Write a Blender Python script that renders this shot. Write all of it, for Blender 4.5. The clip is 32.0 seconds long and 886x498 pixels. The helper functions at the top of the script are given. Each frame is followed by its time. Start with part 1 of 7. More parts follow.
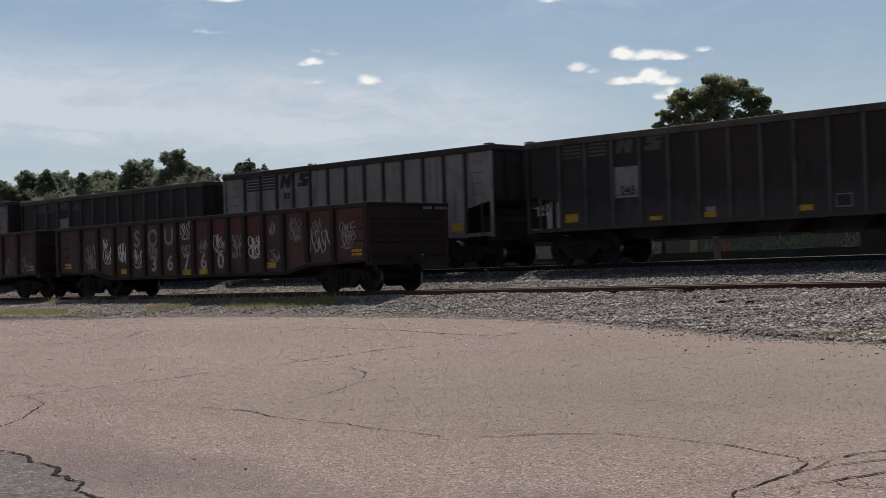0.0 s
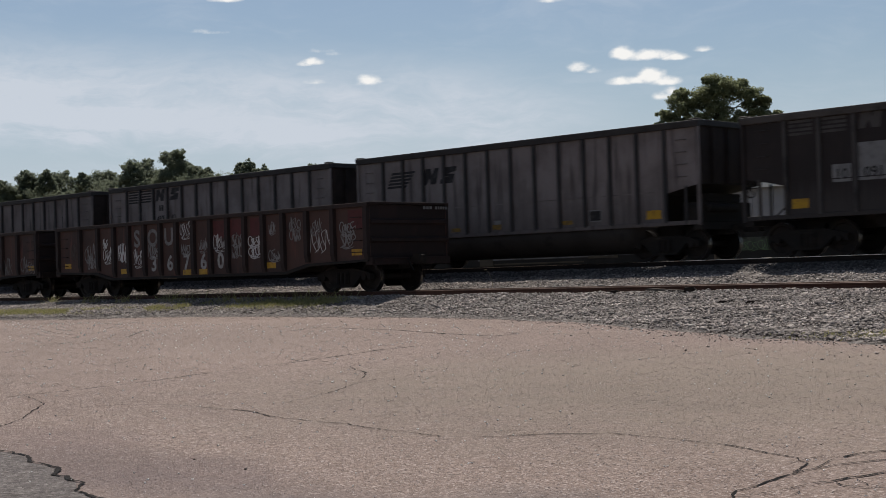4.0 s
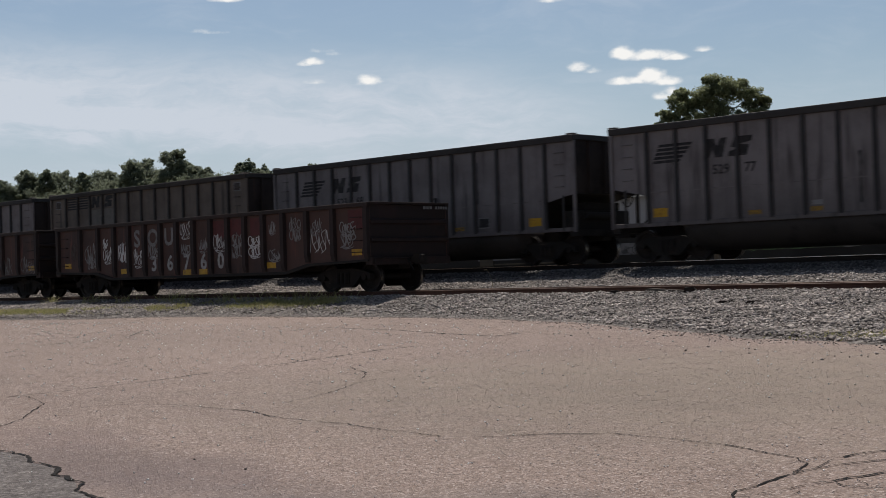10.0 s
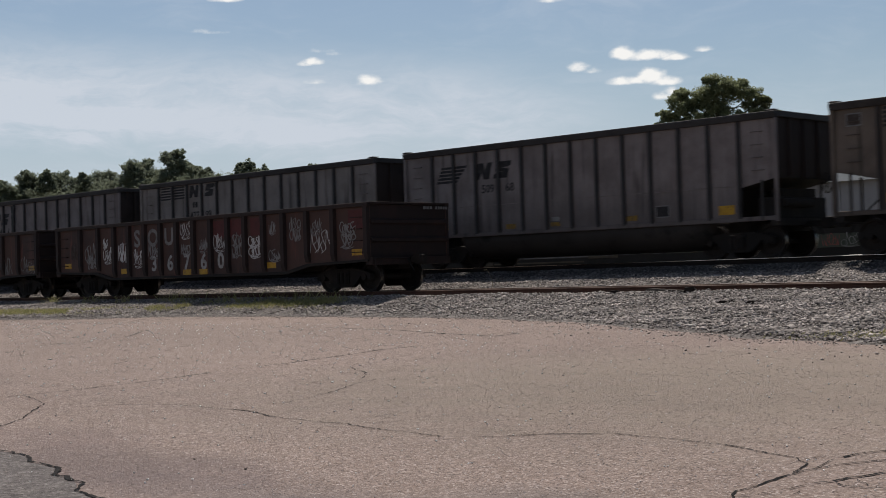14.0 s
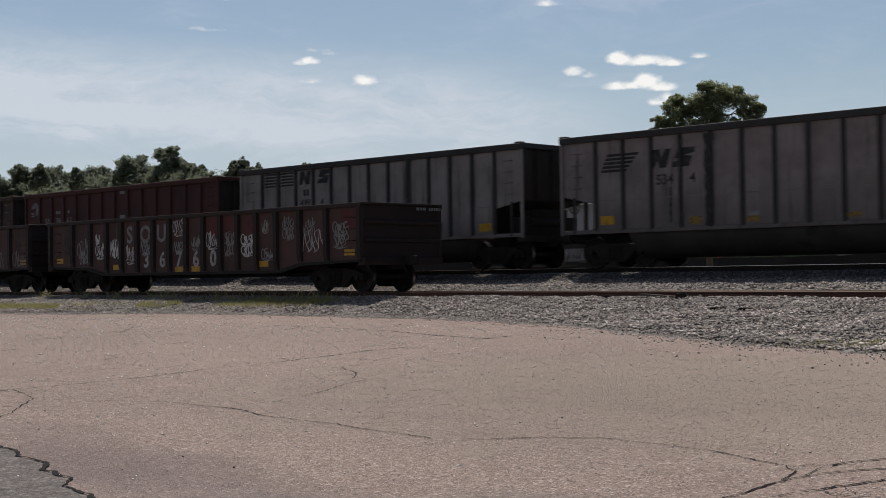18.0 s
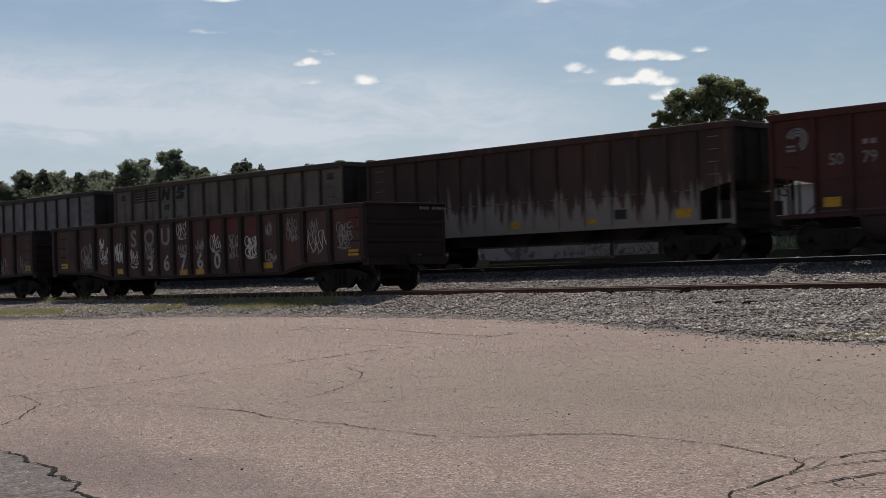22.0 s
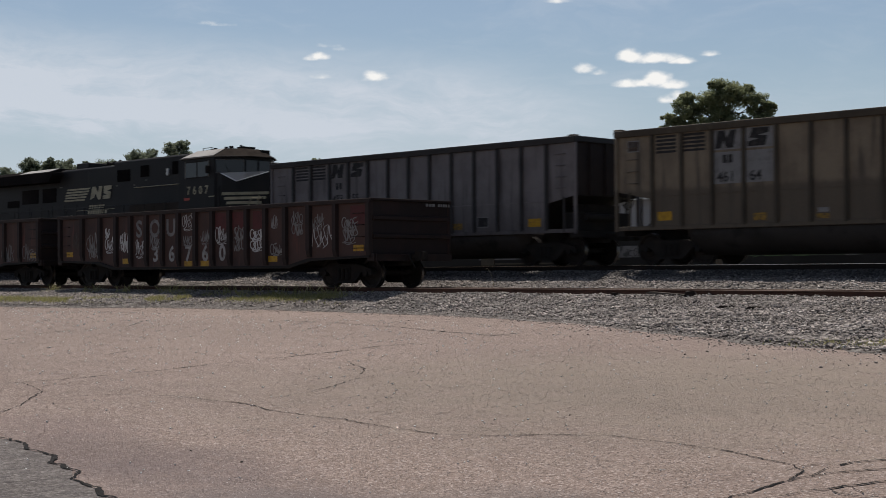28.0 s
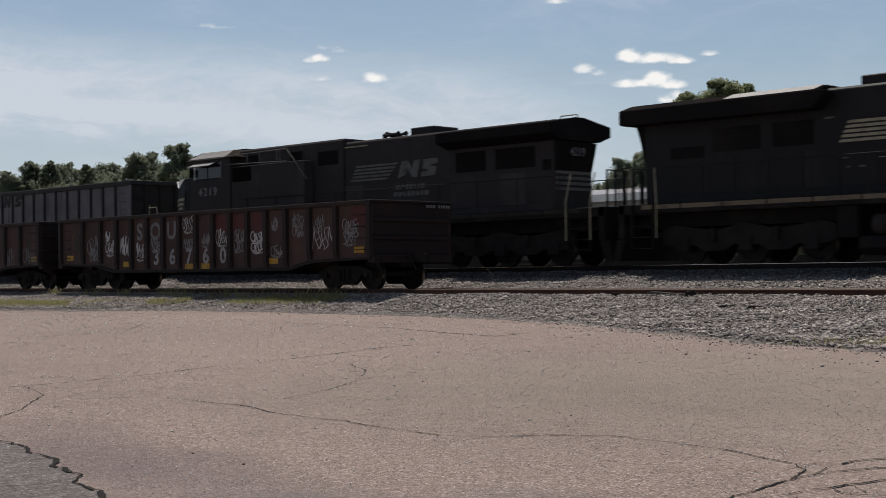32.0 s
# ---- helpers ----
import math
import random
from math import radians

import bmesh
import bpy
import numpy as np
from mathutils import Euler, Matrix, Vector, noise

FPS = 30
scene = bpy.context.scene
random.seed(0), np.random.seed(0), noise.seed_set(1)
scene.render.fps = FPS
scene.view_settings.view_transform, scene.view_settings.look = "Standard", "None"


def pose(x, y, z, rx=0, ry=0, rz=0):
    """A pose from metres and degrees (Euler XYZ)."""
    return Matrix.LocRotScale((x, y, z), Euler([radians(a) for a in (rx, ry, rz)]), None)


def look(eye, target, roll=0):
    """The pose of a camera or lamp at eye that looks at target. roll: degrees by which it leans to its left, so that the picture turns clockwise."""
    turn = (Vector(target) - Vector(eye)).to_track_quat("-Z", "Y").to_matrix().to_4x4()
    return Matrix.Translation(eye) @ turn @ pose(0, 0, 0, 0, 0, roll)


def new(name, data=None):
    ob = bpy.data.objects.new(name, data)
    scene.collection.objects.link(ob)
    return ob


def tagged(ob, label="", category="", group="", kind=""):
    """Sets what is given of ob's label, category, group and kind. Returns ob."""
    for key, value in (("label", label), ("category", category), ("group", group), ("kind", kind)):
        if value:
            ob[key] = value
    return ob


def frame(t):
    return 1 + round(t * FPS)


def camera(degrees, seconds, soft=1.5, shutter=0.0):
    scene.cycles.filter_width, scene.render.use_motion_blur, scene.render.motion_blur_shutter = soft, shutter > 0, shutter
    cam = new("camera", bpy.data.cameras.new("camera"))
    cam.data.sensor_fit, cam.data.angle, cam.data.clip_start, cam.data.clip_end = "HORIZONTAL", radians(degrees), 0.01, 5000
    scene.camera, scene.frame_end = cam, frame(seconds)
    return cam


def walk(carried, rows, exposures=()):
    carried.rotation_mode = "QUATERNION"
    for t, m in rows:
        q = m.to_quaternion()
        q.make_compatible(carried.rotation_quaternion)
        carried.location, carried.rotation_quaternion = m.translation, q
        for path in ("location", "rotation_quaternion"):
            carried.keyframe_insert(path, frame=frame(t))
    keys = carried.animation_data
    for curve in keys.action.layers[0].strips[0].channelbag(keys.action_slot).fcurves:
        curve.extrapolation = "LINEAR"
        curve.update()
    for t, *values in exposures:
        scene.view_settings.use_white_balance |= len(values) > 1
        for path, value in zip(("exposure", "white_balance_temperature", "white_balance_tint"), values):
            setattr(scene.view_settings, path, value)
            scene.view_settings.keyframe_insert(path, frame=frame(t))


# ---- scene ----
# World: x along the tracks (trains run towards +x), y away from the viewer, z up; z = 0 is the pavement.
EYE_Z = 1.05
SIDING_Y, SIDING_Z = 26.90, 0.58      # track centre line and rail top
MAIN_Y, MAIN_Z = 33.42, 1.175

cam = camera(35.54, 32.0, soft=0.9, shutter=0.35)


def aim(turn, tilt, roll):
    """Turn to the left of the tracks' square, tilt up, roll to the left, in degrees."""
    a, b = radians(turn), radians(tilt)
    way = Vector((-math.sin(a) * math.cos(b), math.cos(a) * math.cos(b), math.sin(b)))
    eye = Vector((0, 0, EYE_Z))
    return look(eye, eye + way * 30, roll)


walk(cam, [(t, aim(*a)) for t, a in (
    (0, (44.583, 0.978, -1.813)),
    (14.5, (44.589, 0.978, -1.793)),
    (16.5, (44.314, 1.096, -0.826)),
    (17, (44.259, 1.068, -0.600)),
    (17.5, (44.278, 1.053, -0.699)),
    (18, (44.283, 1.040, -0.780)),
    (18.5, (44.289, 1.049, -1.098)),
    (19, (44.340, 1.027, -1.565)),
    (19.5, (44.380, 1.009, -1.648)),
    (20, (44.438, 0.997, -1.746)),
    (20.5, (44.444, 0.992, -1.735)),
    (21, (44.449, 0.993, -1.745)),
    (21.5, (44.442, 0.998, -1.768)),
    (22, (44.447, 0.983, -1.770)),
    (22.5, (44.448, 0.998, -1.753)),
    (23, (44.446, 0.998, -1.778)),
    (23.5, (44.452, 0.998, -1.759)),
    (24, (44.452, 1.003, -1.767)),
    (24.5, (44.445, 0.982, -1.724)),
    (25, (44.529, 0.916, -0.149)),
    (25.5, (44.575, 0.806, 0.312)),
    (27.5, (44.687, 0.889, -0.303)),
    (28, (44.656, 0.894, -0.342)),
    (28.5, (44.656, 0.917, -0.414)),
    (29, (44.628, 0.958, -0.462)),
    (29.5, (44.622, 0.953, -0.494)),
    (30, (44.639, 0.959, -0.522)),
    (30.5, (44.662, 0.957, -0.645)),
    (31, (44.650, 0.975, -0.586)),
    (31.5, (44.683, 0.961, -0.630)),
    (32, (44.680, 0.942, -0.686)),
)])

# ---- sky and sun ----
SUN_UP, SUN_TURN = radians(66), radians(-53)      # high summer sun, behind the trains
world = bpy.data.worlds.new("sky")
scene.world = world
world.use_nodes = True


class Graph:
    """Short hand for a node tree."""

    def __init__(self, tree):
        self.tree = tree

    def node(self, kind):
        return self.tree.nodes.new(kind)

    def vadd(self, a, b):
        n = self.node("ShaderNodeVectorMath")
        n.operation = "ADD"
        self.link(a, n.inputs[0])
        self.link(b, n.inputs[1])
        return n.outputs[0]

    def link(self, a, b):
        self.tree.links.new(a, b)

    def feed(self, socket, v):
        if isinstance(v, bpy.types.NodeSocket):
            self.link(v, socket)
        else:
            socket.default_value = v

    def math(self, op, a, b=0.0, clamp=False):
        n = self.node("ShaderNodeMath")
        n.operation, n.use_clamp = op, clamp
        self.feed(n.inputs[0], a)
        self.feed(n.inputs[1], b)
        return n.outputs[0]

    def noise(self, vec, scale, detail=4.0, rough=0.55):
        n = self.node("ShaderNodeTexNoise")
        self.link(vec, n.inputs["Vector"])
        n.inputs["Scale"].default_value, n.inputs["Detail"].default_value, n.inputs["Roughness"].default_value = scale, detail, rough
        return n.outputs["Fac"]

    def stretch(self, vec, scale, turn=0.0):
        n = self.node("ShaderNodeMapping")
        self.link(vec, n.inputs["Vector"])
        n.inputs["Scale"].default_value = scale
        n.inputs["Rotation"].default_value = (0, 0, turn)
        return n.outputs[0]

    def ramp(self, v, lo, hi):
        n = self.node("ShaderNodeMapRange")
        n.interpolation_type = "SMOOTHSTEP"
        self.link(v, n.inputs[0])
        n.inputs[1].default_value, n.inputs[2].default_value = lo, hi
        return n.outputs[0]

    def mix(self, fac, a, b):
        n = self.node("ShaderNodeMix")
        n.data_type = "RGBA"
        self.feed(n.inputs[0], fac)
        self.feed(n.inputs[6], a)
        self.feed(n.inputs[7], b)
        return n.outputs[2]


def build_sky():
    g = Graph(world.node_tree)
    g.tree.nodes.clear()
    sky = g.node("ShaderNodeTexSky")
    sky.sky_type, sky.sun_disc, sky.sun_elevation, sky.sun_rotation = "NISHITA", False, SUN_UP, SUN_TURN
    sky.air_density, sky.dust_density, sky.ozone_density = 1.0, 1.0, 1.0
    way = g.node("ShaderNodeTexCoord").outputs["Generated"]
    sep = g.node("ShaderNodeSeparateXYZ")
    g.link(way, sep.inputs[0])
    az = g.math("ARCTAN2", sep.outputs[0], sep.outputs[1])
    el = g.math("ARCSINE", sep.outputs[2])
    comb = g.node("ShaderNodeCombineXYZ")
    g.link(az, comb.inputs[0])
    g.link(el, comb.inputs[1])
    at = comb.outputs[0]
    # high thin streaks, drawn out sideways and combed by the wind, in two long banks and a thin veil
    bend = g.node("ShaderNodeCombineXYZ")
    g.link(g.math("MULTIPLY", g.math("SUBTRACT", g.noise(g.stretch(at, (7, 13, 1)), 1.0, 3.0), 0.5), 0.10), bend.inputs[0])
    g.link(g.math("MULTIPLY", g.math("SUBTRACT", g.noise(g.stretch(at, (9, 16, 1), 1.0), 1.0, 4.0), 0.5), 0.045), bend.inputs[1])
    bent = g.vadd(at, bend.outputs[0])
    broad = g.noise(g.stretch(bent, (6.0, 19.0, 1), 0.10), 1.0, 4.0)
    fine = g.noise(g.stretch(bent, (13.0, 66.0, 1), 0.20), 1.0, 8.0, 0.68)
    puffy = g.noise(g.stretch(bent, (42.0, 75.0, 1), 0.1), 1.0, 5.0, 0.6)
    veil = g.math("ADD", g.math("MULTIPLY", broad, 0.58), g.math("MULTIPLY", fine, 0.46))
    cirrus = g.math("MULTIPLY", g.ramp(veil, 0.46, 0.74), 0.34)
    # each bank: height at its start, fall to the right, half thickness, start and end of its fading, strength
    for c, fall, thick, a0, a1, power in ((0.154, 0.070, 0.022, -0.80, -0.62, 0.70), (0.124, 0.125, 0.0185, -0.90, -0.78, 1.25), (0.126, 0.06, 0.026, -0.72, -0.62, 0.85)):
        u = g.math("SUBTRACT", g.math("ADD", el, g.math("MULTIPLY", g.math("ADD", az, 1.0858), fall)), c)
        u = g.math("ADD", u, g.math("MULTIPLY", g.math("SUBTRACT", broad, 0.5), 0.05))
        u = g.math("ADD", u, g.math("MULTIPLY", g.math("SUBTRACT", fine, 0.5), 0.022))
        body = g.math("SUBTRACT", 1.0, g.ramp(g.math("ABSOLUTE", u), 0.0, thick * 1.45))
        body = g.math("MULTIPLY", body, g.math("SUBTRACT", 1.0, g.ramp(az, a0, a1)))
        body = g.math("MULTIPLY", body, g.math("ADD", 0.30, g.math("ADD", g.math("MULTIPLY", g.ramp(fine, 0.28, 0.72), 0.46), g.math("MULTIPLY", g.ramp(puffy, 0.35, 0.75), 0.22))))
        cirrus = g.math("ADD", cirrus, g.math("MULTIPLY", body, power), True)
    cirrus = g.math("MULTIPLY", cirrus, 0.92)
    # small heaped clouds, flat below and billowing above, out of overlapping heaps: direction, tilt above the horizon, half width, half height, density
    heaps = None
    for a, e, w, h, full in ((-0.6438, 0.1509, 0.0108, 0.0056, 1.00), (-0.6258, 0.1492, 0.0225, 0.0046, 1.00), (-0.6085, 0.1474, 0.0110, 0.0034, 0.90), (-0.6247, 0.1340, 0.0125, 0.0066, 1.00), (-0.6416, 0.1320, 0.0194, 0.0036, 0.95), (-0.6152, 0.1307, 0.0120, 0.0045, 0.90),
                             (-0.6760, 0.1430, 0.0088, 0.0044, 0.78), (-0.6670, 0.1405, 0.0076, 0.0028, 0.60), (-0.5867, 0.1517, 0.0084, 0.0028, 0.85), (-0.6172, 0.1204, 0.0082, 0.0041, 0.85), (-0.6115, 0.1229, 0.0066, 0.0037, 0.80),
                             (-0.8682, 0.1532, 0.0091, 0.0032, 0.95), (-0.8725, 0.1520, 0.0083, 0.0022, 0.80), (-0.8678, 0.1393, 0.0080, 0.0026, 0.70), (-0.8275, 0.1391, 0.0105, 0.0046, 0.88), (-0.8332, 0.1380, 0.0084, 0.0028, 0.60),
                             (-0.9287, 0.1979, 0.0125, 0.0029, 0.80), (-0.6964, 0.1920, 0.0117, 0.0029, 0.70), (-0.9493, 0.1760, 0.0130, 0.0022, 0.46), (-0.9373, 0.1752, 0.0120, 0.0018, 0.44), (-0.8619, 0.1613, 0.0091, 0.0020, 0.42), (-0.8530, 0.1588, 0.0091, 0.0018, 0.40)):
        u = g.math("DIVIDE", g.math("SUBTRACT", az, a), w)
        v = g.math("DIVIDE", g.math("SUBTRACT", el, e), h)
        v = g.math("MAXIMUM", g.math("MULTIPLY", v, 0.85), g.math("MULTIPLY", v, -1.6))
        d = g.math("ADD", g.math("MULTIPLY", u, u), g.math("MULTIPLY", v, v))
        m = g.math("MULTIPLY", g.math("SUBTRACT", 1.0, g.math("MULTIPLY", d, 0.62)), full)
        heaps = m if heaps is None else g.math("MAXIMUM", heaps, m)
    billow = g.math("MULTIPLY", g.math("SUBTRACT", g.noise(g.stretch(at, (80, 120, 1)), 1.0, 5.0, 0.52), 0.5), 1.3)
    lump = g.math("ADD", heaps, billow)
    puffs = g.math("MULTIPLY", g.ramp(lump, 0.18, 1.10), 1.15, True)
    # summer haze: the air near the horizon is brighter than overhead
    gain = g.math("ADD", 1.0, g.math("MULTIPLY", g.math("SUBTRACT", 1.0, g.ramp(el, 0.16, 0.75)), 0.52))
    hazy = g.node("ShaderNodeVectorMath")
    hazy.operation = "SCALE"
    g.link(sky.outputs[0], hazy.inputs[0])
    g.link(gain, hazy.inputs["Scale"])
    low = g.math("MULTIPLY", g.math("SUBTRACT", 1.0, g.ramp(el, 0.03, 0.16)), 0.70)
    color = g.mix(low, hazy.outputs[0], (9.3, 10.9, 13.4, 1))
    color = g.mix(cirrus, color, (11.3, 12.2, 13.6, 1))
    color = g.mix(g.math("MULTIPLY", puffs, 0.95), color, g.mix(g.ramp(lump, 0.35, 1.0), (14.6, 14.9, 15.2, 1), (17.9, 17.6, 17.1, 1)))
    back = g.node("ShaderNodeBackground")
    g.link(color, back.inputs[0])
    back.inputs[1].default_value = 0.0528
    g.link(back.outputs[0], g.node("ShaderNodeOutputWorld").inputs[0])


build_sky()
sun = new("sun", bpy.data.lights.new("sun", "SUN"))
sun.data.energy, sun.data.angle, sun.data.color = 4.35, radians(0.53), (1.0, 0.94, 0.86)
sun.matrix_world = look((0, 0, 60), (-math.sin(SUN_TURN) * math.cos(SUN_UP), -math.cos(SUN_TURN) * math.cos(SUN_UP), 60 - math.sin(SUN_UP)))
scene.view_settings.exposure = 0.0

# ---- materials ----


def surface(name, base, second=None, third=None, big=0.8, streak=0.0, fine=30.0, grain=0.12, rough=0.7, metal=0.0,
            bump=0.15, second_range=(0.45, 0.7), third_range=(0.55, 0.75), coat=0.0, spec=0.2, splash=None):
    """A painted, rusted or weathered surface: base with patches of a second colour, streaks of a third, grain and relief."""
    mat = bpy.data.materials.new(name)
    mat.use_nodes = True
    g = Graph(mat.node_tree)
    bsdf = g.tree.nodes["Principled BSDF"]
    place = g.node("ShaderNodeTexCoord").outputs["Object"]
    scatter = g.node("ShaderNodeCombineXYZ")
    rnd = g.node("ShaderNodeObjectInfo").outputs["Random"]
    g.link(g.math("MULTIPLY", rnd, 37.0), scatter.inputs[0])
    at = g.vadd(place, scatter.outputs[0])
    color = g.mix(0.0, (*base, 1), (*base, 1))
    if second:
        color = g.mix(g.ramp(g.noise(at, big, 6.0, 0.6), *second_range), color, (*second, 1))
    if third:
        where = g.noise(g.stretch(at, (5.0, 5.0, 0.35)), streak, 5.0, 0.6) if streak else g.noise(at, big * 3.1, 5.0)
        color = g.mix(g.ramp(where, *third_range), color, (*third, 1))
    if splash:
        # dirt or bare metal low on the side, with a ragged upper edge: colour, its height, raggedness, softness, strength
        tint, height, ragged, soft, power = splash
        xyz = g.node("ShaderNodeSeparateXYZ")
        g.link(place, xyz.inputs[0])
        runs = g.noise(g.stretch(at, (4.2, 4.2, 0.22)), 1.0, 6.0, 0.72)
        edge = g.math("ADD", xyz.outputs[2], g.math("MULTIPLY", g.math("SUBTRACT", runs, 0.5), ragged))
        low = g.math("SUBTRACT", 1.0, g.ramp(edge, height - soft, height + soft))
        color = g.mix(g.math("MULTIPLY", low, power), color, (*tint, 1))
    speck = g.noise(at, fine, 3.0, 0.7)
    level = g.node("ShaderNodeHueSaturation")
    g.link(g.math("ADD", g.math("MULTIPLY", g.math("SUBTRACT", speck, 0.5), grain * 4), g.math("ADD", g.math("MULTIPLY", rnd, 0.10), 0.95)), level.inputs["Value"])
    g.link(color, level.inputs["Color"])
    g.link(level.outputs[0], bsdf.inputs["Base Color"])
    g.link(g.math("ADD", g.math("MULTIPLY", speck, 0.25), rough - 0.125, True), bsdf.inputs["Roughness"])
    bsdf.inputs["Metallic"].default_value = metal
    bsdf.inputs["Specular IOR Level"].default_value = spec
    bsdf.inputs["Coat Weight"].default_value = coat
    if bump:
        b = g.node("ShaderNodeBump")
        b.inputs["Strength"].default_value, b.inputs["Distance"].default_value = bump, 0.01
        g.link(speck, b.inputs["Height"])
        g.link(b.outputs[0], bsdf.inputs["Normal"])
    return mat


M = {}
PANEL = dict(second_range=(0.38, 0.66), third_range=(0.52, 0.70), big=0.9, streak=0.8)
M["grey"] = surface("weathered_grey_paint", (0.1990, 0.1660, 0.1584), (0.1370, 0.1120, 0.1049), (0.0706, 0.0560, 0.0525), splash=((0.066, 0.057, 0.054), 1.75, 2.2, 0.75, 0.62), **PANEL)
M["drab"] = surface("sooty_grey_paint", (0.1650, 0.1360, 0.1295), (0.1122, 0.0906, 0.0857), (0.0550, 0.0443, 0.0418), splash=((0.052, 0.045, 0.043), 1.9, 2.4, 0.8, 0.7), **PANEL)
M["pale"] = surface("pale_grey_paint", (0.2307, 0.1970, 0.1800), (0.1669, 0.1400, 0.1260), (0.0721, 0.0600, 0.0540), splash=((0.090, 0.078, 0.070), 1.55, 2.0, 0.6, 0.5), **PANEL)
M["cool"] = surface("cool_grey_paint", (0.1781, 0.1550, 0.1535), (0.1314, 0.1122, 0.1101), (0.0657, 0.0551, 0.0535), splash=((0.064, 0.056, 0.055), 1.65, 2.2, 0.7, 0.6), **PANEL)
M["tan"] = surface("tan_dusted_paint", (0.1980, 0.1534, 0.1071), (0.1375, 0.1048, 0.0756), (0.0726, 0.0583, 0.0451), splash=((0.082, 0.065, 0.049), 2.12, 0.30, 0.10, 0.8), **PANEL)
M["dark"] = surface("black_paint_weathered", (0.0235, 0.0175, 0.0165), (0.0350, 0.0255, 0.0230), (0.0150, 0.0120, 0.0118), 0.5, 1.0, splash=((0.085, 0.077, 0.072), 1.62, 1.8, 0.40, 0.30))
M["oxide"] = surface("oxide_red_paint", (0.0660, 0.0215, 0.0180), (0.0430, 0.0170, 0.0145), (0.0245, 0.0130, 0.0120), 0.5, 1.0, splash=((0.032, 0.018, 0.016), 1.6, 1.8, 0.6, 0.5))
M["rusty"] = surface("rust_streaked_paint", (0.062, 0.033, 0.025), (0.040, 0.024, 0.020), (0.090, 0.050, 0.034), 0.35, 0.9, second_range=(0.36, 0.6), third_range=(0.56, 0.70), splash=((0.205, 0.176, 0.154), 1.78, 4.6, 0.14, 0.9))
M["brown"] = surface("brown_dusted_paint", (0.148, 0.113, 0.090), (0.104, 0.079, 0.063), (0.056, 0.044, 0.036), splash=((0.062, 0.049, 0.042), 2.05, 0.55, 0.16, 0.75), **PANEL)
M["brown_low"] = surface("sooty_brown_paint", (0.046, 0.037, 0.033), (0.030, 0.025, 0.023), (0.075, 0.062, 0.056), second_range=(0.38, 0.66), third_range=(0.62, 0.8), big=0.9, streak=0.8)
M["tan_low"] = surface("grimy_brown_paint", (0.066, 0.052, 0.038), (0.046, 0.037, 0.028), (0.10, 0.085, 0.066), second_range=(0.38, 0.66), third_range=(0.6, 0.78), big=0.9, streak=0.8)
# posts darker than the side sheets, or lighter on the black cars
M["post_dark"] = surface("dark_post_paint", (0.0400, 0.0360, 0.0360), (0.0280, 0.0250, 0.0240), None, 1.2)
M["post_light"] = surface("light_post_paint", (0.070, 0.061, 0.057), (0.034, 0.029, 0.027), None, 1.2)
M["under"] = surface("black_underframe", (0.0200, 0.0170, 0.0157), (0.0306, 0.0247, 0.0204), None, 1.2, rough=0.85)
M["grime"] = surface("sooty_end_paint", (0.037, 0.028, 0.025), (0.020, 0.016, 0.0145), (0.060, 0.036, 0.028), 0.9, 1.0, rough=0.85)
M["tub"] = surface("dusty_belly_steel", (0.0391, 0.0331, 0.0305), (0.0244, 0.0209, 0.0191), (0.0130, 0.0117, 0.0109), 0.6, 0.0, rough=0.8)
M["wheel"] = surface("brown_wheel_steel", (0.0260, 0.0202, 0.0169), (0.0156, 0.0123, 0.0117), None, 3.0, rough=0.7, metal=0.2)
M["tread"] = surface("polished_wheel_tread", (0.20, 0.185, 0.17), (0.13, 0.12, 0.11), None, 4.0, rough=0.30, metal=1.0, bump=0.0)
M["scuff"] = surface("brown_scuff", (0.055, 0.040, 0.033), (0.08, 0.066, 0.06), None, 4.0, bump=0.0)
M["truck"] = surface("cast_steel_grime", (0.0162, 0.0137, 0.0122), (0.0274, 0.0216, 0.0180), None, 2.0, rough=0.85)
M["truck_old"] = surface("rust_black_cast_steel", (0.0130, 0.0108, 0.0100), (0.0220, 0.0165, 0.0140), None, 2.0, rough=0.9)
M["gond"] = surface("rusted_brown_gondola_paint", (0.0663, 0.0365, 0.0298), (0.0398, 0.0254, 0.0233), (0.1060, 0.0420, 0.0342), 0.6, 1.1, third_range=(0.56, 0.7))
M["gond_post"] = surface("dark_rusted_posts", (0.0217, 0.0147, 0.0134), (0.0318, 0.0184, 0.0159), None, 1.5)
M["white"] = surface("faded_white_lettering", (0.175, 0.166, 0.162), (0.095, 0.088, 0.085), None, 5.0, bump=0.0)
M["numeral"] = surface("worn_white_numerals", (0.29, 0.28, 0.27), (0.15, 0.14, 0.135), None, 5.0, bump=0.0)
M["spray"] = surface("sprayed_white_paint", (0.4800, 0.4620, 0.4500), (0.2640, 0.2460, 0.2400), None, 3.0, bump=0.0)
M["spray_red"] = surface("sprayed_red_paint", (0.0840, 0.0252, 0.0252), (0.0490, 0.0210, 0.0196), None, 3.0, bump=0.0)
M["black"] = surface("black_lettering", (0.020, 0.018, 0.018), (0.045, 0.040, 0.038), (0.085, 0.076, 0.072), 5.0, bump=0.0, third_range=(0.60, 0.74))
M["panel"] = surface("faded_white_panel", (0.20, 0.19, 0.185), (0.13, 0.122, 0.118), None, 4.0, bump=0.0)
M["panel_dull"] = surface("dingy_lettering_panel", (0.150, 0.128, 0.110), (0.110, 0.094, 0.080), (0.070, 0.058, 0.050), 2.0, bump=0.0, third_range=(0.56, 0.72))
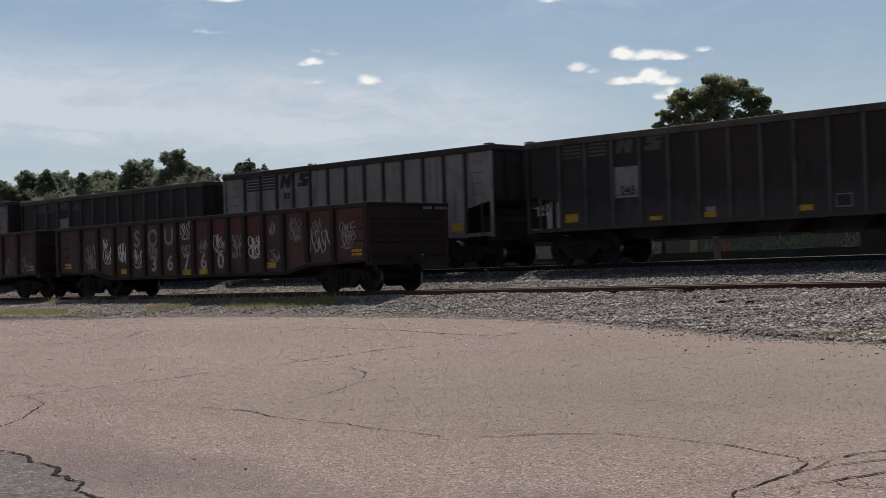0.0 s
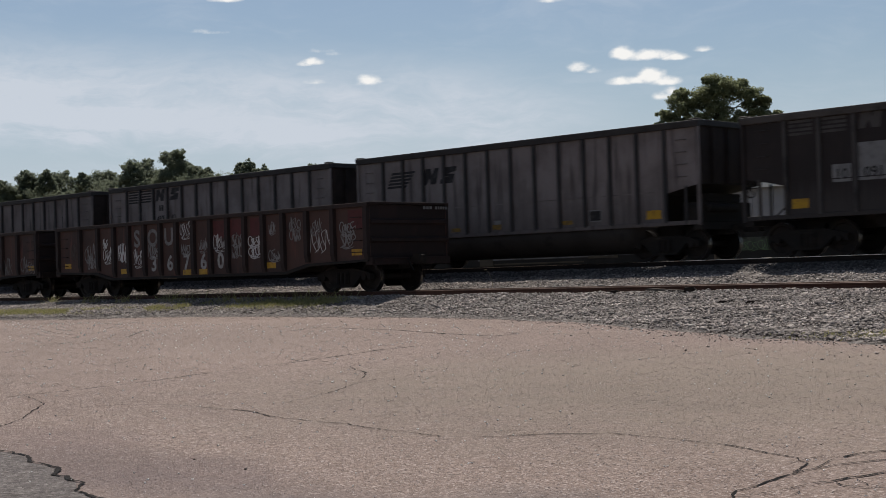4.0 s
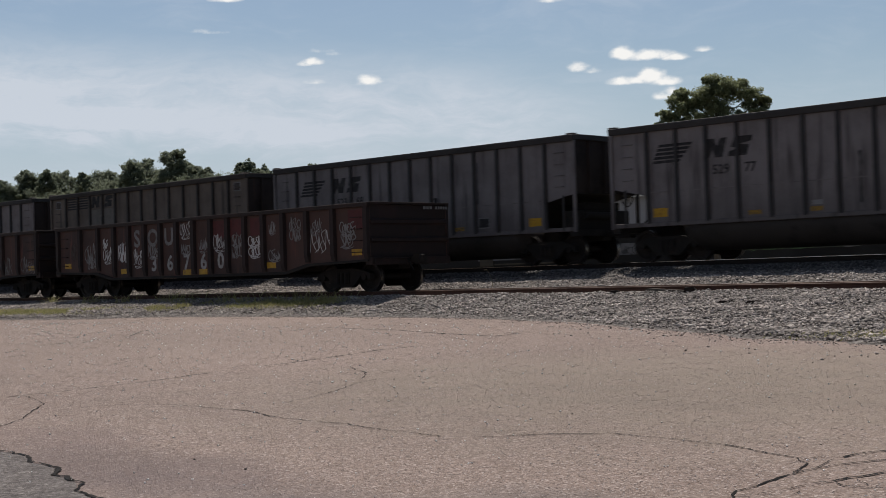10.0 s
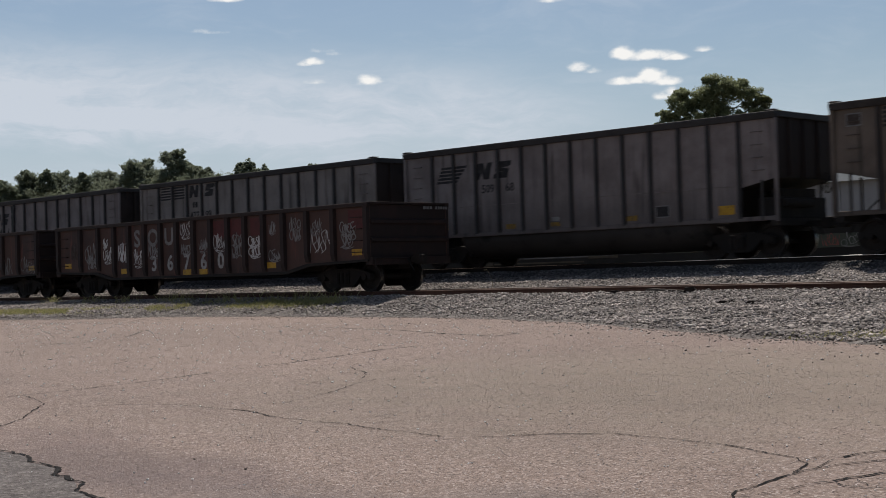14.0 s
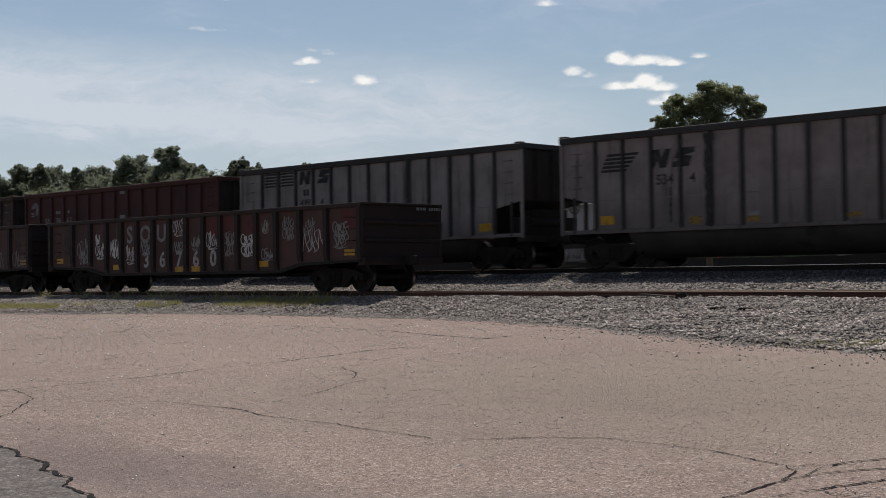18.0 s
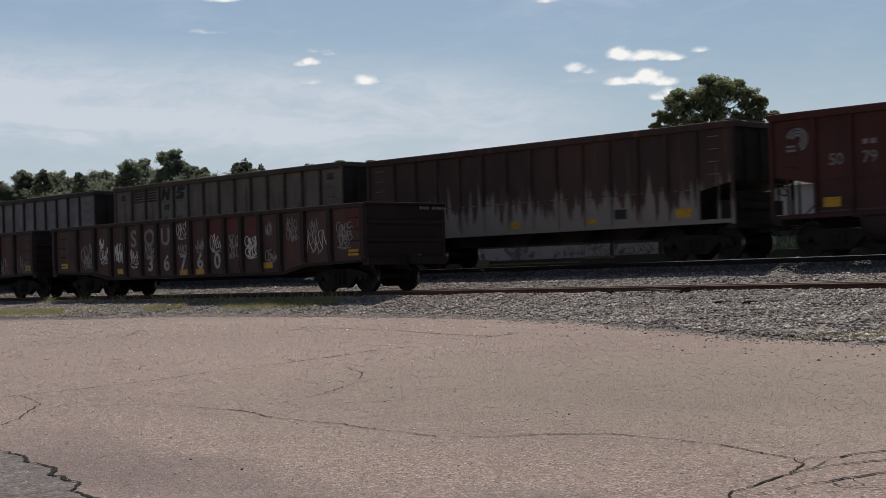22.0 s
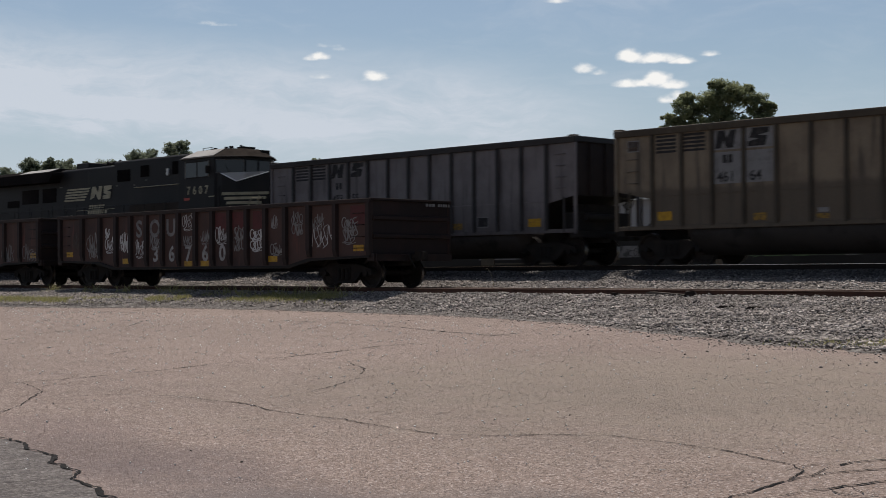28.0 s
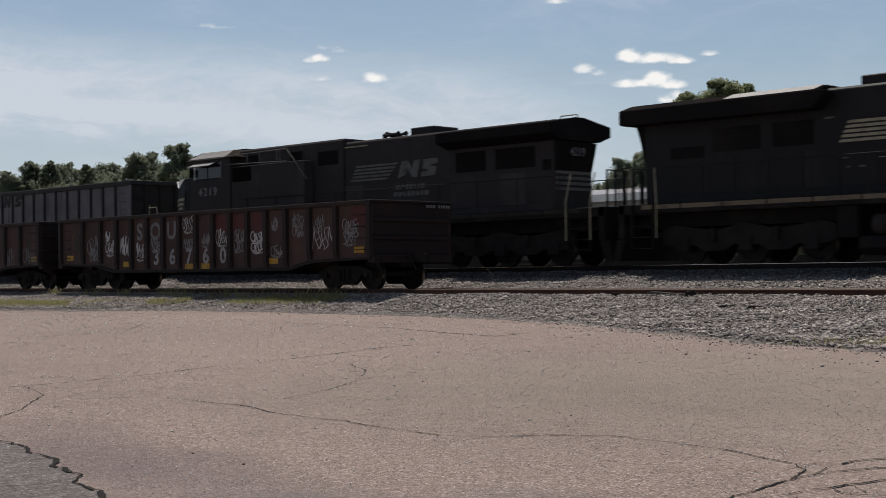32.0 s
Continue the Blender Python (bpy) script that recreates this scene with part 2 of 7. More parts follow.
M["yellow"] = surface("yellow_reflector_sheeting", (0.40, 0.22, 0.014), (0.26, 0.135, 0.014), (0.11, 0.072, 0.030), 6.0, rough=0.4, bump=0.0, third_range=(0.56, 0.70))
M["yellow_old"] = surface("grimy_yellow_sheeting", (0.24, 0.135, 0.020), (0.13, 0.080, 0.025), (0.070, 0.052, 0.034), 6.0, rough=0.5, bump=0.0, third_range=(0.48, 0.60))
M["loco"] = surface("black_locomotive_paint", (0.0159, 0.0144, 0.0148), (0.0246, 0.0214, 0.0203), (0.0421, 0.0337, 0.0291), 0.4, 1.0, rough=0.58, third_range=(0.62, 0.85), bump=0.05, spec=0.14)
M["loco_dull"] = surface("grimy_locomotive_underframe", (0.0150, 0.0128, 0.0120), (0.0290, 0.0235, 0.0200), None, 1.2, rough=0.85, spec=0.1)
M["loco_dusty"] = surface("dust_grey_tank_paint", (0.033, 0.028, 0.024), (0.049, 0.040, 0.034), (0.020, 0.017, 0.0155), 0.9, 0.5, rough=0.85, spec=0.1)
M["loco_brown"] = surface("brown_dusted_black_paint", (0.0330, 0.0255, 0.0208), (0.0460, 0.0345, 0.0270), (0.0255, 0.0208, 0.0185), 0.6, 0.8, rough=0.75, spec=0.08)
M["loco_grimy"] = surface("soot_grey_locomotive_paint", (0.0448, 0.0375, 0.0370), (0.0627, 0.0515, 0.0493), (0.0314, 0.0274, 0.0274), 0.5, 0.9, rough=0.8, spec=0.06)
# flat black painted for the darkness inside openings, louvres and the tank gap
M["void"] = surface("painted_black_opening", (0.0085, 0.0076, 0.0076), (0.0120, 0.0104, 0.0100), None, 2.0, rough=0.98, spec=0.0, bump=0.0)
M["lens"] = surface("white_lamp_lens", (0.52, 0.51, 0.49), (0.40, 0.39, 0.38), None, 8.0, rough=0.4, bump=0.0)
# pale grey that paints sunlight onto the upward slopes; the awning shares it
M["loco_lit_pale"] = surface("sunlit_pale_panel", (0.33, 0.31, 0.29), (0.24, 0.22, 0.2), None, 2.0, rough=0.5)
M["roof_dust"] = surface("dust_brown_roof_paint", (0.085, 0.075, 0.066), (0.05, 0.044, 0.04), None, 2.0, rough=0.6)
M["roof_soot"] = surface("sooty_brown_roof_paint", (0.040, 0.033, 0.029), (0.024, 0.020, 0.018), None, 2.0, rough=0.98, spec=0.0)
M["wing"] = surface("dull_black_hood_paint", (0.0156, 0.0138, 0.0138), (0.0230, 0.0195, 0.0187), None, 0.6, rough=0.98, spec=0.0)
M["stripe_dirty"] = surface("grime_covered_stripe_paint", (0.125, 0.115, 0.103), (0.066, 0.060, 0.054), None, 3.0, rough=0.6, bump=0.0)
M["stripe"] = surface("off_white_stripe_paint", (0.33, 0.285, 0.195), (0.21, 0.178, 0.120), (0.12, 0.10, 0.075), 3.0, rough=0.5, bump=0.0, third_range=(0.60, 0.74))
M["buff"] = surface("buff_sill_stripe", (0.17, 0.125, 0.08), (0.09, 0.068, 0.05), None, 3.0, rough=0.6, bump=0.0)
M["red"] = surface("red_plate", (0.35, 0.045, 0.03), None, None, rough=0.4, bump=0.0)
M["rail_side"] = surface("rusted_rail_steel", (0.082, 0.040, 0.028), (0.050, 0.028, 0.022), None, 2.0, rough=0.8)
# main line rail sides, with the shade under the train in their colour
M["rail_coal"] = surface("shade_brown_rail_steel", (0.022, 0.015, 0.012), (0.014, 0.010, 0.009), None, 2.0, rough=0.85)
M["rail_worn"] = surface("dull_brown_rail_head", (0.105, 0.066, 0.050), (0.065, 0.044, 0.036), None, 2.0, rough=0.6, metal=0.2)
M["rot"] = surface("rotten_black_timber", (0.022, 0.016, 0.013), (0.04, 0.03, 0.024), None, 6.0, rough=0.95)
M["straw"] = surface("dry_straw_stalk", (0.30, 0.25, 0.16), (0.2, 0.16, 0.1), None, 6.0, rough=0.8)
M["rail_top"] = surface("worn_bright_rail_head", (0.44, 0.42, 0.40), (0.30, 0.28, 0.26), None, 2.0, rough=0.22, metal=1.0, bump=0.0)
M["tie"] = surface("weathered_creosoted_timber", (0.075, 0.06, 0.05), (0.12, 0.105, 0.09), None, 3.0, rough=0.9)
M["bark"] = surface("rough_grey_brown_bark", (0.09, 0.07, 0.052), (0.05, 0.04, 0.03), None, 3.0, rough=0.9, bump=0.6)
M["wall_low"] = surface("dark_brown_lower_wall", (0.016, 0.014, 0.0135), (0.025, 0.0225, 0.021), None, 0.3, rough=0.8)
M["wall"] = surface("pale_lavender_metal_siding", (0.25, 0.24, 0.26), (0.19, 0.185, 0.20), None, 0.2, rough=0.5)
M["wall_old"] = surface("dirty_lavender_wall_panels", (0.135, 0.125, 0.130), (0.075, 0.070, 0.072), (0.045, 0.042, 0.043), 0.35, 0.0, third_range=(0.52, 0.62), rough=0.7)
M["wall_paint"] = surface("dull_olive_wall_paint", (0.062, 0.066, 0.054), (0.040, 0.048, 0.036), (0.085, 0.080, 0.070), 0.9, 0.0, rough=0.8)
M["spray_green"] = surface("sprayed_green_paint", (0.115, 0.175, 0.085), (0.075, 0.120, 0.060), None, 1.5, bump=0.0)
M["spray_bright_red"] = surface("sprayed_bright_red_paint", (0.26, 0.07, 0.06), (0.17, 0.05, 0.05), None, 1.5, bump=0.0)
M["trim"] = surface("white_fascia", (0.72, 0.71, 0.70), (0.6, 0.59, 0.58), None, 0.6, rough=0.5)
M["crack"] = surface("dark_crack_filling", (0.009, 0.007, 0.006), (0.024, 0.018, 0.015), None, 6.0, rough=0.95)


def glass(name):
    mat = bpy.data.materials.new(name)
    mat.use_nodes = True
    b = mat.node_tree.nodes["Principled BSDF"]
    b.inputs["Base Color"].default_value = (0.012, 0.014, 0.02, 1)
    b.inputs["Roughness"].default_value = 0.08
    b.inputs["Specular IOR Level"].default_value = 0.35
    return mat


M["glass"] = glass("tinted_cab_glass")


def leafy(name, a, b, c):
    mat = bpy.data.materials.new(name)
    mat.use_nodes = True
    g = Graph(mat.node_tree)
    bsdf = g.tree.nodes["Principled BSDF"]
    rnd = g.node("ShaderNodeNewGeometry").outputs["Random Per Island"]
    color = g.mix(g.ramp(rnd, 0.0, 0.6), (*a, 1), (*b, 1))
    color = g.mix(g.ramp(rnd, 0.75, 1.0), color, (*c, 1))
    g.link(color, bsdf.inputs["Base Color"])
    bsdf.inputs["Roughness"].default_value = 0.75
    bsdf.inputs["Specular IOR Level"].default_value = 0.12
    glow = g.node("ShaderNodeBsdfTranslucent")
    g.link(color, glow.inputs[0])
    mixer = g.node("ShaderNodeMixShader")
    mixer.inputs[0].default_value = 0.5
    g.link(bsdf.outputs[0], mixer.inputs[1])
    g.link(glow.outputs[0], mixer.inputs[2])
    g.link(mixer.outputs[0], g.tree.nodes["Material Output"].inputs[0])
    return mat


# both greens are greyed and lightened: the haze is painted into the leaves
M["oak"] = leafy("oak_leaves", (0.176, 0.195, 0.110), (0.244, 0.266, 0.153), (0.325, 0.345, 0.206))
M["wood_far"] = leafy("haze_tinted_leaves", (0.1548, 0.1789, 0.1290), (0.1978, 0.2219, 0.1582), (0.2365, 0.2563, 0.1823))
M["grass"] = leafy("dry_green_grass", (0.20, 0.20, 0.075), (0.33, 0.31, 0.14), (0.48, 0.42, 0.25))


def ground_material(name, colors, stone_scale, rough=0.9, bump=0.6, patches=0.25, coarse=0.35, tint_spots=()):
    """Loose stone or asphalt seen from a low angle: cells of several colours, wide stains, relief."""
    mat = bpy.data.materials.new(name)
    mat.use_nodes = True
    g = Graph(mat.node_tree)
    bsdf = g.tree.nodes["Principled BSDF"]
    at = g.node("ShaderNodeTexCoord").outputs["Object"]
    vor = g.node("ShaderNodeTexVoronoi")
    g.link(at, vor.inputs["Vector"])
    vor.inputs["Scale"].default_value = stone_scale
    sep = g.node("ShaderNodeSeparateColor")
    g.link(vor.outputs["Color"], sep.inputs[0])
    color = g.mix(g.ramp(sep.outputs[0], 0.1, 0.9), (*colors[0], 1), (*colors[1], 1))
    color = g.mix(g.ramp(sep.outputs[1], 0.82, 0.97), color, (*colors[2], 1))
    clump = g.node("ShaderNodeTexVoronoi")
    g.link(at, clump.inputs["Vector"])
    clump.inputs["Scale"].default_value = stone_scale * 0.31
    part_color = g.node("ShaderNodeSeparateColor")
    g.link(clump.outputs["Color"], part_color.inputs[0])
    color = g.mix(g.math("MULTIPLY", g.ramp(part_color.outputs[0], 0.45, 1.0), coarse), color, (*[v * 0.55 for v in colors[0]], 1))
    color = g.mix(g.math("MULTIPLY", g.ramp(part_color.outputs[1], 0.7, 1.0), coarse), color, (*colors[2], 1))
    stain = g.math("ADD", g.math("MULTIPLY", g.noise(at, patches, 6.0, 0.6), 0.62), g.math("MULTIPLY", g.noise(at, patches * 9, 5.0, 0.6), 0.3))
    # soft tinted ellipses: centre, half sizes, colour
    for cx, cy, w, h, tint, power in tint_spots:
        xyz = g.node("ShaderNodeSeparateXYZ")
        g.link(at, xyz.inputs[0])
        u = g.math("DIVIDE", g.math("SUBTRACT", xyz.outputs[0], cx), w)
        v = g.math("DIVIDE", g.math("SUBTRACT", xyz.outputs[1], cy), h)
        r = g.math("ADD", g.math("ADD", g.math("MULTIPLY", u, u), g.math("MULTIPLY", v, v)), g.math("MULTIPLY", g.noise(at, 1.6, 6.0, 0.65), 1.4))
        color = g.mix(g.math("MULTIPLY", g.math("SUBTRACT", 1.0, g.ramp(r, 0.55, 1.75)), power), color, (*tint, 1))
    level = g.node("ShaderNodeHueSaturation")
    g.link(g.math("ADD", stain, 0.54), level.inputs["Value"])
    g.link(color, level.inputs["Color"])
    g.link(level.outputs[0], bsdf.inputs["Base Color"])
    bsdf.inputs["Roughness"].default_value = rough
    bsdf.inputs["Specular IOR Level"].default_value = 0.25
    b = g.node("ShaderNodeBump")
    b.inputs["Strength"].default_value, b.inputs["Distance"].default_value = bump, 0.02
    g.link(g.math("ADD", vor.outputs["Distance"], g.noise(at, stone_scale * 2, 3.0)), b.inputs["Height"])
    g.link(b.outputs[0], bsdf.inputs["Normal"])
    return mat


# ellipses: a purple stain, darker near ground and a wide greyer tint
M["pavement"] = ground_material("sun_bleached_pinkish_asphalt", ((0.170, 0.124, 0.102), (0.268, 0.203, 0.175), (0.41, 0.338, 0.305)), 75.0, 0.85, 0.5, 0.16, 0.16, ((-6.9, 4.35, 2.0, 0.75, (0.095, 0.070, 0.073), 0.5), (-5.0, 3.9, 2.6, 0.7, (0.13, 0.10, 0.098), 0.45), (-3.2, 4.0, 1.6, 0.8, (0.13, 0.105, 0.098), 0.35), (-8.6, 4.9, 1.2, 0.6, (0.14, 0.10, 0.10), 0.35), (-6.5, 11.0, 6.5, 6.0, (0.215, 0.176, 0.142), 0.75), (-5.3, 3.3, 2.6, 0.35, (0.105, 0.078, 0.080), 0.5), (-4.9, 3.95, 0.9, 0.45, (0.125, 0.105, 0.105), 0.6), (-4.1, 4.75, 0.8, 0.5, (0.14, 0.118, 0.112), 0.5), (-3.9, 4.0, 2.4, 0.7, (0.150, 0.120, 0.112), 0.45)))
M["patch"] = ground_material("grey_asphalt", ((0.095, 0.080, 0.075), (0.150, 0.130, 0.123), (0.24, 0.215, 0.20)), 60.0, 0.85, 0.7, 0.4)
M["gravel"] = ground_material("grey_ballast", ((0.075, 0.064, 0.058), (0.16, 0.142, 0.131), (0.28, 0.255, 0.236)), 17.0, 0.9, 1.0, 0.3)
# the same ballast recoloured darker, painting the train's shade on the bed
M["gravel_shade"] = ground_material("shade_dark_ballast", ((0.028, 0.025, 0.024), (0.060, 0.054, 0.051), (0.12, 0.11, 0.105)), 17.0, 0.9, 1.0, 0.3)
M["soil"] = ground_material("dusty_soil", ((0.16, 0.14, 0.10), (0.22, 0.19, 0.14), (0.12, 0.13, 0.07)), 3.0, 0.95, 0.5, 0.05)


def stone_material(name, a, b, c):
    mat = bpy.data.materials.new(name)
    mat.use_nodes = True
    g = Graph(mat.node_tree)
    bsdf = g.tree.nodes["Principled BSDF"]
    rnd = g.node("ShaderNodeNewGeometry").outputs["Random Per Island"]
    color = g.mix(g.ramp(rnd, 0.0, 0.75), (*a, 1), (*b, 1))
    color = g.mix(g.ramp(rnd, 0.85, 1.0), color, (*c, 1))
    at = g.node("ShaderNodeTexCoord").outputs["Object"]
    wide = g.ramp(g.noise(at, 0.5, 5.0), 0.4, 0.7)
    level = g.node("ShaderNodeHueSaturation")
    g.link(g.math("ADD", g.math("MULTIPLY", wide, 0.42), 0.78), level.inputs["Value"])
    g.link(color, level.inputs["Color"])
    g.link(level.outputs[0], bsdf.inputs["Base Color"])
    bsdf.inputs["Roughness"].default_value = 0.85
    return mat


M["stones"] = stone_material("crushed_grey_stone", (0.088, 0.073, 0.065), (0.325, 0.280, 0.254), (0.50, 0.445, 0.405))
M["chips"] = stone_material("asphalt_aggregate_chips", (0.170, 0.130, 0.114), (0.330, 0.258, 0.231), (0.70, 0.63, 0.60))
M["pebbles"] = stone_material("scattered_pebbles", (0.10, 0.08, 0.07), (0.28, 0.235, 0.21), (0.62, 0.58, 0.54))
# dark copy of the stones for the shaded strip along the main track
M["stones_shade"] = stone_material("shade_dark_stone", (0.030, 0.026, 0.025), (0.115, 0.103, 0.098), (0.20, 0.185, 0.175))
# near-white colour for the stones that imitate glints on the asphalt
M["glint_white"] = stone_material("white_glint_bits", (0.62, 0.60, 0.57), (0.78, 0.76, 0.74), (0.85, 0.84, 0.82))

# ---- mesh helpers ----


def box(bm, x0, x1, y0, y1, z0, z1):
    v = [bm.verts.new((x, y, z)) for z in (z0, z1) for y in (y0, y1) for x in (x0, x1)]
    for f in ((0, 2, 3, 1), (4, 5, 7, 6), (0, 1, 5, 4), (2, 6, 7, 3), (0, 4, 6, 2), (1, 3, 7, 5)):
        bm.faces.new([v[i] for i in f])


def loft(bm, rings, close=True):
    """Skin between rings of points, closed at both ends."""
    made = [[bm.verts.new(p) for p in r] for r in rings]
    n = len(made[0])
    for a, b in zip(made, made[1:]):
        for i in range(n):
            j = (i + 1) % n
            bm.faces.new((a[i], a[j], b[j], b[i]))
    if close:
        bm.faces.new(made[0][::-1])
        bm.faces.new(made[-1])


def slab(bm, outline, y0, y1):
    """A plate with an outline in x and z, from y0 to y1."""
    loft(bm, [[(x, y, z) for x, z in outline] for y in (y0, y1)])


def beam(bm, outline, x0, x1):
    """A bar with a section in y and z, from x0 to x1."""
    loft(bm, [[(x, y, z) for y, z in outline] for x in (x0, x1)])


def tube(bm, a, b, r, n=8, r2=None):
    a, b = Vector(a), Vector(b)
    q = (b - a).to_track_quat("Z", "Y")
    rings = []
    for p, s in ((a, r), (b, r if r2 is None else r2)):
        rings.append([p + q @ Vector((math.cos(t) * s, math.sin(t) * s, 0)) for t in (2 * math.pi * i / n for i in range(n))])
    loft(bm, rings)


def lathe(bm, profile, n=24, y_axis=True):
    """A turned body about the y axis from (radius, along) pairs."""
    rings = []
    for r, y in profile:
        rings.append([(math.cos(2 * math.pi * i / n) * r, y, math.sin(2 * math.pi * i / n) * r) for i in range(n)])
    loft(bm, rings)


def soften(bm, w):
    bmesh.ops.bevel(bm, geom=list(bm.edges), offset=w, segments=1, affect="EDGES", clamp_overlap=True)


MADE = {}


def mesh_of(key, build, soft=0.0):
    """The mesh that build(bm) shapes, made once under its key and shared afterwards."""
    if key not in MADE:
        bm = bmesh.new()
        build(bm)
        bmesh.ops.recalc_face_normals(bm, faces=bm.faces)
        if soft:
            soften(bm, soft)
        me = bpy.data.meshes.new(key)
        bm.to_mesh(me)
        bm.free()
        me.materials.append(None)
        MADE[key] = me
    return MADE[key]


def part(name, me, material, parent=None, label="", m=None):
    """One mesh object under a thing or a part."""
    ob = new(name, me)
    if len(me.materials) == 0:
        me.materials.append(None)
    ob.material_slots[0].link = "OBJECT"
    ob.material_slots[0].material = material
    ob.parent = parent
    if m is not None:
        ob.matrix_basis = m
    if label:
        ob["label"] = label
    return ob


def thing(name, label, category, m, group="", kind=""):
    ob = new(name)
    ob.empty_display_size = 0.5
    ob.matrix_basis = m
    return tagged(ob, label, category, group, kind)


def plain_mesh(name, verts, faces):
    me = bpy.data.meshes.new(name)
    me.from_pydata(verts, [], faces)
    me.update()
    return me


def lettering(name, text, size, material, parent, m, label="", weight=0.0):
    """Flat painted characters."""
    key = "text_%s_%.2f_%.3f" % (text, size, weight)
    if key not in MADE:
        cu = bpy.data.curves.new("text", "FONT")
        cu.body, cu.size, cu.extrude, cu.offset, cu.align_x = text, size, 0.002, weight, "CENTER"
        cu.resolution_u = 3
        ob = bpy.data.objects.new("text", cu)
        MADE[key] = bpy.data.meshes.new_from_object(ob)
        bpy.data.objects.remove(ob)
    return part(name, MADE[key], material, parent, label, m)


# ---- ground ----

EDGE = ((-90, 20.0), (-42, 20.6), (-36.5, 21.6), (-34.8, 23.2), (-29.6, 23.5), (-22.2, 22.8), (-17.5, 21.1), (-12.6, 18.0), (-10.1, 16.4), (-8, 15.6), (-3, 14.2), (10, 12.5), (60, 11))


def edge_y(x):
    """Where the pavement ends and the gravel begins."""
    return float(np.interp(x, [a for a, b in EDGE], [b for a, b in EDGE])) + 0.22 * noise.noise((x * 1.1, 3.1, 0)) + 0.10 * noise.noise((x * 4.0, 7.7, 0))


def smooth(a, b, v):
    t = min(1, max(0, (v - a) / (b - a)))
    return t * t * (3 - 2 * t)


def bed_z(x, y):
    """Height of the gravel bed across both tracks."""
    e = edge_y(x)
    z = 0.015 + 0.435 * min(1.0, max(0.0, (y - e) / (25.6 - e)))
    z += 0.25 * smooth(28.6, 30.6, y) + 0.29 * smooth(30.6, 32.0, y)
    z -= 0.75 * smooth(35.2, 38.5, y)
    z += 0.03 * noise.noise((x * 0.7, y * 0.9, 1.3)) + 0.018 * noise.noise((x * 2.3, y * 2.3, 5.1))
    return z


def build_ground():
    verts = [(-3000, -3000, -0.06), (3000, -3000, -0.06), (3000, 3000, -0.06), (-3000, 3000, -0.06)]
    tagged(part("ground", plain_mesh("ground", verts, [(0, 1, 2, 3)]), M["soil"], None), "flat dusty ground reaching to the horizon", "ground", kind="structure")
    # pavement, cut along the wavering gravel edge
    xs = [-90 + 0.5 * i for i in range(221)]
    verts, faces = [], []
    for x in xs:
        e = edge_y(x)
        for k in range(13):
            y = -30 + (e + 0.25 + 30) * k / 12
            verts.append((x, y, 0.0))
    for i in range(len(xs) - 1):
        for k in range(12):
            a = i * 13 + k
            faces.append((a, a + 13, a + 14, a + 1))
    pave = tagged(part("pavement", plain_mesh("pavement", verts, faces), M["pavement"], None), "cracked sun-bleached pinkish asphalt lot", "pavement", kind="structure")
    # gravel bed
    xs = [-130 + 0.5 * i for i in range(361)]
    ys = [0.0, 0.08, 0.2, 0.35, 0.5, 0.7, 0.85, 1.0]
    fixed = [25.4 + 0.35 * i for i in range(41)]
    verts, faces = [], []
    for x in xs:
        e = edge_y(x)
        col = [e + (25.0 - e) * k for k in ys] + fixed
        for y in col:
            verts.append((x, y, bed_z(x, y) - (0.03 if y == col[0] else 0)))
    n = len(ys) + len(fixed)
    for i in range(len(xs) - 1):
        for k in range(n - 1):
            a = i * n + k
            faces.append((a, a + n, a + n + 1, a + 1))
    me = plain_mesh("gravel_bed", verts, faces)
    me.shade_smooth()
    bed = tagged(part("gravel_bed", me, M["gravel"], None), "bed of grey crushed stone, shade painted dark under the main track", "gravel", kind="structure")
    me.materials.append(M["gravel_shade"])
    # shade beside the train is painted on from here by the darker copy
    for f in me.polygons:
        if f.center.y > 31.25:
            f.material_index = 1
    return pave


def scatter_stones(name, label, spots, sizes, material, squash=0.7):
    """Many small angular stones as one mesh."""
    rng = np.random.default_rng(11)
    n = len(spots)
    base = np.array(((1, 0, 0), (-1, 0, 0), (0, 1, 0), (0, -1, 0), (0, 0, 1), (0, 0, -1)), float)
    tri = np.array(((0, 2, 4), (2, 1, 4), (1, 3, 4), (3, 0, 4), (2, 0, 5), (1, 2, 5), (3, 1, 5), (0, 3, 5)))
    v = base[None] * rng.uniform(0.65, 1.25, (n, 6, 1)) + rng.normal(0, 0.22, (n, 6, 3))
    q = rng.normal(size=(n, 4))
    q /= np.linalg.norm(q, axis=1)[:, None]
    w, x, y, z = q.T
    r = np.stack((1 - 2 * (y * y + z * z), 2 * (x * y - z * w), 2 * (x * z + y * w), 2 * (x * y + z * w), 1 - 2 * (x * x + z * z), 2 * (y * z - x * w),
                  2 * (x * z - y * w), 2 * (y * z + x * w), 1 - 2 * (x * x + y * y)), 1).reshape(n, 3, 3)
    v = np.einsum("nij,nkj->nki", r, v) * np.asarray(sizes)[:, None, None]
    v[:, :, 2] *= squash
    v += np.asarray(spots)[:, None, :]
    f = (tri[None] + 6 * np.arange(n)[:, None, None]).reshape(-1, 3)
    me = bpy.data.meshes.new(name)
    me.vertices.add(n * 6)
    me.vertices.foreach_set("co", v.ravel())
    me.loops.add(len(f) * 3)
    me.loops.foreach_set("vertex_index", f.ravel())
    me.polygons.add(len(f))
    me.polygons.foreach_set("loop_start", np.arange(0, len(f) * 3, 3))
    me.update(calc_edges=True)
    return tagged(part(name, me, material), label, "gravel", kind="stuff")


CLEAR = set()     # small cells of the pavement that the cracks run through


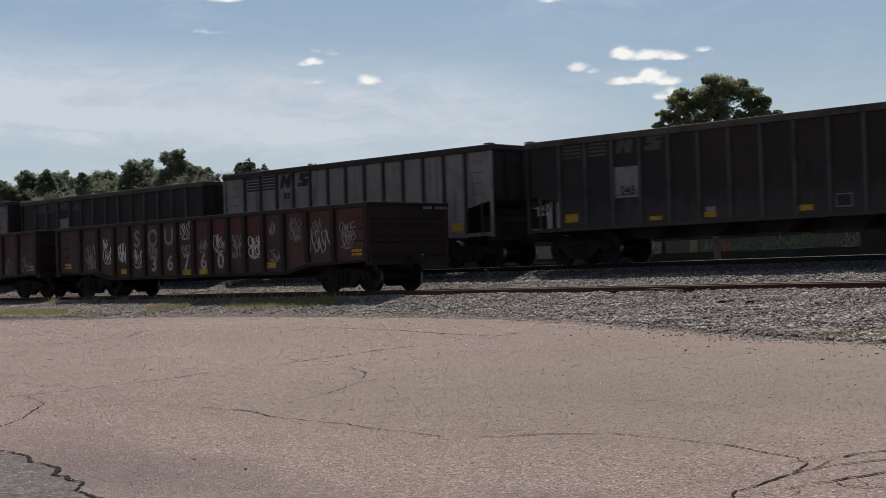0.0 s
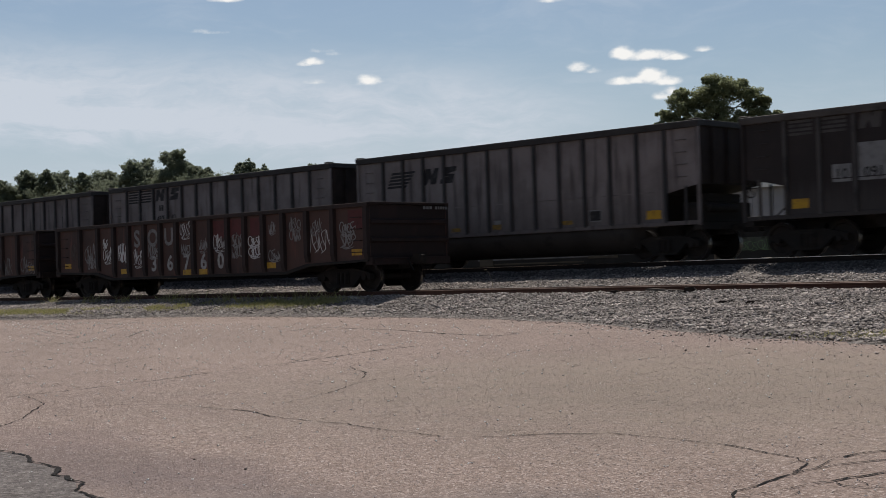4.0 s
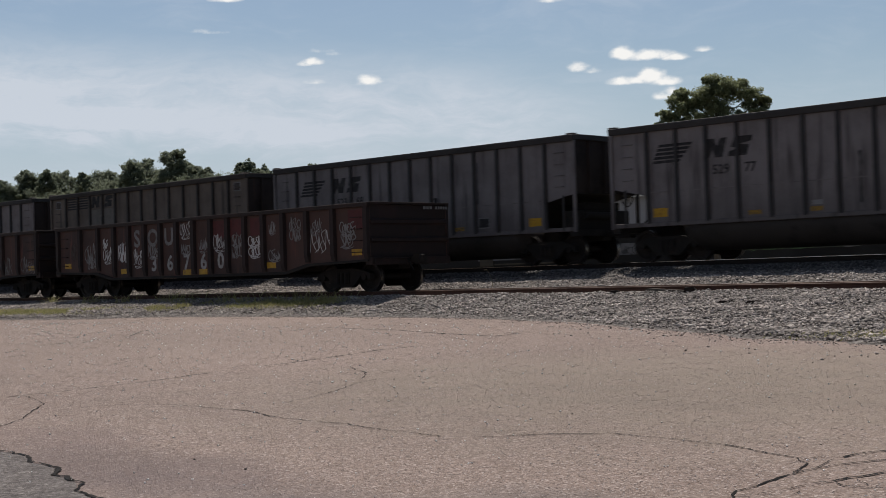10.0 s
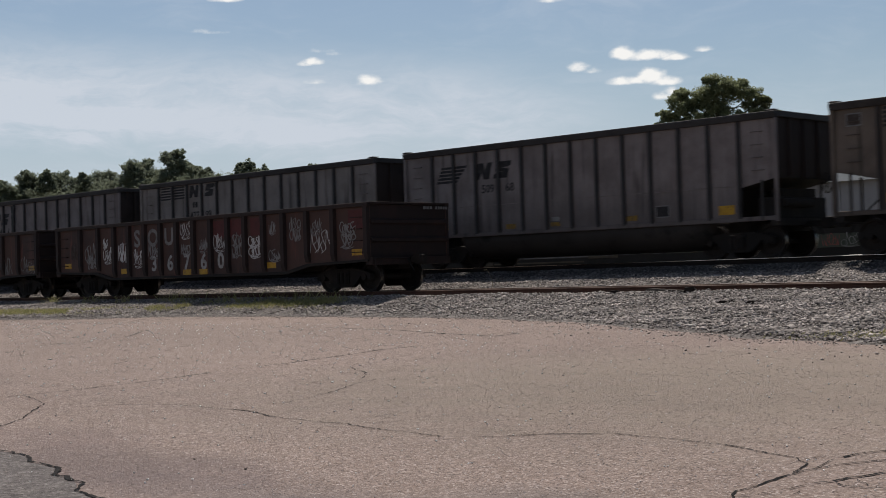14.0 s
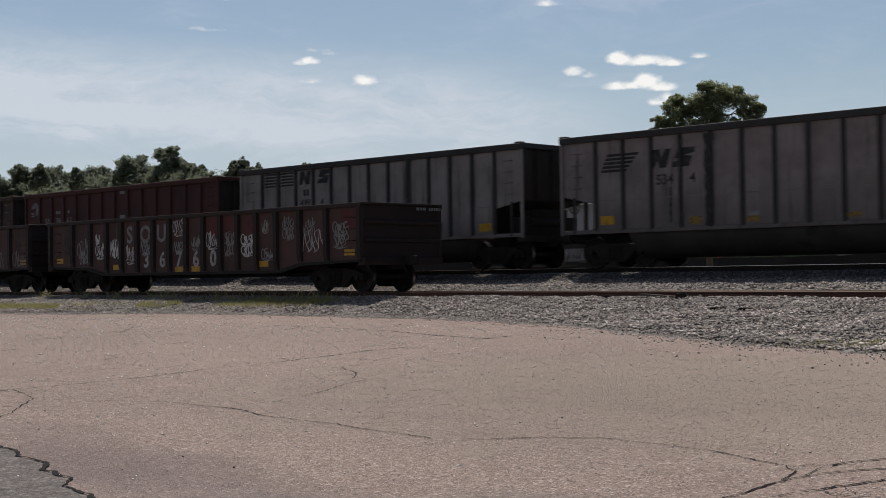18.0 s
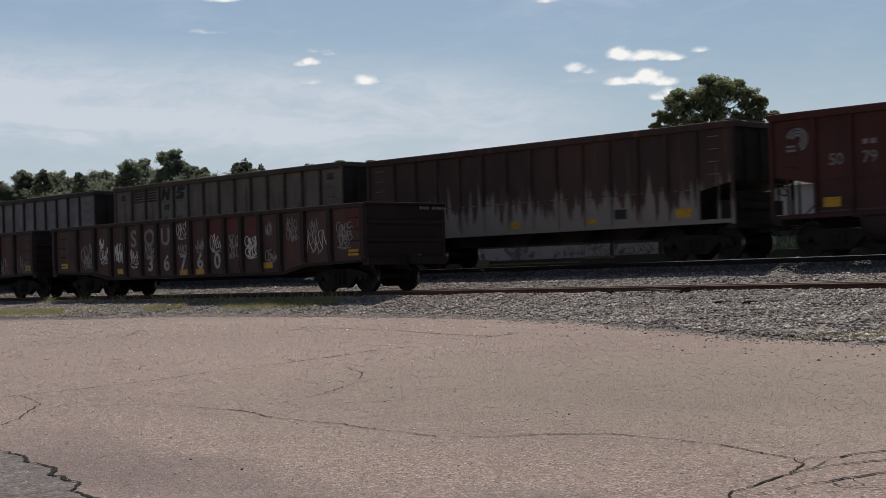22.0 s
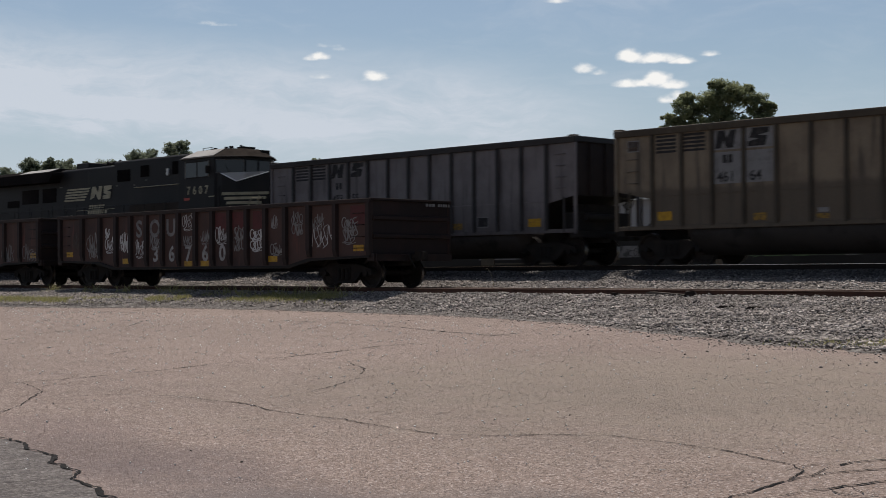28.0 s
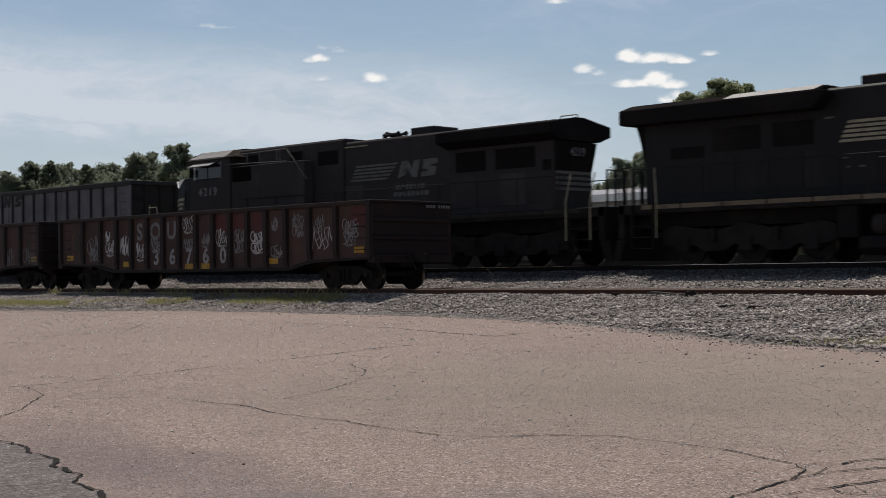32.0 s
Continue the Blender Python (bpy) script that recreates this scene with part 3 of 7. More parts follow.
def ribbon(name, points, width, material, parent, seed, z=0.004, rough=0.05):
    """A ragged crack along a line of a few turns."""
    rng = random.Random(seed)
    dense = []
    for (x0, y0), (x1, y1) in zip(points, points[1:]):
        k = max(2, int(math.hypot(x1 - x0, y1 - y0) / (0.03 if y0 < 7.5 else 0.05)))
        for i in range(k):
            t = i / k
            dense.append((x0 + (x1 - x0) * t, y0 + (y1 - y0) * t))
    dense.append(points[-1])
    line = [(x + rough * (noise.noise((x * 5, y * 5, seed)) + 0.4 * noise.noise((x * 15, y * 15, seed + 2))),
             y + rough * (noise.noise((x * 5, y * 5, seed + 9)) + 0.4 * noise.noise((x * 15, y * 15, seed + 5)))) for x, y in dense]
    for x, y in line:
        reach = width * 0.8 + 0.004 + 0.0010 * math.hypot(x, y)
        n = int(reach / 0.03) + 1
        for i in range(-n, n + 1):
            for j in range(-n, n + 1):
                if math.hypot(i, j) * 0.03 < reach:
                    CLEAR.add((round(x / 0.03) + i, round(y / 0.03) + j))
    verts, faces = [], []
    for i, (x, y) in enumerate(line):
        a, b = line[max(0, i - 1)], line[min(len(line) - 1, i + 1)]
        d = math.hypot(b[0] - a[0], b[1] - a[1]) or 1
        nx, ny = -(b[1] - a[1]) / d, (b[0] - a[0]) / d
        w = 0.64 * width * max(0.3, 0.85 + 0.7 * noise.noise((x * 2.3, y * 2.3, seed + 4)) + 0.7 * noise.noise((x * 8, y * 8, seed + 6))) * (0.25 if i in (0, len(line) - 1) else 1)
        verts += [(x - nx * w, y - ny * w, z), (x + nx * w, y + ny * w, z)]
        if i:
            k = 2 * i
            faces.append((k - 2, k, k + 1, k - 1))
    return part(name, plain_mesh(name, verts, faces), material, parent)


pavement = build_ground()

COUNT = []


def crack(width, *line):
    COUNT.append(0)
    ribbon("crack", line, width, M["crack"], pavement, len(COUNT), 0.0045 + 0.0001 * len(COUNT), 0.028)


# a long straight split with a curl at its near end
crack(0.019, (-12.23, 6.44), (-12.21, 6.63), (-12.25, 7.17), (-12.47, 8.11), (-12.63, 8.62), (-12.89, 9.23), (-13.09, 9.93))
crack(0.025, (-13.16, 10.23), (-13.31, 10.80), (-13.55, 11.45), (-13.81, 12.21), (-14.19, 13.08), (-14.35, 14.10))
crack(0.010, (-9.67, 5.03), (-9.86, 5.22), (-10.10, 5.45), (-10.65, 5.84), (-10.84, 6.00), (-11.16, 6.22), (-11.43, 6.32), (-11.77, 6.45), (-12.14, 6.58), (-12.20, 6.50), (-12.16, 6.39))
# the long wandering one
crack(0.012, (-10.49, 6.17), (-10.37, 6.47), (-9.86, 6.72), (-9.12, 6.72), (-8.82, 6.70), (-8.23, 6.51), (-7.66, 6.45), (-7.38, 6.49), (-7.11, 6.38), (-6.54, 6.32), (-6.24, 6.28))
crack(0.011, (-6.24, 6.28), (-5.96, 6.43), (-5.72, 6.73), (-5.40, 6.95), (-4.87, 6.90), (-4.72, 6.88), (-4.49, 6.84), (-4.25, 6.72), (-4.05, 6.63), (-3.84, 6.55), (-3.74, 6.43), (-3.66, 6.20), (-3.61, 6.10))
crack(0.014, (-3.61, 6.10), (-3.58, 5.85), (-3.55, 5.64), (-3.54, 5.45), (-3.51, 5.35), (-3.41, 5.19))
crack(0.010, (-9.11, 7.28), (-9.28, 7.70), (-9.57, 8.24), (-10.00, 8.87), (-10.24, 9.38))
crack(0.010, (-12.10, 10.66), (-11.53, 10.25), (-11.02, 9.96), (-10.48, 9.41))
# far seams
crack(0.026, (-21.68, 12.03), (-22.37, 12.93), (-23.31, 14.88), (-25.55, 16.64), (-25.87, 17.14))
crack(0.022, (-18.84, 9.82), (-19.39, 10.70))
crack(0.014, (-15.54, 9.62), (-16.16, 10.41), (-16.57, 11.10))
crack(0.035, (-23.17, 18.56), (-21.66, 18.45), (-20.27, 18.10), (-18.84, 17.79), (-16.71, 16.89), (-15.04, 16.38), (-15.31, 17.32))
# branches that fan out from the bend
crack(0.011, (-3.61, 6.10), (-3.60, 6.28), (-3.58, 6.39), (-3.54, 6.51), (-3.49, 6.64), (-3.41, 6.76), (-3.3, 6.95))
crack(0.008, (-3.80, 6.52), (-3.78, 6.64), (-3.76, 6.72), (-3.69, 6.74))
crack(0.008, (-3.60, 6.28), (-3.66, 6.51), (-3.67, 6.70))
crack(0.017, (-3.67, 6.70), (-3.67, 6.86), (-3.65, 6.98), (-3.59, 7.12), (-3.5, 7.3))
crack(0.008, (-3.42, 5.44), (-3.37, 5.66), (-3.36, 5.83))
crack(0.016, (-3.36, 5.83), (-3.32, 5.96), (-3.32, 6.08), (-3.28, 6.19), (-3.24, 6.42), (-3.1, 6.7))
crack(0.008, (-3.30, 5.93), (-3.21, 5.87), (-3.12, 5.87), (-2.98, 5.90))
crack(0.007, (-3.25, 6.07), (-3.14, 5.93))
crack(0.007, (-3.50, 5.33), (-3.42, 5.40), (-3.29, 5.51), (-3.30, 5.63))
# an older grey patch of asphalt, sunk a little, with a broken seam
seam = ((-8.50, 4.26), (-8.25, 4.28), (-8.03, 4.26), (-7.91, 4.27), (-7.65, 4.16), (-7.48, 4.10), (-7.33, 4.09), (-7.18, 4.07), (-6.91, 3.91), (-6.82, 3.90), (-6.77, 3.93), (-6.50, 3.80), (-6.28, 3.68), (-6.18, 3.66), (-6.03, 3.62), (-5.76, 3.53), (-5.4, 3.42))
part("patch", plain_mesh("patch", [(x, y, 0.0035) for x, y in seam] + [(-5.0, 2.2, 0.0035), (-8.9, 2.2, 0.0035)], [tuple(range(len(seam) + 2))]), M["patch"], pavement, "worn grey asphalt patch")
ribbon("crack", seam, 0.023, M["crack"], pavement, 40, 0.0085, 0.05)
crack(0.006, (-6.48, 3.30), (-6.38, 3.46), (-6.36, 3.56), (-6.31, 3.66), (-6.31, 3.70))


def build_stones():
    rng = np.random.default_rng(5)
    spots, sizes = [], []
    # density falls off away from the visible bed
    for x0, x1, y0, y1, per, size in ((-52, -6.5, 13.5, 26.1, 200, 0.034), (-58, -14, 27.7, 31.2, 170, 0.036), (-54, -15, 26.2, 27.7, 110, 0.032)):
        n = int((x1 - x0) * (y1 - y0) * per)
        xs, ys = rng.uniform(x0, x1, n), rng.uniform(y0, y1, n)
        keep = rng.random(n)
        for x, y, k in zip(xs, ys, keep):
            # only the wedge that the lot looks onto
            if x < -1.95 * y - 2 or x > -0.42 * y:
                continue
            e = edge_y(x)
            d = y - e
            if d < -0.5 or (d < 0.35 and k > 0.45 + d * 0.9):
                continue
            spots.append((x, y, bed_z(x, y) + 0.006 if d > 0 else 0.008))
            sizes.append(size * (0.50 + 1.1 * k * k) * (1 if d > 0.15 else 0.75))
    scatter_stones("ballast_stones", "loose crushed grey ballast stones around the rails", spots, sizes, M["stones"])
    # stones next to the main track carry its shade as a darker colour
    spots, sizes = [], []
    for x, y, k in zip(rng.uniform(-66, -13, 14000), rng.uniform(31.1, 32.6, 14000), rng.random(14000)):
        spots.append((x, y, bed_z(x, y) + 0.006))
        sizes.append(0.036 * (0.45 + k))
    scatter_stones("main_ballast", "ballast stones along the main track, coloured dark for the train's shade", spots, sizes, M["stones_shade"])
    spots, sizes = [], []
    for i in range(110):
        x, y = rng.uniform(-30, -2), rng.uniform(3, 20)
        if -2.0 * y < x < -0.40 * y and y < edge_y(x):
            spots.append((x, y, 0.004))
            sizes.append(rng.uniform(0.004, 0.011))
    for i in range(320):
        x = rng.uniform(-40, -7)
        e = edge_y(x)
        spots.append((x, e - abs(rng.normal(0, 1.1)), 0.006))
        sizes.append(rng.uniform(0.008, 0.026))
    chips, small = [], []
    for y0, y1, per, size in ((3.0, 5.0, 2600, 0.0042), (5.0, 7.5, 1500, 0.0055), (7.5, 11.0, 620, 0.0075), (11.0, 16.5, 230, 0.011), (16.5, 23.6, 80, 0.015)):
        n = int((2.0 * y1 - 0.38 * y0) * (y1 - y0) * per)
        xs, ys = rng.uniform(-2.0 * y1, -0.38 * y0, n), rng.uniform(y0, y1, n)
        ks = rng.random(n)
        ok = (xs > -1.95 * ys) & (xs < -0.44 * ys)
        for x, y, k in zip(xs[ok], ys[ok], ks[ok]):
            if (round(x / 0.03), round(y / 0.03)) not in CLEAR and (y < 14 or y < edge_y(x) - 0.1):
                chips.append((x, y, 0.0005))
                small.append(size * (0.5 + 0.9 * k))
    scatter_stones("asphalt_chips", "coarse pink and grey aggregate standing out of the asphalt", chips, small, M["chips"], 0.07)
    # glints of the asphalt imitated by white stones, bigger further off
    white, small = [], []
    for i in range(3600):
        y = rng.uniform(3.2, 20)
        x = -y * rng.uniform(0.44, 1.9)
        if rng.random() < 0.028 * y and y < edge_y(x):
            white.append((x, y, 0.006))
            small.append(0.0030 + 0.00068 * math.hypot(x, y) * rng.uniform(0.6, 1.1))
    scatter_stones("white_flecks", "small white stones standing for glints on the asphalt", white, small, M["glint_white"])
    scatter_stones("loose_pebbles", "pebbles and grit scattered on the asphalt", spots, sizes, M["pebbles"])


build_stones()


def build_grass():
    rng = np.random.default_rng(8)
    verts, faces = [], []

    def blade(x, y, h, lean):
        a = rng.uniform(0, 2 * math.pi)
        dx, dy = math.cos(a), math.sin(a)
        z = bed_z(x, y)
        w = 0.006 + 0.006 * rng.random()
        k = len(verts)
        lx, ly = rng.normal(0, lean), rng.normal(0, lean)
        verts.extend([(x - dx * w, y - dy * w, z), (x + dx * w, y + dy * w, z), (x + lx * h * 0.5 + dx * w * 0.6, y + ly * h * 0.5 + dy * w * 0.6, z + h * 0.6), (x + lx * h, y + ly * h, z + h)])
        faces.extend([(k, k + 1, k + 2), (k, k + 2, k + 3)])

    for i in range(24000):
        x = rng.uniform(-60, -27)
        y = edge_y(x) + 1.4 + rng.normal(0, 0.28) + 0.035 * max(0, -34 - x)
        if y < edge_y(x) + 0.1 or y > 25.9:
            continue
        if noise.noise((x * 0.35, y * 0.8, 2.2)) + 0.25 * noise.noise((x * 1.7, y * 1.7, 6)) < -0.30 + 0.045 * max(0, x + 38):
            continue
        blade(x, y, rng.uniform(0.04, 0.13), 0.7)
    for cx, cy in ((-31.6, 25.3), (-33.0, 25.2), (-34.2, 25.3), (-36, 25.2), (-37.2, 25.4), (-39.5, 25.3), (-41.5, 25.2), (-44, 25.2), (-30.6, 25.5), (-29.4, 25.4)):
        for i in range(60):
            blade(cx + rng.normal(0, 0.25), cy - 0.2 + rng.normal(0, 0.2), rng.uniform(0.08, 0.30), 0.45)
    for i in range(260):
        blade(-8.9 + rng.normal(0, 0.5), 16.9 + rng.normal(0, 0.25), rng.uniform(0.02, 0.06), 0.8)
    me = plain_mesh("grass", verts, faces)
    tagged(part("grass", me, M["grass"]), "patchy dry green grass and weeds along the gravel", "grass", kind="stuff")


build_grass()

# ---- tracks ----

RAIL = ((-0.068, -0.17), (0.068, -0.17), (0.068, -0.155), (0.012, -0.135), (0.012, -0.045), (0.036, -0.032), (0.036, -0.006), (0.028, 0.0), (-0.028, 0.0), (-0.036, -0.006), (-0.036, -0.032), (-0.012, -0.045), (-0.012, -0.135), (-0.068, -0.155))


def build_track(name, label, y, z, x0, x1, seed, side, top, low):
    rng = random.Random(seed)
    track = thing(name, label, "railway track", pose(0, y, z), kind="structure")
    rail = mesh_of("rail_%d" % seed, lambda bm: beam(bm, RAIL, x0, x1))
    head = mesh_of("rail_head_%d" % seed, lambda bm: beam(bm, ((-0.0375, low), (0.0375, low), (0.0375, -0.004), (0.028, 0.003), (-0.028, 0.003), (-0.0375, -0.004)), x0, x1))
    for s in (-1, 1):
        r = part("rail", rail, M[side], track, "rust-brown steel rail", pose(0, s * 0.755, 0))
        part("rail_head", head, M[top], r, "worn running surface")
    tie = mesh_of("tie", lambda bm: box(bm, -0.115, 0.115, -1.3, 1.3, -0.36, -0.172), 0.012)
    plate = mesh_of("tie_plate", lambda bm: box(bm, -0.09, 0.09, -0.17, 0.17, -0.174, -0.16))
    x = x0 + 0.3
    near = -62, -8
    while x < x1:
        if near[0] < x < near[1]:
            t = part("tie", tie, M["tie"], track, "", pose(x + rng.uniform(-0.03, 0.03), rng.uniform(-0.04, 0.04), 0, 0, 0, rng.uniform(-1.5, 1.5)))
            for s in (-1, 1):
                part("tie_plate", plate, M["rail_side"], t, "", pose(0, s * 0.755, 0))
        x += 0.53
    return track


build_track("siding_track", "rusty siding rails on old timber ties in grey ballast", SIDING_Y, SIDING_Z, -140, 45, 1, "rail_side", "rail_worn", -0.010)
build_track("main_track", "main line rails with bright heads on raised ballast", MAIN_Y, MAIN_Z, -420, 340, 2, "rail_coal", "rail_top", -0.017)


def debris():
    """A broken board, bits of rotten tie and a dry stalk beside the rails."""
    board = new("plank", plain_mesh("plank", [], []))
    bm = bmesh.new()
    slab(bm, ((-0.62, 0.0), (0.58, 0.0), (0.66, 0.025), (0.5, 0.045), (-0.5, 0.045), (-0.6, 0.03)), -0.07, 0.07)
    bm.to_mesh(board.data)
    bm.free()
    board.data.materials.append(M["tie"])
    board.matrix_basis = pose(-18.3, 25.72, bed_z(-18.3, 25.72) + 0.02, 0, 3, -8)
    tagged(board, "weathered broken board lying in the ballast", "plank")
    for x, y, w, h in ((-17.6, 25.60, 0.15, 0.13), (-15.1, 23.2, 0.20, 0.06), (-14.3, 22.9, 0.16, 0.06), (-19.6, 25.5, 0.12, 0.08)):
        ob = part("tie_fragment", mesh_of("tie_fragment_%.2f" % w, lambda bm: loft(bm, [[(-w, -0.06, 0), (w * 0.9, -0.07, 0), (w, 0.06, 0), (-w * 0.8, 0.07, 0)], [(-w * 0.8, -0.05, h * 0.8), (w * 0.5, -0.05, h), (w * 0.8, 0.05, h * 0.7), (-w * 0.6, 0.05, h)]])), M["rot"], None, "", pose(x, y, bed_z(x, y) - 0.01, 0, 0, 20 * w * 10))
        tagged(ob, "dark rotten piece of timber tie on the ballast", "debris", "bits of rotten tie")

    def stalk(bm):
        p = Vector((0, 0, 0))
        for i in range(6):
            q = p + Vector((-0.03 * i * 0.5, 0.0, 0.085))
            tube(bm, p, q, 0.009 - 0.001 * i, 5)
            p = q
        tube(bm, p, p + Vector((-0.09, 0, -0.02)), 0.006, 5)
    ob = part("dry_stalk", mesh_of("stalk", stalk), M["straw"], None, "", pose(-27.2, 29.6, bed_z(-27.2, 29.6)))
    tagged(ob, "dry bent weed stalk standing in the ballast", "weed")


debris()

# ---- running gear ----


def wheelset_mesh(r):
    def build(bm):
        lathe(bm, ((0.05, -1.02), (0.085, -1.01), (0.085, -0.86), (0.10, -0.84), (r * 0.38, -0.83), (r * 0.42, -0.80), (r * 0.78, -0.785), (r * 0.84, -0.825), (r, -0.825), (r, -0.72),
                   (r + 0.026, -0.71), (r + 0.026, -0.685), (r * 0.84, -0.68), (r * 0.78, -0.73), (r * 0.36, -0.70), (0.085, -0.68), (0.08, 0.68), (r * 0.36, 0.70), (r * 0.78, 0.73), (r * 0.84, 0.68),
                   (r + 0.026, 0.685), (r + 0.026, 0.71), (r, 0.72), (r, 0.825), (r * 0.84, 0.825), (r * 0.78, 0.785), (r * 0.42, 0.80), (r * 0.38, 0.83), (0.10, 0.84), (0.085, 0.86), (0.085, 1.01), (0.05, 1.02)), 28)
        for s in (-1, 1):
            for i in range(3):
                a = 2.094 * i
                box(bm, math.cos(a) * 0.05 - 0.016, math.cos(a) * 0.05 + 0.016, s * 1.03 - 0.02, s * 1.03 + 0.02, math.sin(a) * 0.05 - 0.016, math.sin(a) * 0.05 + 0.016)
    me = mesh_of("wheelset_%.3f" % r, build)
    if len(me.materials) < 2:
        me.materials.append(M["tread"])
        for f in me.polygons:
            if all(abs(math.hypot(me.vertices[i].co.x, me.vertices[i].co.z) - r) < 0.002 for i in f.vertices):
                f.material_index = 1
    return me


def side_frame_mesh(r, half):
    def build(bm):
        h = half
        slab(bm, ((-h - 0.26, r + 0.10), (-h + 0.05, r + 0.19), (-h * 0.5, r + 0.25), (h * 0.5, r + 0.25), (h - 0.05, r + 0.19), (h + 0.26, r + 0.10), (h + 0.26, r - 0.07), (h + 0.15, r - 0.08), (h + 0.12, r + 0.02),
                  (h - 0.15, r + 0.03), (h * 0.62, r - 0.16), (h * 0.42, r - 0.29), (-h * 0.42, r - 0.29), (-h * 0.62, r - 0.16), (-h + 0.15, r + 0.03), (-h - 0.12, r + 0.02), (-h - 0.15, r - 0.08), (-h - 0.26, r - 0.07)), -0.075, 0.075)
        for s in (-1, 1):
            tube(bm, (s * half, -0.02, r), (s * half, -0.10, r), 0.10, 12)
        box(bm, -0.26, 0.26, -0.105, 0.105, r - 0.2, r + 0.18)
        for i in range(3):
            tube(bm, (-0.17 + 0.17 * i, -0.11, r - 0.18), (-0.17 + 0.17 * i, -0.11, r + 0.12), 0.06, 8)
    return mesh_of("side_frame_%.3f_%.2f" % (r, half), build)


ROLLING = []     # wheelset, radius, place along its truck


def freight_truck(parent, x, r, half, moving):
    cast = M["truck" if moving else "truck_old"]
    truck = part("truck", mesh_of("bolster_%.3f" % r, lambda bm: (box(bm, -0.22, 0.22, -1.1, 1.1, r - 0.05, r + 0.2), box(bm, -0.12, 0.12, -0.3, 0.3, r + 0.2, r + 0.42)), 0.02), cast, parent, "two-axle cast steel truck", pose(x, 0, 0))
    for s in (-1, 1):
        part("side_frame", side_frame_mesh(r, half), cast, truck, "", pose(0, s * 1.0, 0, 0, 0, 0 if s < 0 else 180))
    for s in (-1, 1):
        w = part("wheelset", wheelset_mesh(r), M["wheel"], truck, "steel wheels on one axle", pose(s * half, 0, r))
        if moving:
            ROLLING.append((w, r, s * half))
    part("brake_beam", mesh_of("brake_beam", lambda bm: (box(bm, -0.42, -0.36, -0.8, 0.8, 0.3, 0.38), box(bm, 0.36, 0.42, -0.8, 0.8, 0.3, 0.38), tube(bm, (-0.4, 0.2, 0.34), (0.4, 0.2, 0.42), 0.025))), M["under"], truck)
    return truck


def coupler_build(bm):
    box(bm, -0.5, 0.12, -0.08, 0.08, 0.80, 0.96)
    slab(bm, ((0.10, 0.74), (0.34, 0.74), (0.36, 1.02), (0.10, 1.02)), -0.15, 0.13)
    slab(bm, ((0.30, 0.75), (0.44, 0.77), (0.44, 0.99), (0.30, 1.01)), -0.14, -0.02)
    tube(bm, (0.0, -0.26, 0.9), (0.25, -0.28, 0.55), 0.025)


def couplers(parent, half, long=0.69):
    me = mesh_of("coupler", coupler_build, 0.008)
    for s in (-1, 1):
        part("coupler", me, M["truck"], parent, "", pose(s * (half + long - 0.44), 0, 0, 0, 0, 0 if s > 0 else 180))


# ---- marks ----


def plate(name, key, x0, x1, z0, z1, material, parent, y, label="", lean=0.0, thick=0.003):
    """A thin painted or fixed plate on a side that faces -y."""
    h = (z1 - z0) * lean
    me = mesh_of("plate_%.3f_%.3f_%.3f" % (x1 - x0, z1 - z0, h), lambda bm: slab(bm, ((0, 0), (x1 - x0, 0), (x1 - x0 + h, z1 - z0), (h, z1 - z0)), -thick, 0))
    return part(name, me, material, parent, label, pose(x0, y, z0))


def block_pair(name, x0, z0, w, h, material, parent, y, slant):
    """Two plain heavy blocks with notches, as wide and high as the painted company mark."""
    def first(bm):
        s = slant * h
        slab(bm, ((0, 0), (w * 0.30, 0), (w * 0.42 + s * 0.4, h * 0.42), (w * 0.62, 0), (w, 0), (w + s, h), (w * 0.68 + s, h), (w * 0.56 + s * 0.6, h * 0.56), (w * 0.38 + s, h), (s, h)), -0.003, 0)

    def second(bm):
        s = slant * h
        slab(bm, ((0, 0), (w * 0.92, 0), (w * 0.98 + s * 0.4, h * 0.52), (w * 0.5 + s * 0.5, h * 0.6), (w + s * 0.8, h * 0.72), (w + s, h), (w * 0.12 + s, h), (s * 0.6, h * 0.48), (w * 0.5 + s * 0.4, h * 0.40), (s * 0.2, h * 0.26)), -0.003, 0)
    a = part(name, mesh_of("mark_first_%.2f_%.2f_%.2f" % (w, h, slant), first), material, parent, "", pose(x0[0], y, z0))
    b = part(name, mesh_of("mark_second_%.2f_%.2f_%.2f" % (w, h, slant), second), material, parent, "", pose(x0[1], y, z0))
    return a, b


# ---- coal hoppers ----

WIDE = 1.50


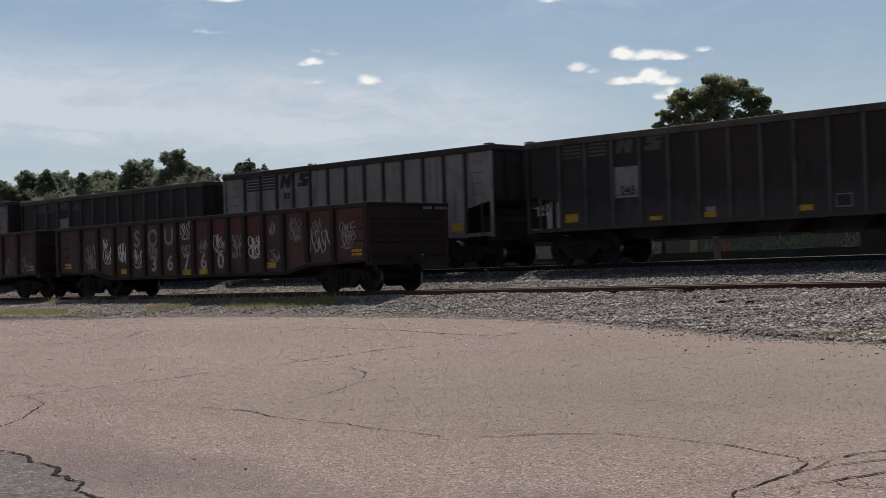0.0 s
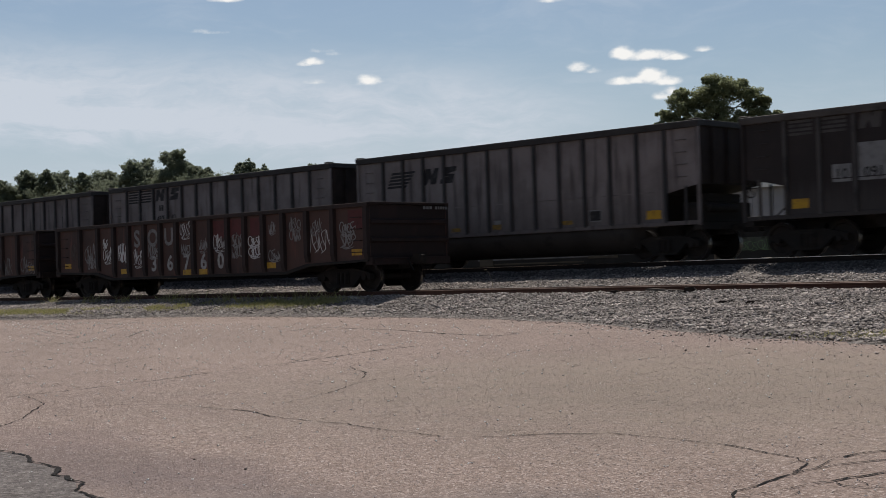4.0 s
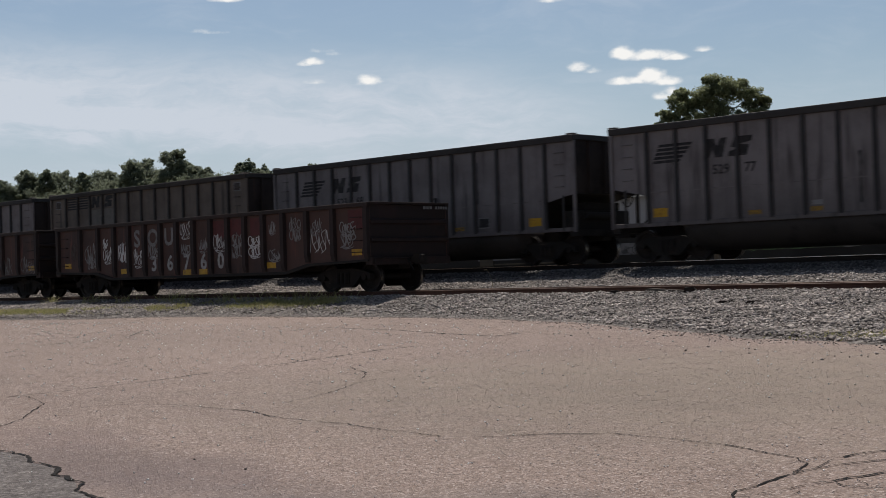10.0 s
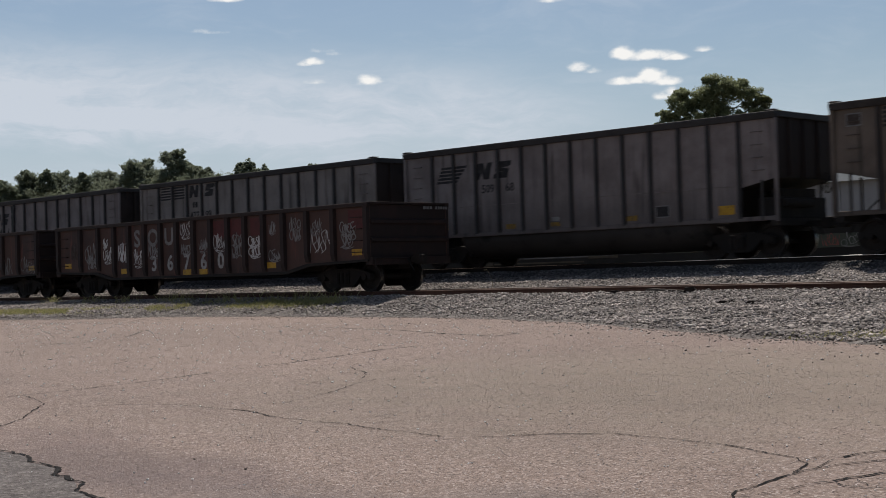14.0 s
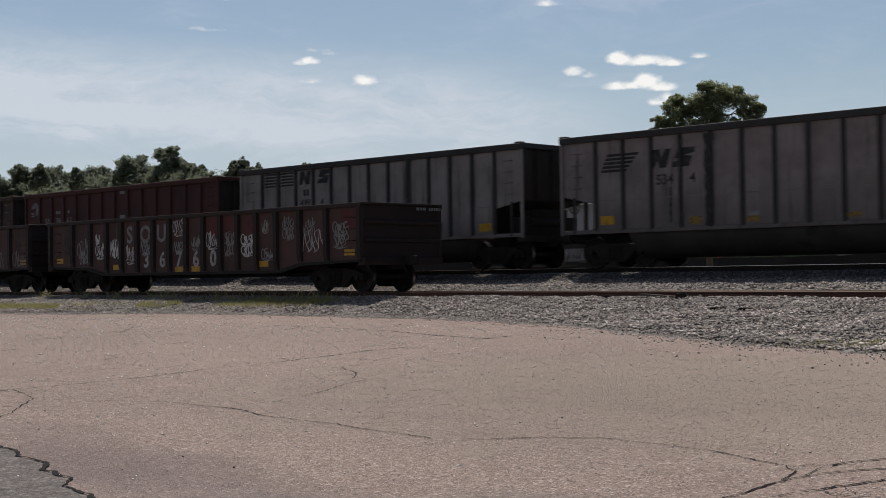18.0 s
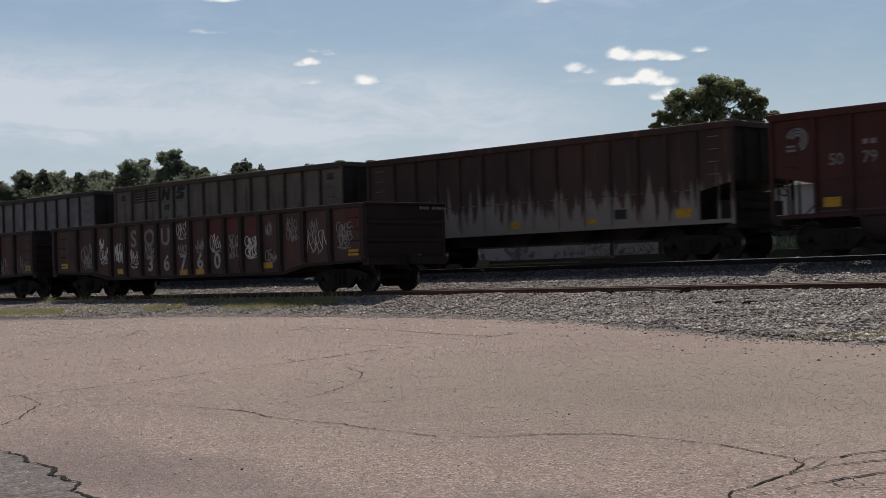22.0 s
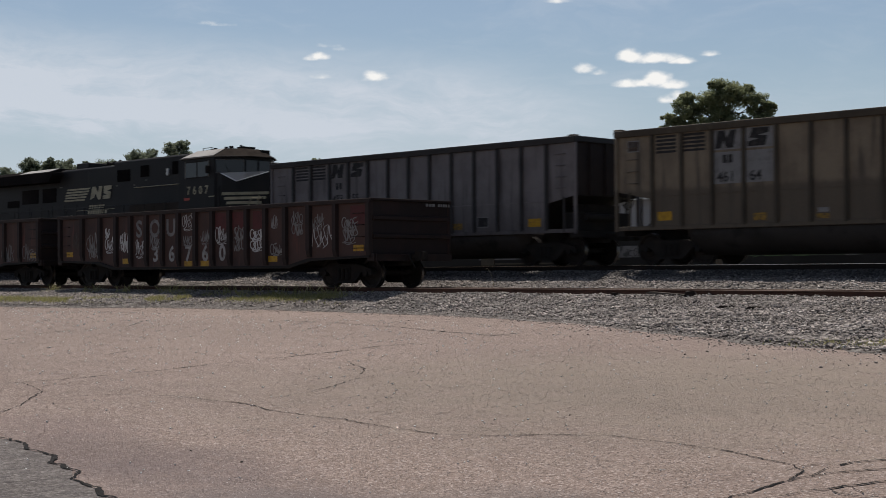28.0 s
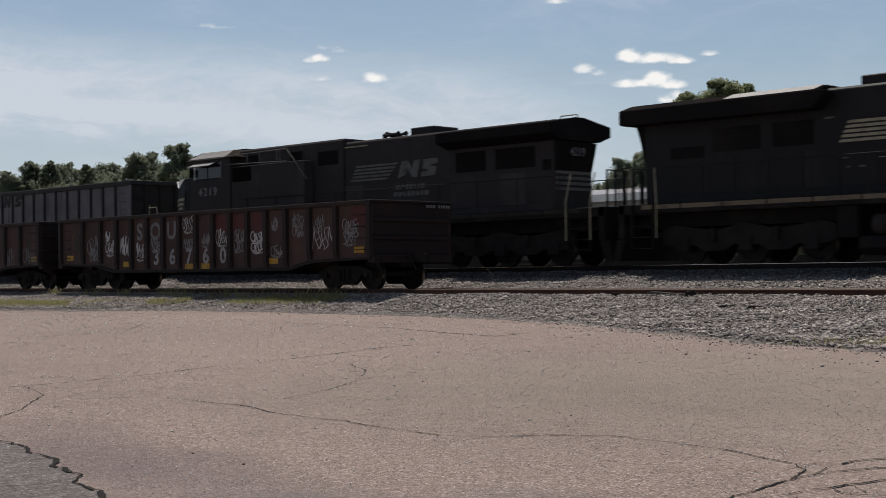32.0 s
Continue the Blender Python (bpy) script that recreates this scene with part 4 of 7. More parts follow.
def hopper_meshes(lift, h):
    """The steel of one size of car: lift over the usual height, half its length."""
    b = h - 1.26         # where the end bays begin

    def side(bm):
        slab(bm, ((-h + 0.06, 2.10), (-b, 1.86), (-b, 1.06), (b, 1.06), (b, 1.86), (h - 0.06, 2.10), (h - 0.06, 3.76 + lift), (-h + 0.06, 3.76 + lift)), -0.008, 0.008)

    def post(bm):
        loft(bm, [[(-0.055, 0.0, z), (0.055, 0.0, z), (0.04, -d, z), (-0.04, -d, z)] for z, d in ((1.06, 0.055), (1.3, 0.08), (3.72 + lift, 0.08))])

    def corner(bm):
        beam_pts = ((-0.045, 0.0), (0.045, 0.0), (0.045, -0.07), (-0.045, -0.07))
        loft(bm, [[(x, y, z) for x, y in beam_pts] for z in (0.95, 3.74 + lift)])

    def stay(bm):
        box(bm, -0.028, 0.028, -0.05, 0.0, 1.0, 2.06)

    def chord(bm):
        beam(bm, ((-0.10, 3.66 + lift), (0.02, 3.66 + lift), (0.05, 3.72 + lift), (0.05, 3.85 + lift), (-0.12, 3.85 + lift), (-0.13, 3.80 + lift)), -h, h)

    def end_chord(bm):
        slab(bm, ((0.0, 3.70 + lift), (0.13, 3.70 + lift), (0.13, 3.862 + lift), (0.0, 3.862 + lift)), -1.50, 1.50)

    def cap(bm):
        box(bm, -0.16, 0.10, -0.14, 0.12, 3.852 + lift, 3.90 + lift)

    def end(bm):
        slab(bm, ((h - 0.16, 2.10), (h - 0.12, 2.10), (h - 0.12, 3.76 + lift), (h - 0.16, 3.76 + lift)), -1.49, 1.49)

    def slope(bm):
        # flat under the end bay, then steep down to the floor
        slab(bm, ((h - 0.12, 2.098), (b, 1.848), (b - 0.52, 1.0), (b - 0.58, 1.0), (b - 0.06, 1.90), (h - 0.12, 2.15)), -1.488, 1.488)

    def end_rib(bm):
        box(bm, h - 0.12, h - 0.05, -0.05, 0.05, 2.15, 3.69 + lift)

    def slat(bm):
        box(bm, -0.06, 0.06, -0.55, 0.55, 0.98, 1.02)

    def sill(bm):
        beam(bm, ((-0.04, 0.98), (0.06, 0.98), (0.06, 1.10), (-0.04, 1.10)), -h + 0.1, h - 0.1)

    def end_sill(bm):
        box(bm, h - 0.28, h - 0.02, -1.52, 1.52, 0.84, 1.04)

    def centre_sill(bm):
        box(bm, -h + 0.1, h - 0.1, -0.22, 0.22, 0.70, 1.02)
        tube(bm, (h - 0.6, -1.0, 1.35), (h - 0.6, -0.3, 1.35), 0.14, 12)
        box(bm, b + 0.14, b + 0.38, 0.3, 0.7, 1.05, 1.5)

    def platform_stay(bm):
        box(bm, -0.025, 0.025, -0.025, 0.025, 1.02, 1.96)

    def platform_bar(bm):
        box(bm, -b - 0.95, -b - 0.20, 1.42, 1.46, 0, 0.03)

    def air_tank(bm):
        tube(bm, (-b - 0.14, -0.9, 1.22), (-b - 0.14, 0.5, 1.22), 0.15, 12)

    def brake_rod(bm):
        tube(bm, (-b - 0.9, -0.6, 1.05), (-b - 0.35, -0.6, 1.50), 0.02, 6)

    def tub(bm):
        c = b - 1.45
        ring = [(-1.47, 1.04), (-1.42, 0.78), (-1.30, 0.56), (-1.10, 0.38), (-0.8, 0.26), (0.8, 0.26), (1.10, 0.38), (1.30, 0.56), (1.42, 0.78), (1.47, 1.04)]
        small = [(y * 0.97, z + (1.04 - z) * 0.25) for y, z in ring]
        loft(bm, [[(x, y, z) for y, z in r] for x, r in ((-c - 0.3, small), (-c, ring), (c, ring), (c + 0.3, small))])

    def tub_band(bm):
        # the lip where the belly is welded to the side
        beam(bm, ((-1.505, 0.99), (-1.475, 0.99), (-1.475, 1.05), (-1.505, 1.05)), -b + 1.25, b - 1.25)

    def floor(bm):
        box(bm, -b + 0.5, b - 0.5, -1.47, 1.47, 1.0, 1.06)

    def bay(bm):
        slab(bm, ((-0.75, 0.998), (0.75, 0.998), (0.3, 0.66), (-0.3, 0.66)), -0.9, 0.9)

    def rung(bm):
        tube(bm, (-0.15, -0.07, 0), (0.15, -0.07, 0), 0.012, 6)
        tube(bm, (-0.15, -0.07, 0), (-0.15, 0.0, 0), 0.012, 6)
        tube(bm, (0.15, -0.07, 0), (0.15, 0.0, 0), 0.012, 6)

    def brake_wheel(bm):
        for i in range(16):
            a, c = 2 * math.pi * i / 16, 2 * math.pi * (i + 1) / 16
            tube(bm, (h + 0.10, 0.8 + 0.28 * math.cos(a), 2.0 + 0.28 * math.sin(a)), (h + 0.10, 0.8 + 0.28 * math.cos(c), 2.0 + 0.28 * math.sin(c)), 0.016, 6)
        for i in range(4):
            a = math.pi * i / 4
            tube(bm, (h + 0.09, 0.8 - 0.27 * math.cos(a), 2.0 - 0.27 * math.sin(a)), (h + 0.09, 0.8 + 0.27 * math.cos(a), 2.0 + 0.27 * math.sin(a)), 0.012, 6)
        tube(bm, (h - 0.12, 0.8, 2.0), (h + 0.1, 0.8, 2.0), 0.03, 8)

    def gear(bm):
        box(bm, b + 0.31, h - 0.28, -1.05, 1.40, 1.05, 1.62)
        box(bm, b + 0.51, h - 0.35, -0.7, 1.0, 1.62, 1.86)
        tube(bm, (h - 0.22, -0.9, 1.45), (h - 0.22, 0.5, 1.45), 0.12, 10)

    def seam(bm):
        box(bm, -b, b, -0.012, 0.0, 1.93, 1.95)

    out = {}
    for key, f, soft in (("side", side, 0), ("post", post, 0), ("corner", corner, 0), ("stay", stay, 0), ("chord", chord, 0.012), ("end_chord", end_chord, 0.01), ("cap", cap, 0.02), ("end", end, 0), ("slope", slope, 0), ("end_rib", end_rib, 0), ("slat", slat, 0), ("sill", sill, 0.01), ("end_sill", end_sill, 0), ("centre_sill", centre_sill, 0), ("tub", tub, 0), ("tub_band", tub_band, 0), ("platform_stay", platform_stay, 0), ("platform_bar", platform_bar, 0), ("air_tank", air_tank, 0), ("brake_rod", brake_rod, 0), ("floor", floor, 0), ("rung", rung, 0), ("brake_wheel", brake_wheel, 0), ("bay", bay, 0), ("gear", gear, 0.02), ("seam", seam, 0)):
        out[key] = mesh_of("hopper_%s_%.2f_%.2f" % (key, lift, h), f, soft)
    out["tub"].shade_smooth()
    return out


def hopper(left_end, long, label, paint, posts, belly, mark, numbers, ink, seed, stains=(), panels=(), scuffs=(), smears=(), low=False):
    half = long / 2
    H = hopper_meshes(-0.12 if low else 0.0, half)
    rng = random.Random(seed)
    car = thing("coal_hopper", label, "freight car", pose(left_end + half, MAIN_Y, MAIN_Z), "coal hoppers of the passing train")
    first, last = 1.30 - half, half - 1.18
    for s in (-1, 1):
        turn = pose(0, s * WIDE, 0, 0, 0, 0 if s < 0 else 180)
        part("side_sheet", H["side"], M[paint], car, "", turn)
        part("seam", H["seam"], M[paint], car, "", pose(0, s * (WIDE + 0.009), 0, 0, 0, 0 if s < 0 else 180))
        part("side_sill", H["sill"], M[paint], car, "", turn)
        part("top_chord", H["chord"], M[posts], car, "", turn)
        for i in range(13):
            x = first + (last - first) * i / 12
            part("post", H["post"], M[posts], car, "", pose(x, s * (WIDE + 0.008), 0, 0, 0, 0 if s < 0 else 180))
        for e in (-1, 1):
            part("corner_post", H["corner"], M[paint], car, "", pose(e * (half - 0.05), s * (WIDE + 0.008), 0, 0, 0, 0 if s < 0 else 180))
            part("end_stay", H["stay"], M[posts], car, "", pose(e * (half - 0.50), s * WIDE, 0, 0, 0, 0 if s < 0 else 180))
            part("corner_cap", H["cap"], M[posts], car, "", pose(e * (half - 0.14), s * 1.46, 0))
    for e in (-1, 1):
        turn = pose(0, 0, 0, 0, 0, 0 if e > 0 else 180)
        part("end_wall", H["end"], M["grime"], car, "sooty end wall", turn)
        part("end_chord", H["end_chord"], M[posts], car, "", pose(e * (half - 0.14), 0, 0, 0, 0, 0 if e > 0 else 180))
        part("end_platform", H["end_sill"], M["under"], car, "", turn)
        # slope sheet coloured black to paint the shade inside the end bay
        part("slope_sheet", H["slope"], M["under"], car, "", turn)
        for yy in (-0.75, 0.0, 0.75):
            part("end_rib", H["end_rib"], M["grime"], car, "", turn @ pose(0, yy, 0))
        for i in range(4):
            part("platform_slat", H["slat"], M["under"], car, "", pose(e * (half - 1.4 + 0.27 * i), 0, 0))
        for i, z in enumerate((2.32, 2.66, 3.0, 3.34)):
            part("ladder_rung", H["rung"], M[paint], car, "", pose(e * (half - 0.62), -WIDE - 0.008, z))
    part("centre_sill", H["centre_sill"], M["under"], car)
    part("brake_gear", H["gear"], M["under"], car, "black brake reservoir and rigging on the end platform")
    for x, yy in ((0.22, 1.44), (0.62, 1.44), (0.50, 0.9), (0.80, -0.9)):
        part("platform_stay", H["platform_stay"], M["under"], car, "", pose(1.26 - half - x, yy, 0))
    for z in (1.28, 1.40):
        part("platform_bar", H["platform_bar"], M["under"], car, "", pose(0, 0, z))
    part("air_tank", H["air_tank"], M["under"], car, "black air tank on the end platform")
    part("brake_rod", H["brake_rod"], M["under"], car)
    part("brake_wheel", H["brake_wheel"], M["under"], car)
    if belly:
        part("belly_tub", H["tub"], M[belly], car, "rounded belly tub between the trucks")
        # on the oxide-red car the lip is lighter, as part of its painted sun streak
        part("belly_lip", H["tub_band"], M["scuff"] if mark == "spiral" else M[posts], car, "lip along the belly")
    else:
        part("hopper_floor", H["floor"], M["under"], car, "flat black floor")
        for x in (-3.2, -1.1, 1.1, 3.2):
            part("discharge_bay", H["bay"], M["under"], car, "", pose(x, 0, 0))
    for e in (-1, 1):
        freight_truck(car, e * (half - 1.6), 0.457, 0.889, True)
    couplers(car, half, 0.75)
    # marks on the side; offsets run from the left end
    y = -WIDE - 0.010
    o, k = -half, long / 14.4
    for x, z, w in ((1.46, 1.24, 0.48), (4.55, 1.16, 0.40), (6.40, 1.16, 0.36), (9.30, 1.18, 0.40), (12.48, 1.19, 0.5)):
        end = x < 2 or x > 12
        if end or rng.random() < 0.86:
            plate("reflector", "", o + x * k, o + x * k + w, z, z + (0.25 if end else rng.choice((0.12, 0.15, 0.2))), M["yellow" if end or low else "yellow_old"], car, y, "yellow reflector strip")
    plate("stencil_plate", "", o + 10.35 * k, o + 10.83 * k, 1.22, 1.56, M["black"], car, y, "black test stencil with white border")
    for zz in (1.22, 1.53):
        plate("stencil_border", "", o + 10.35 * k, o + 10.83 * k, zz, zz + 0.03, M["white"], car, y - 0.003)
    for xx in (10.35 * k, 10.83 * k - 0.03):
        plate("stencil_border", "", o + xx, o + xx + 0.03, 1.25, 1.53, M["white"], car, y - 0.003)
    plate("stencil_plate", "", o + 6.45 * k, o + 6.75 * k, 1.32, 1.44, M["panel"], car, y, "small pale stencil")
    if mark == "bars":
        for x0, x1 in ((1.42, 2.10), (2.36, 3.06)):
            for i in range(5):
                plate("stripe_mark", "", o + x0, o + x1, 3.13 + 0.108 * i, 3.195 + 0.108 * i, M[ink], car, y)
        block_pair("company_mark", (o + 3.38, o + 4.40), 3.14, 0.58, 0.48, M[ink], car, y, 0.18)
    elif mark == "slant":
        for i in range(5):
            x0 = 1.46 + 0.055 * i
            plate("stripe_mark", "", o + x0, o + x0 + 0.92 + 0.05 * i, 2.74 + 0.112 * i, 2.815 + 0.112 * i, M[ink], car, y, "", 0.6)
        block_pair("company_mark", (o + 3.16, o + 3.96), 2.76, 0.62, 0.52, M[ink], car, y, 0.30)
    elif mark == "spiral":
        def arcs(bm):
            for r in (0.10, 0.18, 0.26):
                ring = []
                for i in range(15):
                    a = radians(-70 + 17 * i)
                    ring.append((math.cos(a), math.sin(a)))
                for (c0, s0), (c1, s1) in zip(ring, ring[1:]):
                    slab(bm, ((c0 * r, s0 * r), (c0 * (r + 0.055), s0 * (r + 0.055)), (c1 * (r + 0.055), s1 * (r + 0.055)), (c1 * r, s1 * r)), -0.003, 0)
            for i in range(2):
                box(bm, -0.32, -0.05, -0.003, 0.0, -0.30 + 0.11 * i, -0.24 + 0.11 * i)
        part("company_mark", mesh_of("arc_mark", arcs), M[ink], car, "white curved bands", pose(o + 0.80, y, 3.02))
        for x0, z0, w in ((2.62, 2.76, 0.14), (2.84, 2.76, 0.14), (7.75, 3.40, 0.36), (7.75, 2.20, 0.36), (3.6, 2.76, 0.14)):
            plate("small_mark", "", o + x0, o + x0 + w, z0, z0 + w * 0.9, M["panel"], car, y)
        # streak of sunlight above the belly, painted as a lighter strip
        plate("top_strip", "", o + 1.3, o + 13.1 * k, 1.12, 1.16, M["scuff"], car, y, "lighter strip painted for the sunlight above the belly")
    for x0, x1, z0, z1 in panels:
        plate("lettering_panel", "", o + x0, o + x1, z0, z1, M["panel_dull" if paint == "brown" else "panel"], car, y + 0.002, "faded white lettering panel", 0.0)
    for x0 in (0.42, long - 0.88) if paint in ("tan", "brown") else ():
        plate("stencil_plate", "", o + x0 + 0.03, o + x0 + 0.39, 3.25, 3.52, M["scuff"], car, y, "small framed brown square")
        for za, zb, xa, xb in ((3.22, 3.25, 0, 0.42), (3.52, 3.55, 0, 0.42), (3.25, 3.52, 0, 0.03), (3.25, 3.52, 0.39, 0.42)):
            plate("stencil_border", "", o + x0 + xa, o + x0 + xb, za, zb, M["white"], car, y)
    if numbers and mark == "bars" and (not panels or paint in ("tan", "brown")):
        for xx in (3.62, 3.80):
            plate("small_mark", "", o + xx, o + xx + 0.13, 2.74, 2.96, M[ink], car, y - 0.003)
    for x, z, w in scuffs:
        part("scuff", mesh_of("scuff_%.2f" % w, lambda bm: slab(bm, [(math.cos(a) * w, math.sin(a) * 0.16) for a in (2 * math.pi * i / 12 for i in range(12))], -0.003, 0)), M["scuff"], car, "brown scuff", pose(o + x, y, z))
    for x, z0, z1, w in smears:
        def blotch(bm):
            r2 = random.Random(int(x * 100))
            slab(bm, [(math.cos(a) * w * r2.uniform(0.6, 1.1), (z0 + z1) / 2 + math.sin(a) * (z1 - z0) / 2 * r2.uniform(0.6, 1.1)) for a in (2 * math.pi * i / 18 for i in range(18))], -0.003, 0)
        part("paint_smear", mesh_of("smear_%d_%.2f" % (seed, x), blotch), M["panel"], car, "pale smeared paint", pose(o + x, y, 0))
    for text, x, z, size in numbers:
        lettering("road_number", text, size, M["black"] if panels else M[ink], car, pose(o + x, y - 0.004, z, 90, 0, 0), "", 0.006)
    for x, z0, z1, w in stains:
        def smear(bm):
            r2 = random.Random(seed * 100 + int(x * 10))
            left, right = [], []
            n = 14
            for i in range(n + 1):
                z = z0 + (z1 - z0) * i / n
                k = 0.35 + 0.65 * abs(math.sin(i * 0.9 + x)) * (0.4 + 0.6 * r2.random())
                left.append((x - w * k * r2.uniform(0.6, 1.1), z))
                right.append((x + w * k * r2.uniform(0.6, 1.1), z))
            slab(bm, left + right[::-1], -0.003, 0)
        part("stain", mesh_of("stain_%d_%.2f_%.2f" % (seed, x, z0), smear), M["black"], car, "black run of spilled oil", pose(o, y - 0.085 if w > 0.1 else y, 0))
    return car


TRAIN = []     # thing, place at the start
SOOT = ((8.7, 1.3, 2.1, 0.05), (9.0, 1.3, 2.2, 0.04))
TWO = ((3.33, 5.18, 3.10, 3.64), (3.33, 5.18, 2.18, 3.04))     # pale panels behind the marks of the tan cars
BROWN = ((6.05, 1.98, 0.42), (6.95, 2.0, 0.3), (10.05, 2.0, 0.28))


def low_pair(a, b, z=2.30, size=0.36, x=3.72):
    """Two groups of numerals, either side of a post."""
    return ((a, x, z, size), (b, x + 0.92, z, size))


def consist(left, long, label, paint, mark, numbers=(), posts="post_dark", belly="tub", ink="black", **more):
    seed = len(TRAIN) + 1
    TRAIN.append((hopper(left, long, label, paint, posts, belly, mark, numbers, ink, seed, **more), left + long / 2))


consist(-27.73, 14.30, "dark brown-black steel coal hopper with a faded white number panel", "dark", "bars", (("048", 3.78, 1.95, 0.36),), "post_light", None, "post_light", panels=((3.3, 4.15, 1.86, 2.75),), low=True)
consist(-43.11, 13.96, "pale grey steel coal hopper with black block marks", "pale", "bars", low_pair("517", "15", 2.05))
consist(-58.73, 14.30, "black-brown coal hopper with a white number panel and small pale plate", "dark", "bars", (("10", 2.88, 1.92, 0.38), ("091", 3.77, 1.92, 0.38)), "post_light", None, "post_light", panels=((3.35, 4.15, 1.85, 2.8), (2.62, 3.14, 1.85, 2.3)), low=True)
consist(-74.05, 14.00, "grey steel coal hopper with striped black emblem", "grey", "slant")
consist(-89.77, 14.34, "grey coal hopper with black block marks and brown scuffs", "grey", "bars", low_pair("489", "43"), scuffs=BROWN)
consist(-105.34, 14.20, "dull grey coal hopper with striped emblem and sooty streaks", "drab", "slant", low_pair("520", "94", 2.32), stains=((9.45, 1.3, 2.4, 0.05), (11.6, 2.3, 3.4, 0.035)))
consist(-120.99, 14.34, "cool grey coal hopper with striped emblem", "cool", "slant", low_pair("529", "77", 2.32), stains=((7.8, 1.3, 2.6, 0.05),))
consist(-136.49, 14.20, "dirty blue-grey coal hopper with dark lower stains", "cool", "slant", low_pair("523", "68", 2.32), stains=((8.4, 1.2, 2.3, 0.12), (10.2, 2.0, 3.3, 0.035)))
consist(-152.52, 14.40, "tan-brown dusted coal hopper with sooty lower side", "brown", "bars", panels=((3.33, 5.18, 2.3, 3.06),), posts="brown_low", scuffs=((9.3, 1.5, 0.2), (10.2, 1.45, 0.26), (6.3, 1.4, 0.2)), smears=((2.55, 1.18, 1.34, 0.26), (3.55, 1.16, 1.30, 0.24), (5.45, 1.24, 1.80, 0.22), (9.4, 1.3, 1.7, 0.3), (11.1, 1.2, 1.5, 0.2)))
consist(-168.12, 14.06, "grey coal hopper with striped emblem on clean panels", "grey", "slant", low_pair("509", "68", 2.34))
consist(-183.84, 14.30, "pale grey coal hopper with block marks and large numerals", "pale", "bars", low_pair("477", "99", 2.30, 0.40))
consist(-199.70, 14.28, "grey coal hopper with a wide black oil run on its side", "grey", "slant", low_pair("534", "4", 2.30, 0.40), stains=((5.2, 1.1, 3.6, 0.20), (3.9, 1.2, 2.2, 0.06)))
consist(-215.22, 14.04, "pale grey coal hopper with a black oil run down one post", "pale", "bars", low_pair("499", "4", 2.36), stains=((9.05, 1.05, 3.7, 0.12), (6.9, 1.1, 2.1, 0.09), (10.9, 2.3, 3.4, 0.03)))
consist(-231.23, 14.66, "oxide-red coal hopper with white curved emblem", "oxide", "spiral", (("50", 1.88, 2.30, 0.42), ("79", 2.8, 2.30, 0.42), ("67", 3.72, 2.30, 0.42)), "oxide", "grime", "white", low=True)
consist(-246.83, 14.50, "rust-streaked grey coal hopper with orange-brown runs", "rusty", "", (("39", 3.2, 1.85, 0.42),), "rusty", None, low=True)
consist(-262.59, 14.46, "brown-grey coal hopper with white panels behind the marks", "brown", "bars", low_pair("8", "99", 2.22), panels=TWO, posts="tan_low", stains=((4.6, 1.7, 2.1, 0.05), (3.5, 1.5, 2.0, 0.04)))
consist(-278.28, 14.06, "grey coal hopper with striped emblem and short soot runs", "grey", "slant", (("318", 4.1, 2.36, 0.3),), stains=SOOT)
consist(-294.28, 14.44, "olive-tan coal hopper with white number panels and grimy lower side", "tan", "bars", low_pair("461", "64", 2.24, 0.38), panels=TWO, posts="tan_low")
consist(-310.21, 14.50, "blue-grey coal hopper next to the locomotive", "cool", "bars", low_pair("483", "55"))
consist(-372.39, 14.30, "dull grey coal hopper behind the locomotives", "cool", "bars")
consist(-388.09, 14.30, "grey coal hopper with block marks behind the locomotives", "grey", "bars")

# ---- locomotives ----


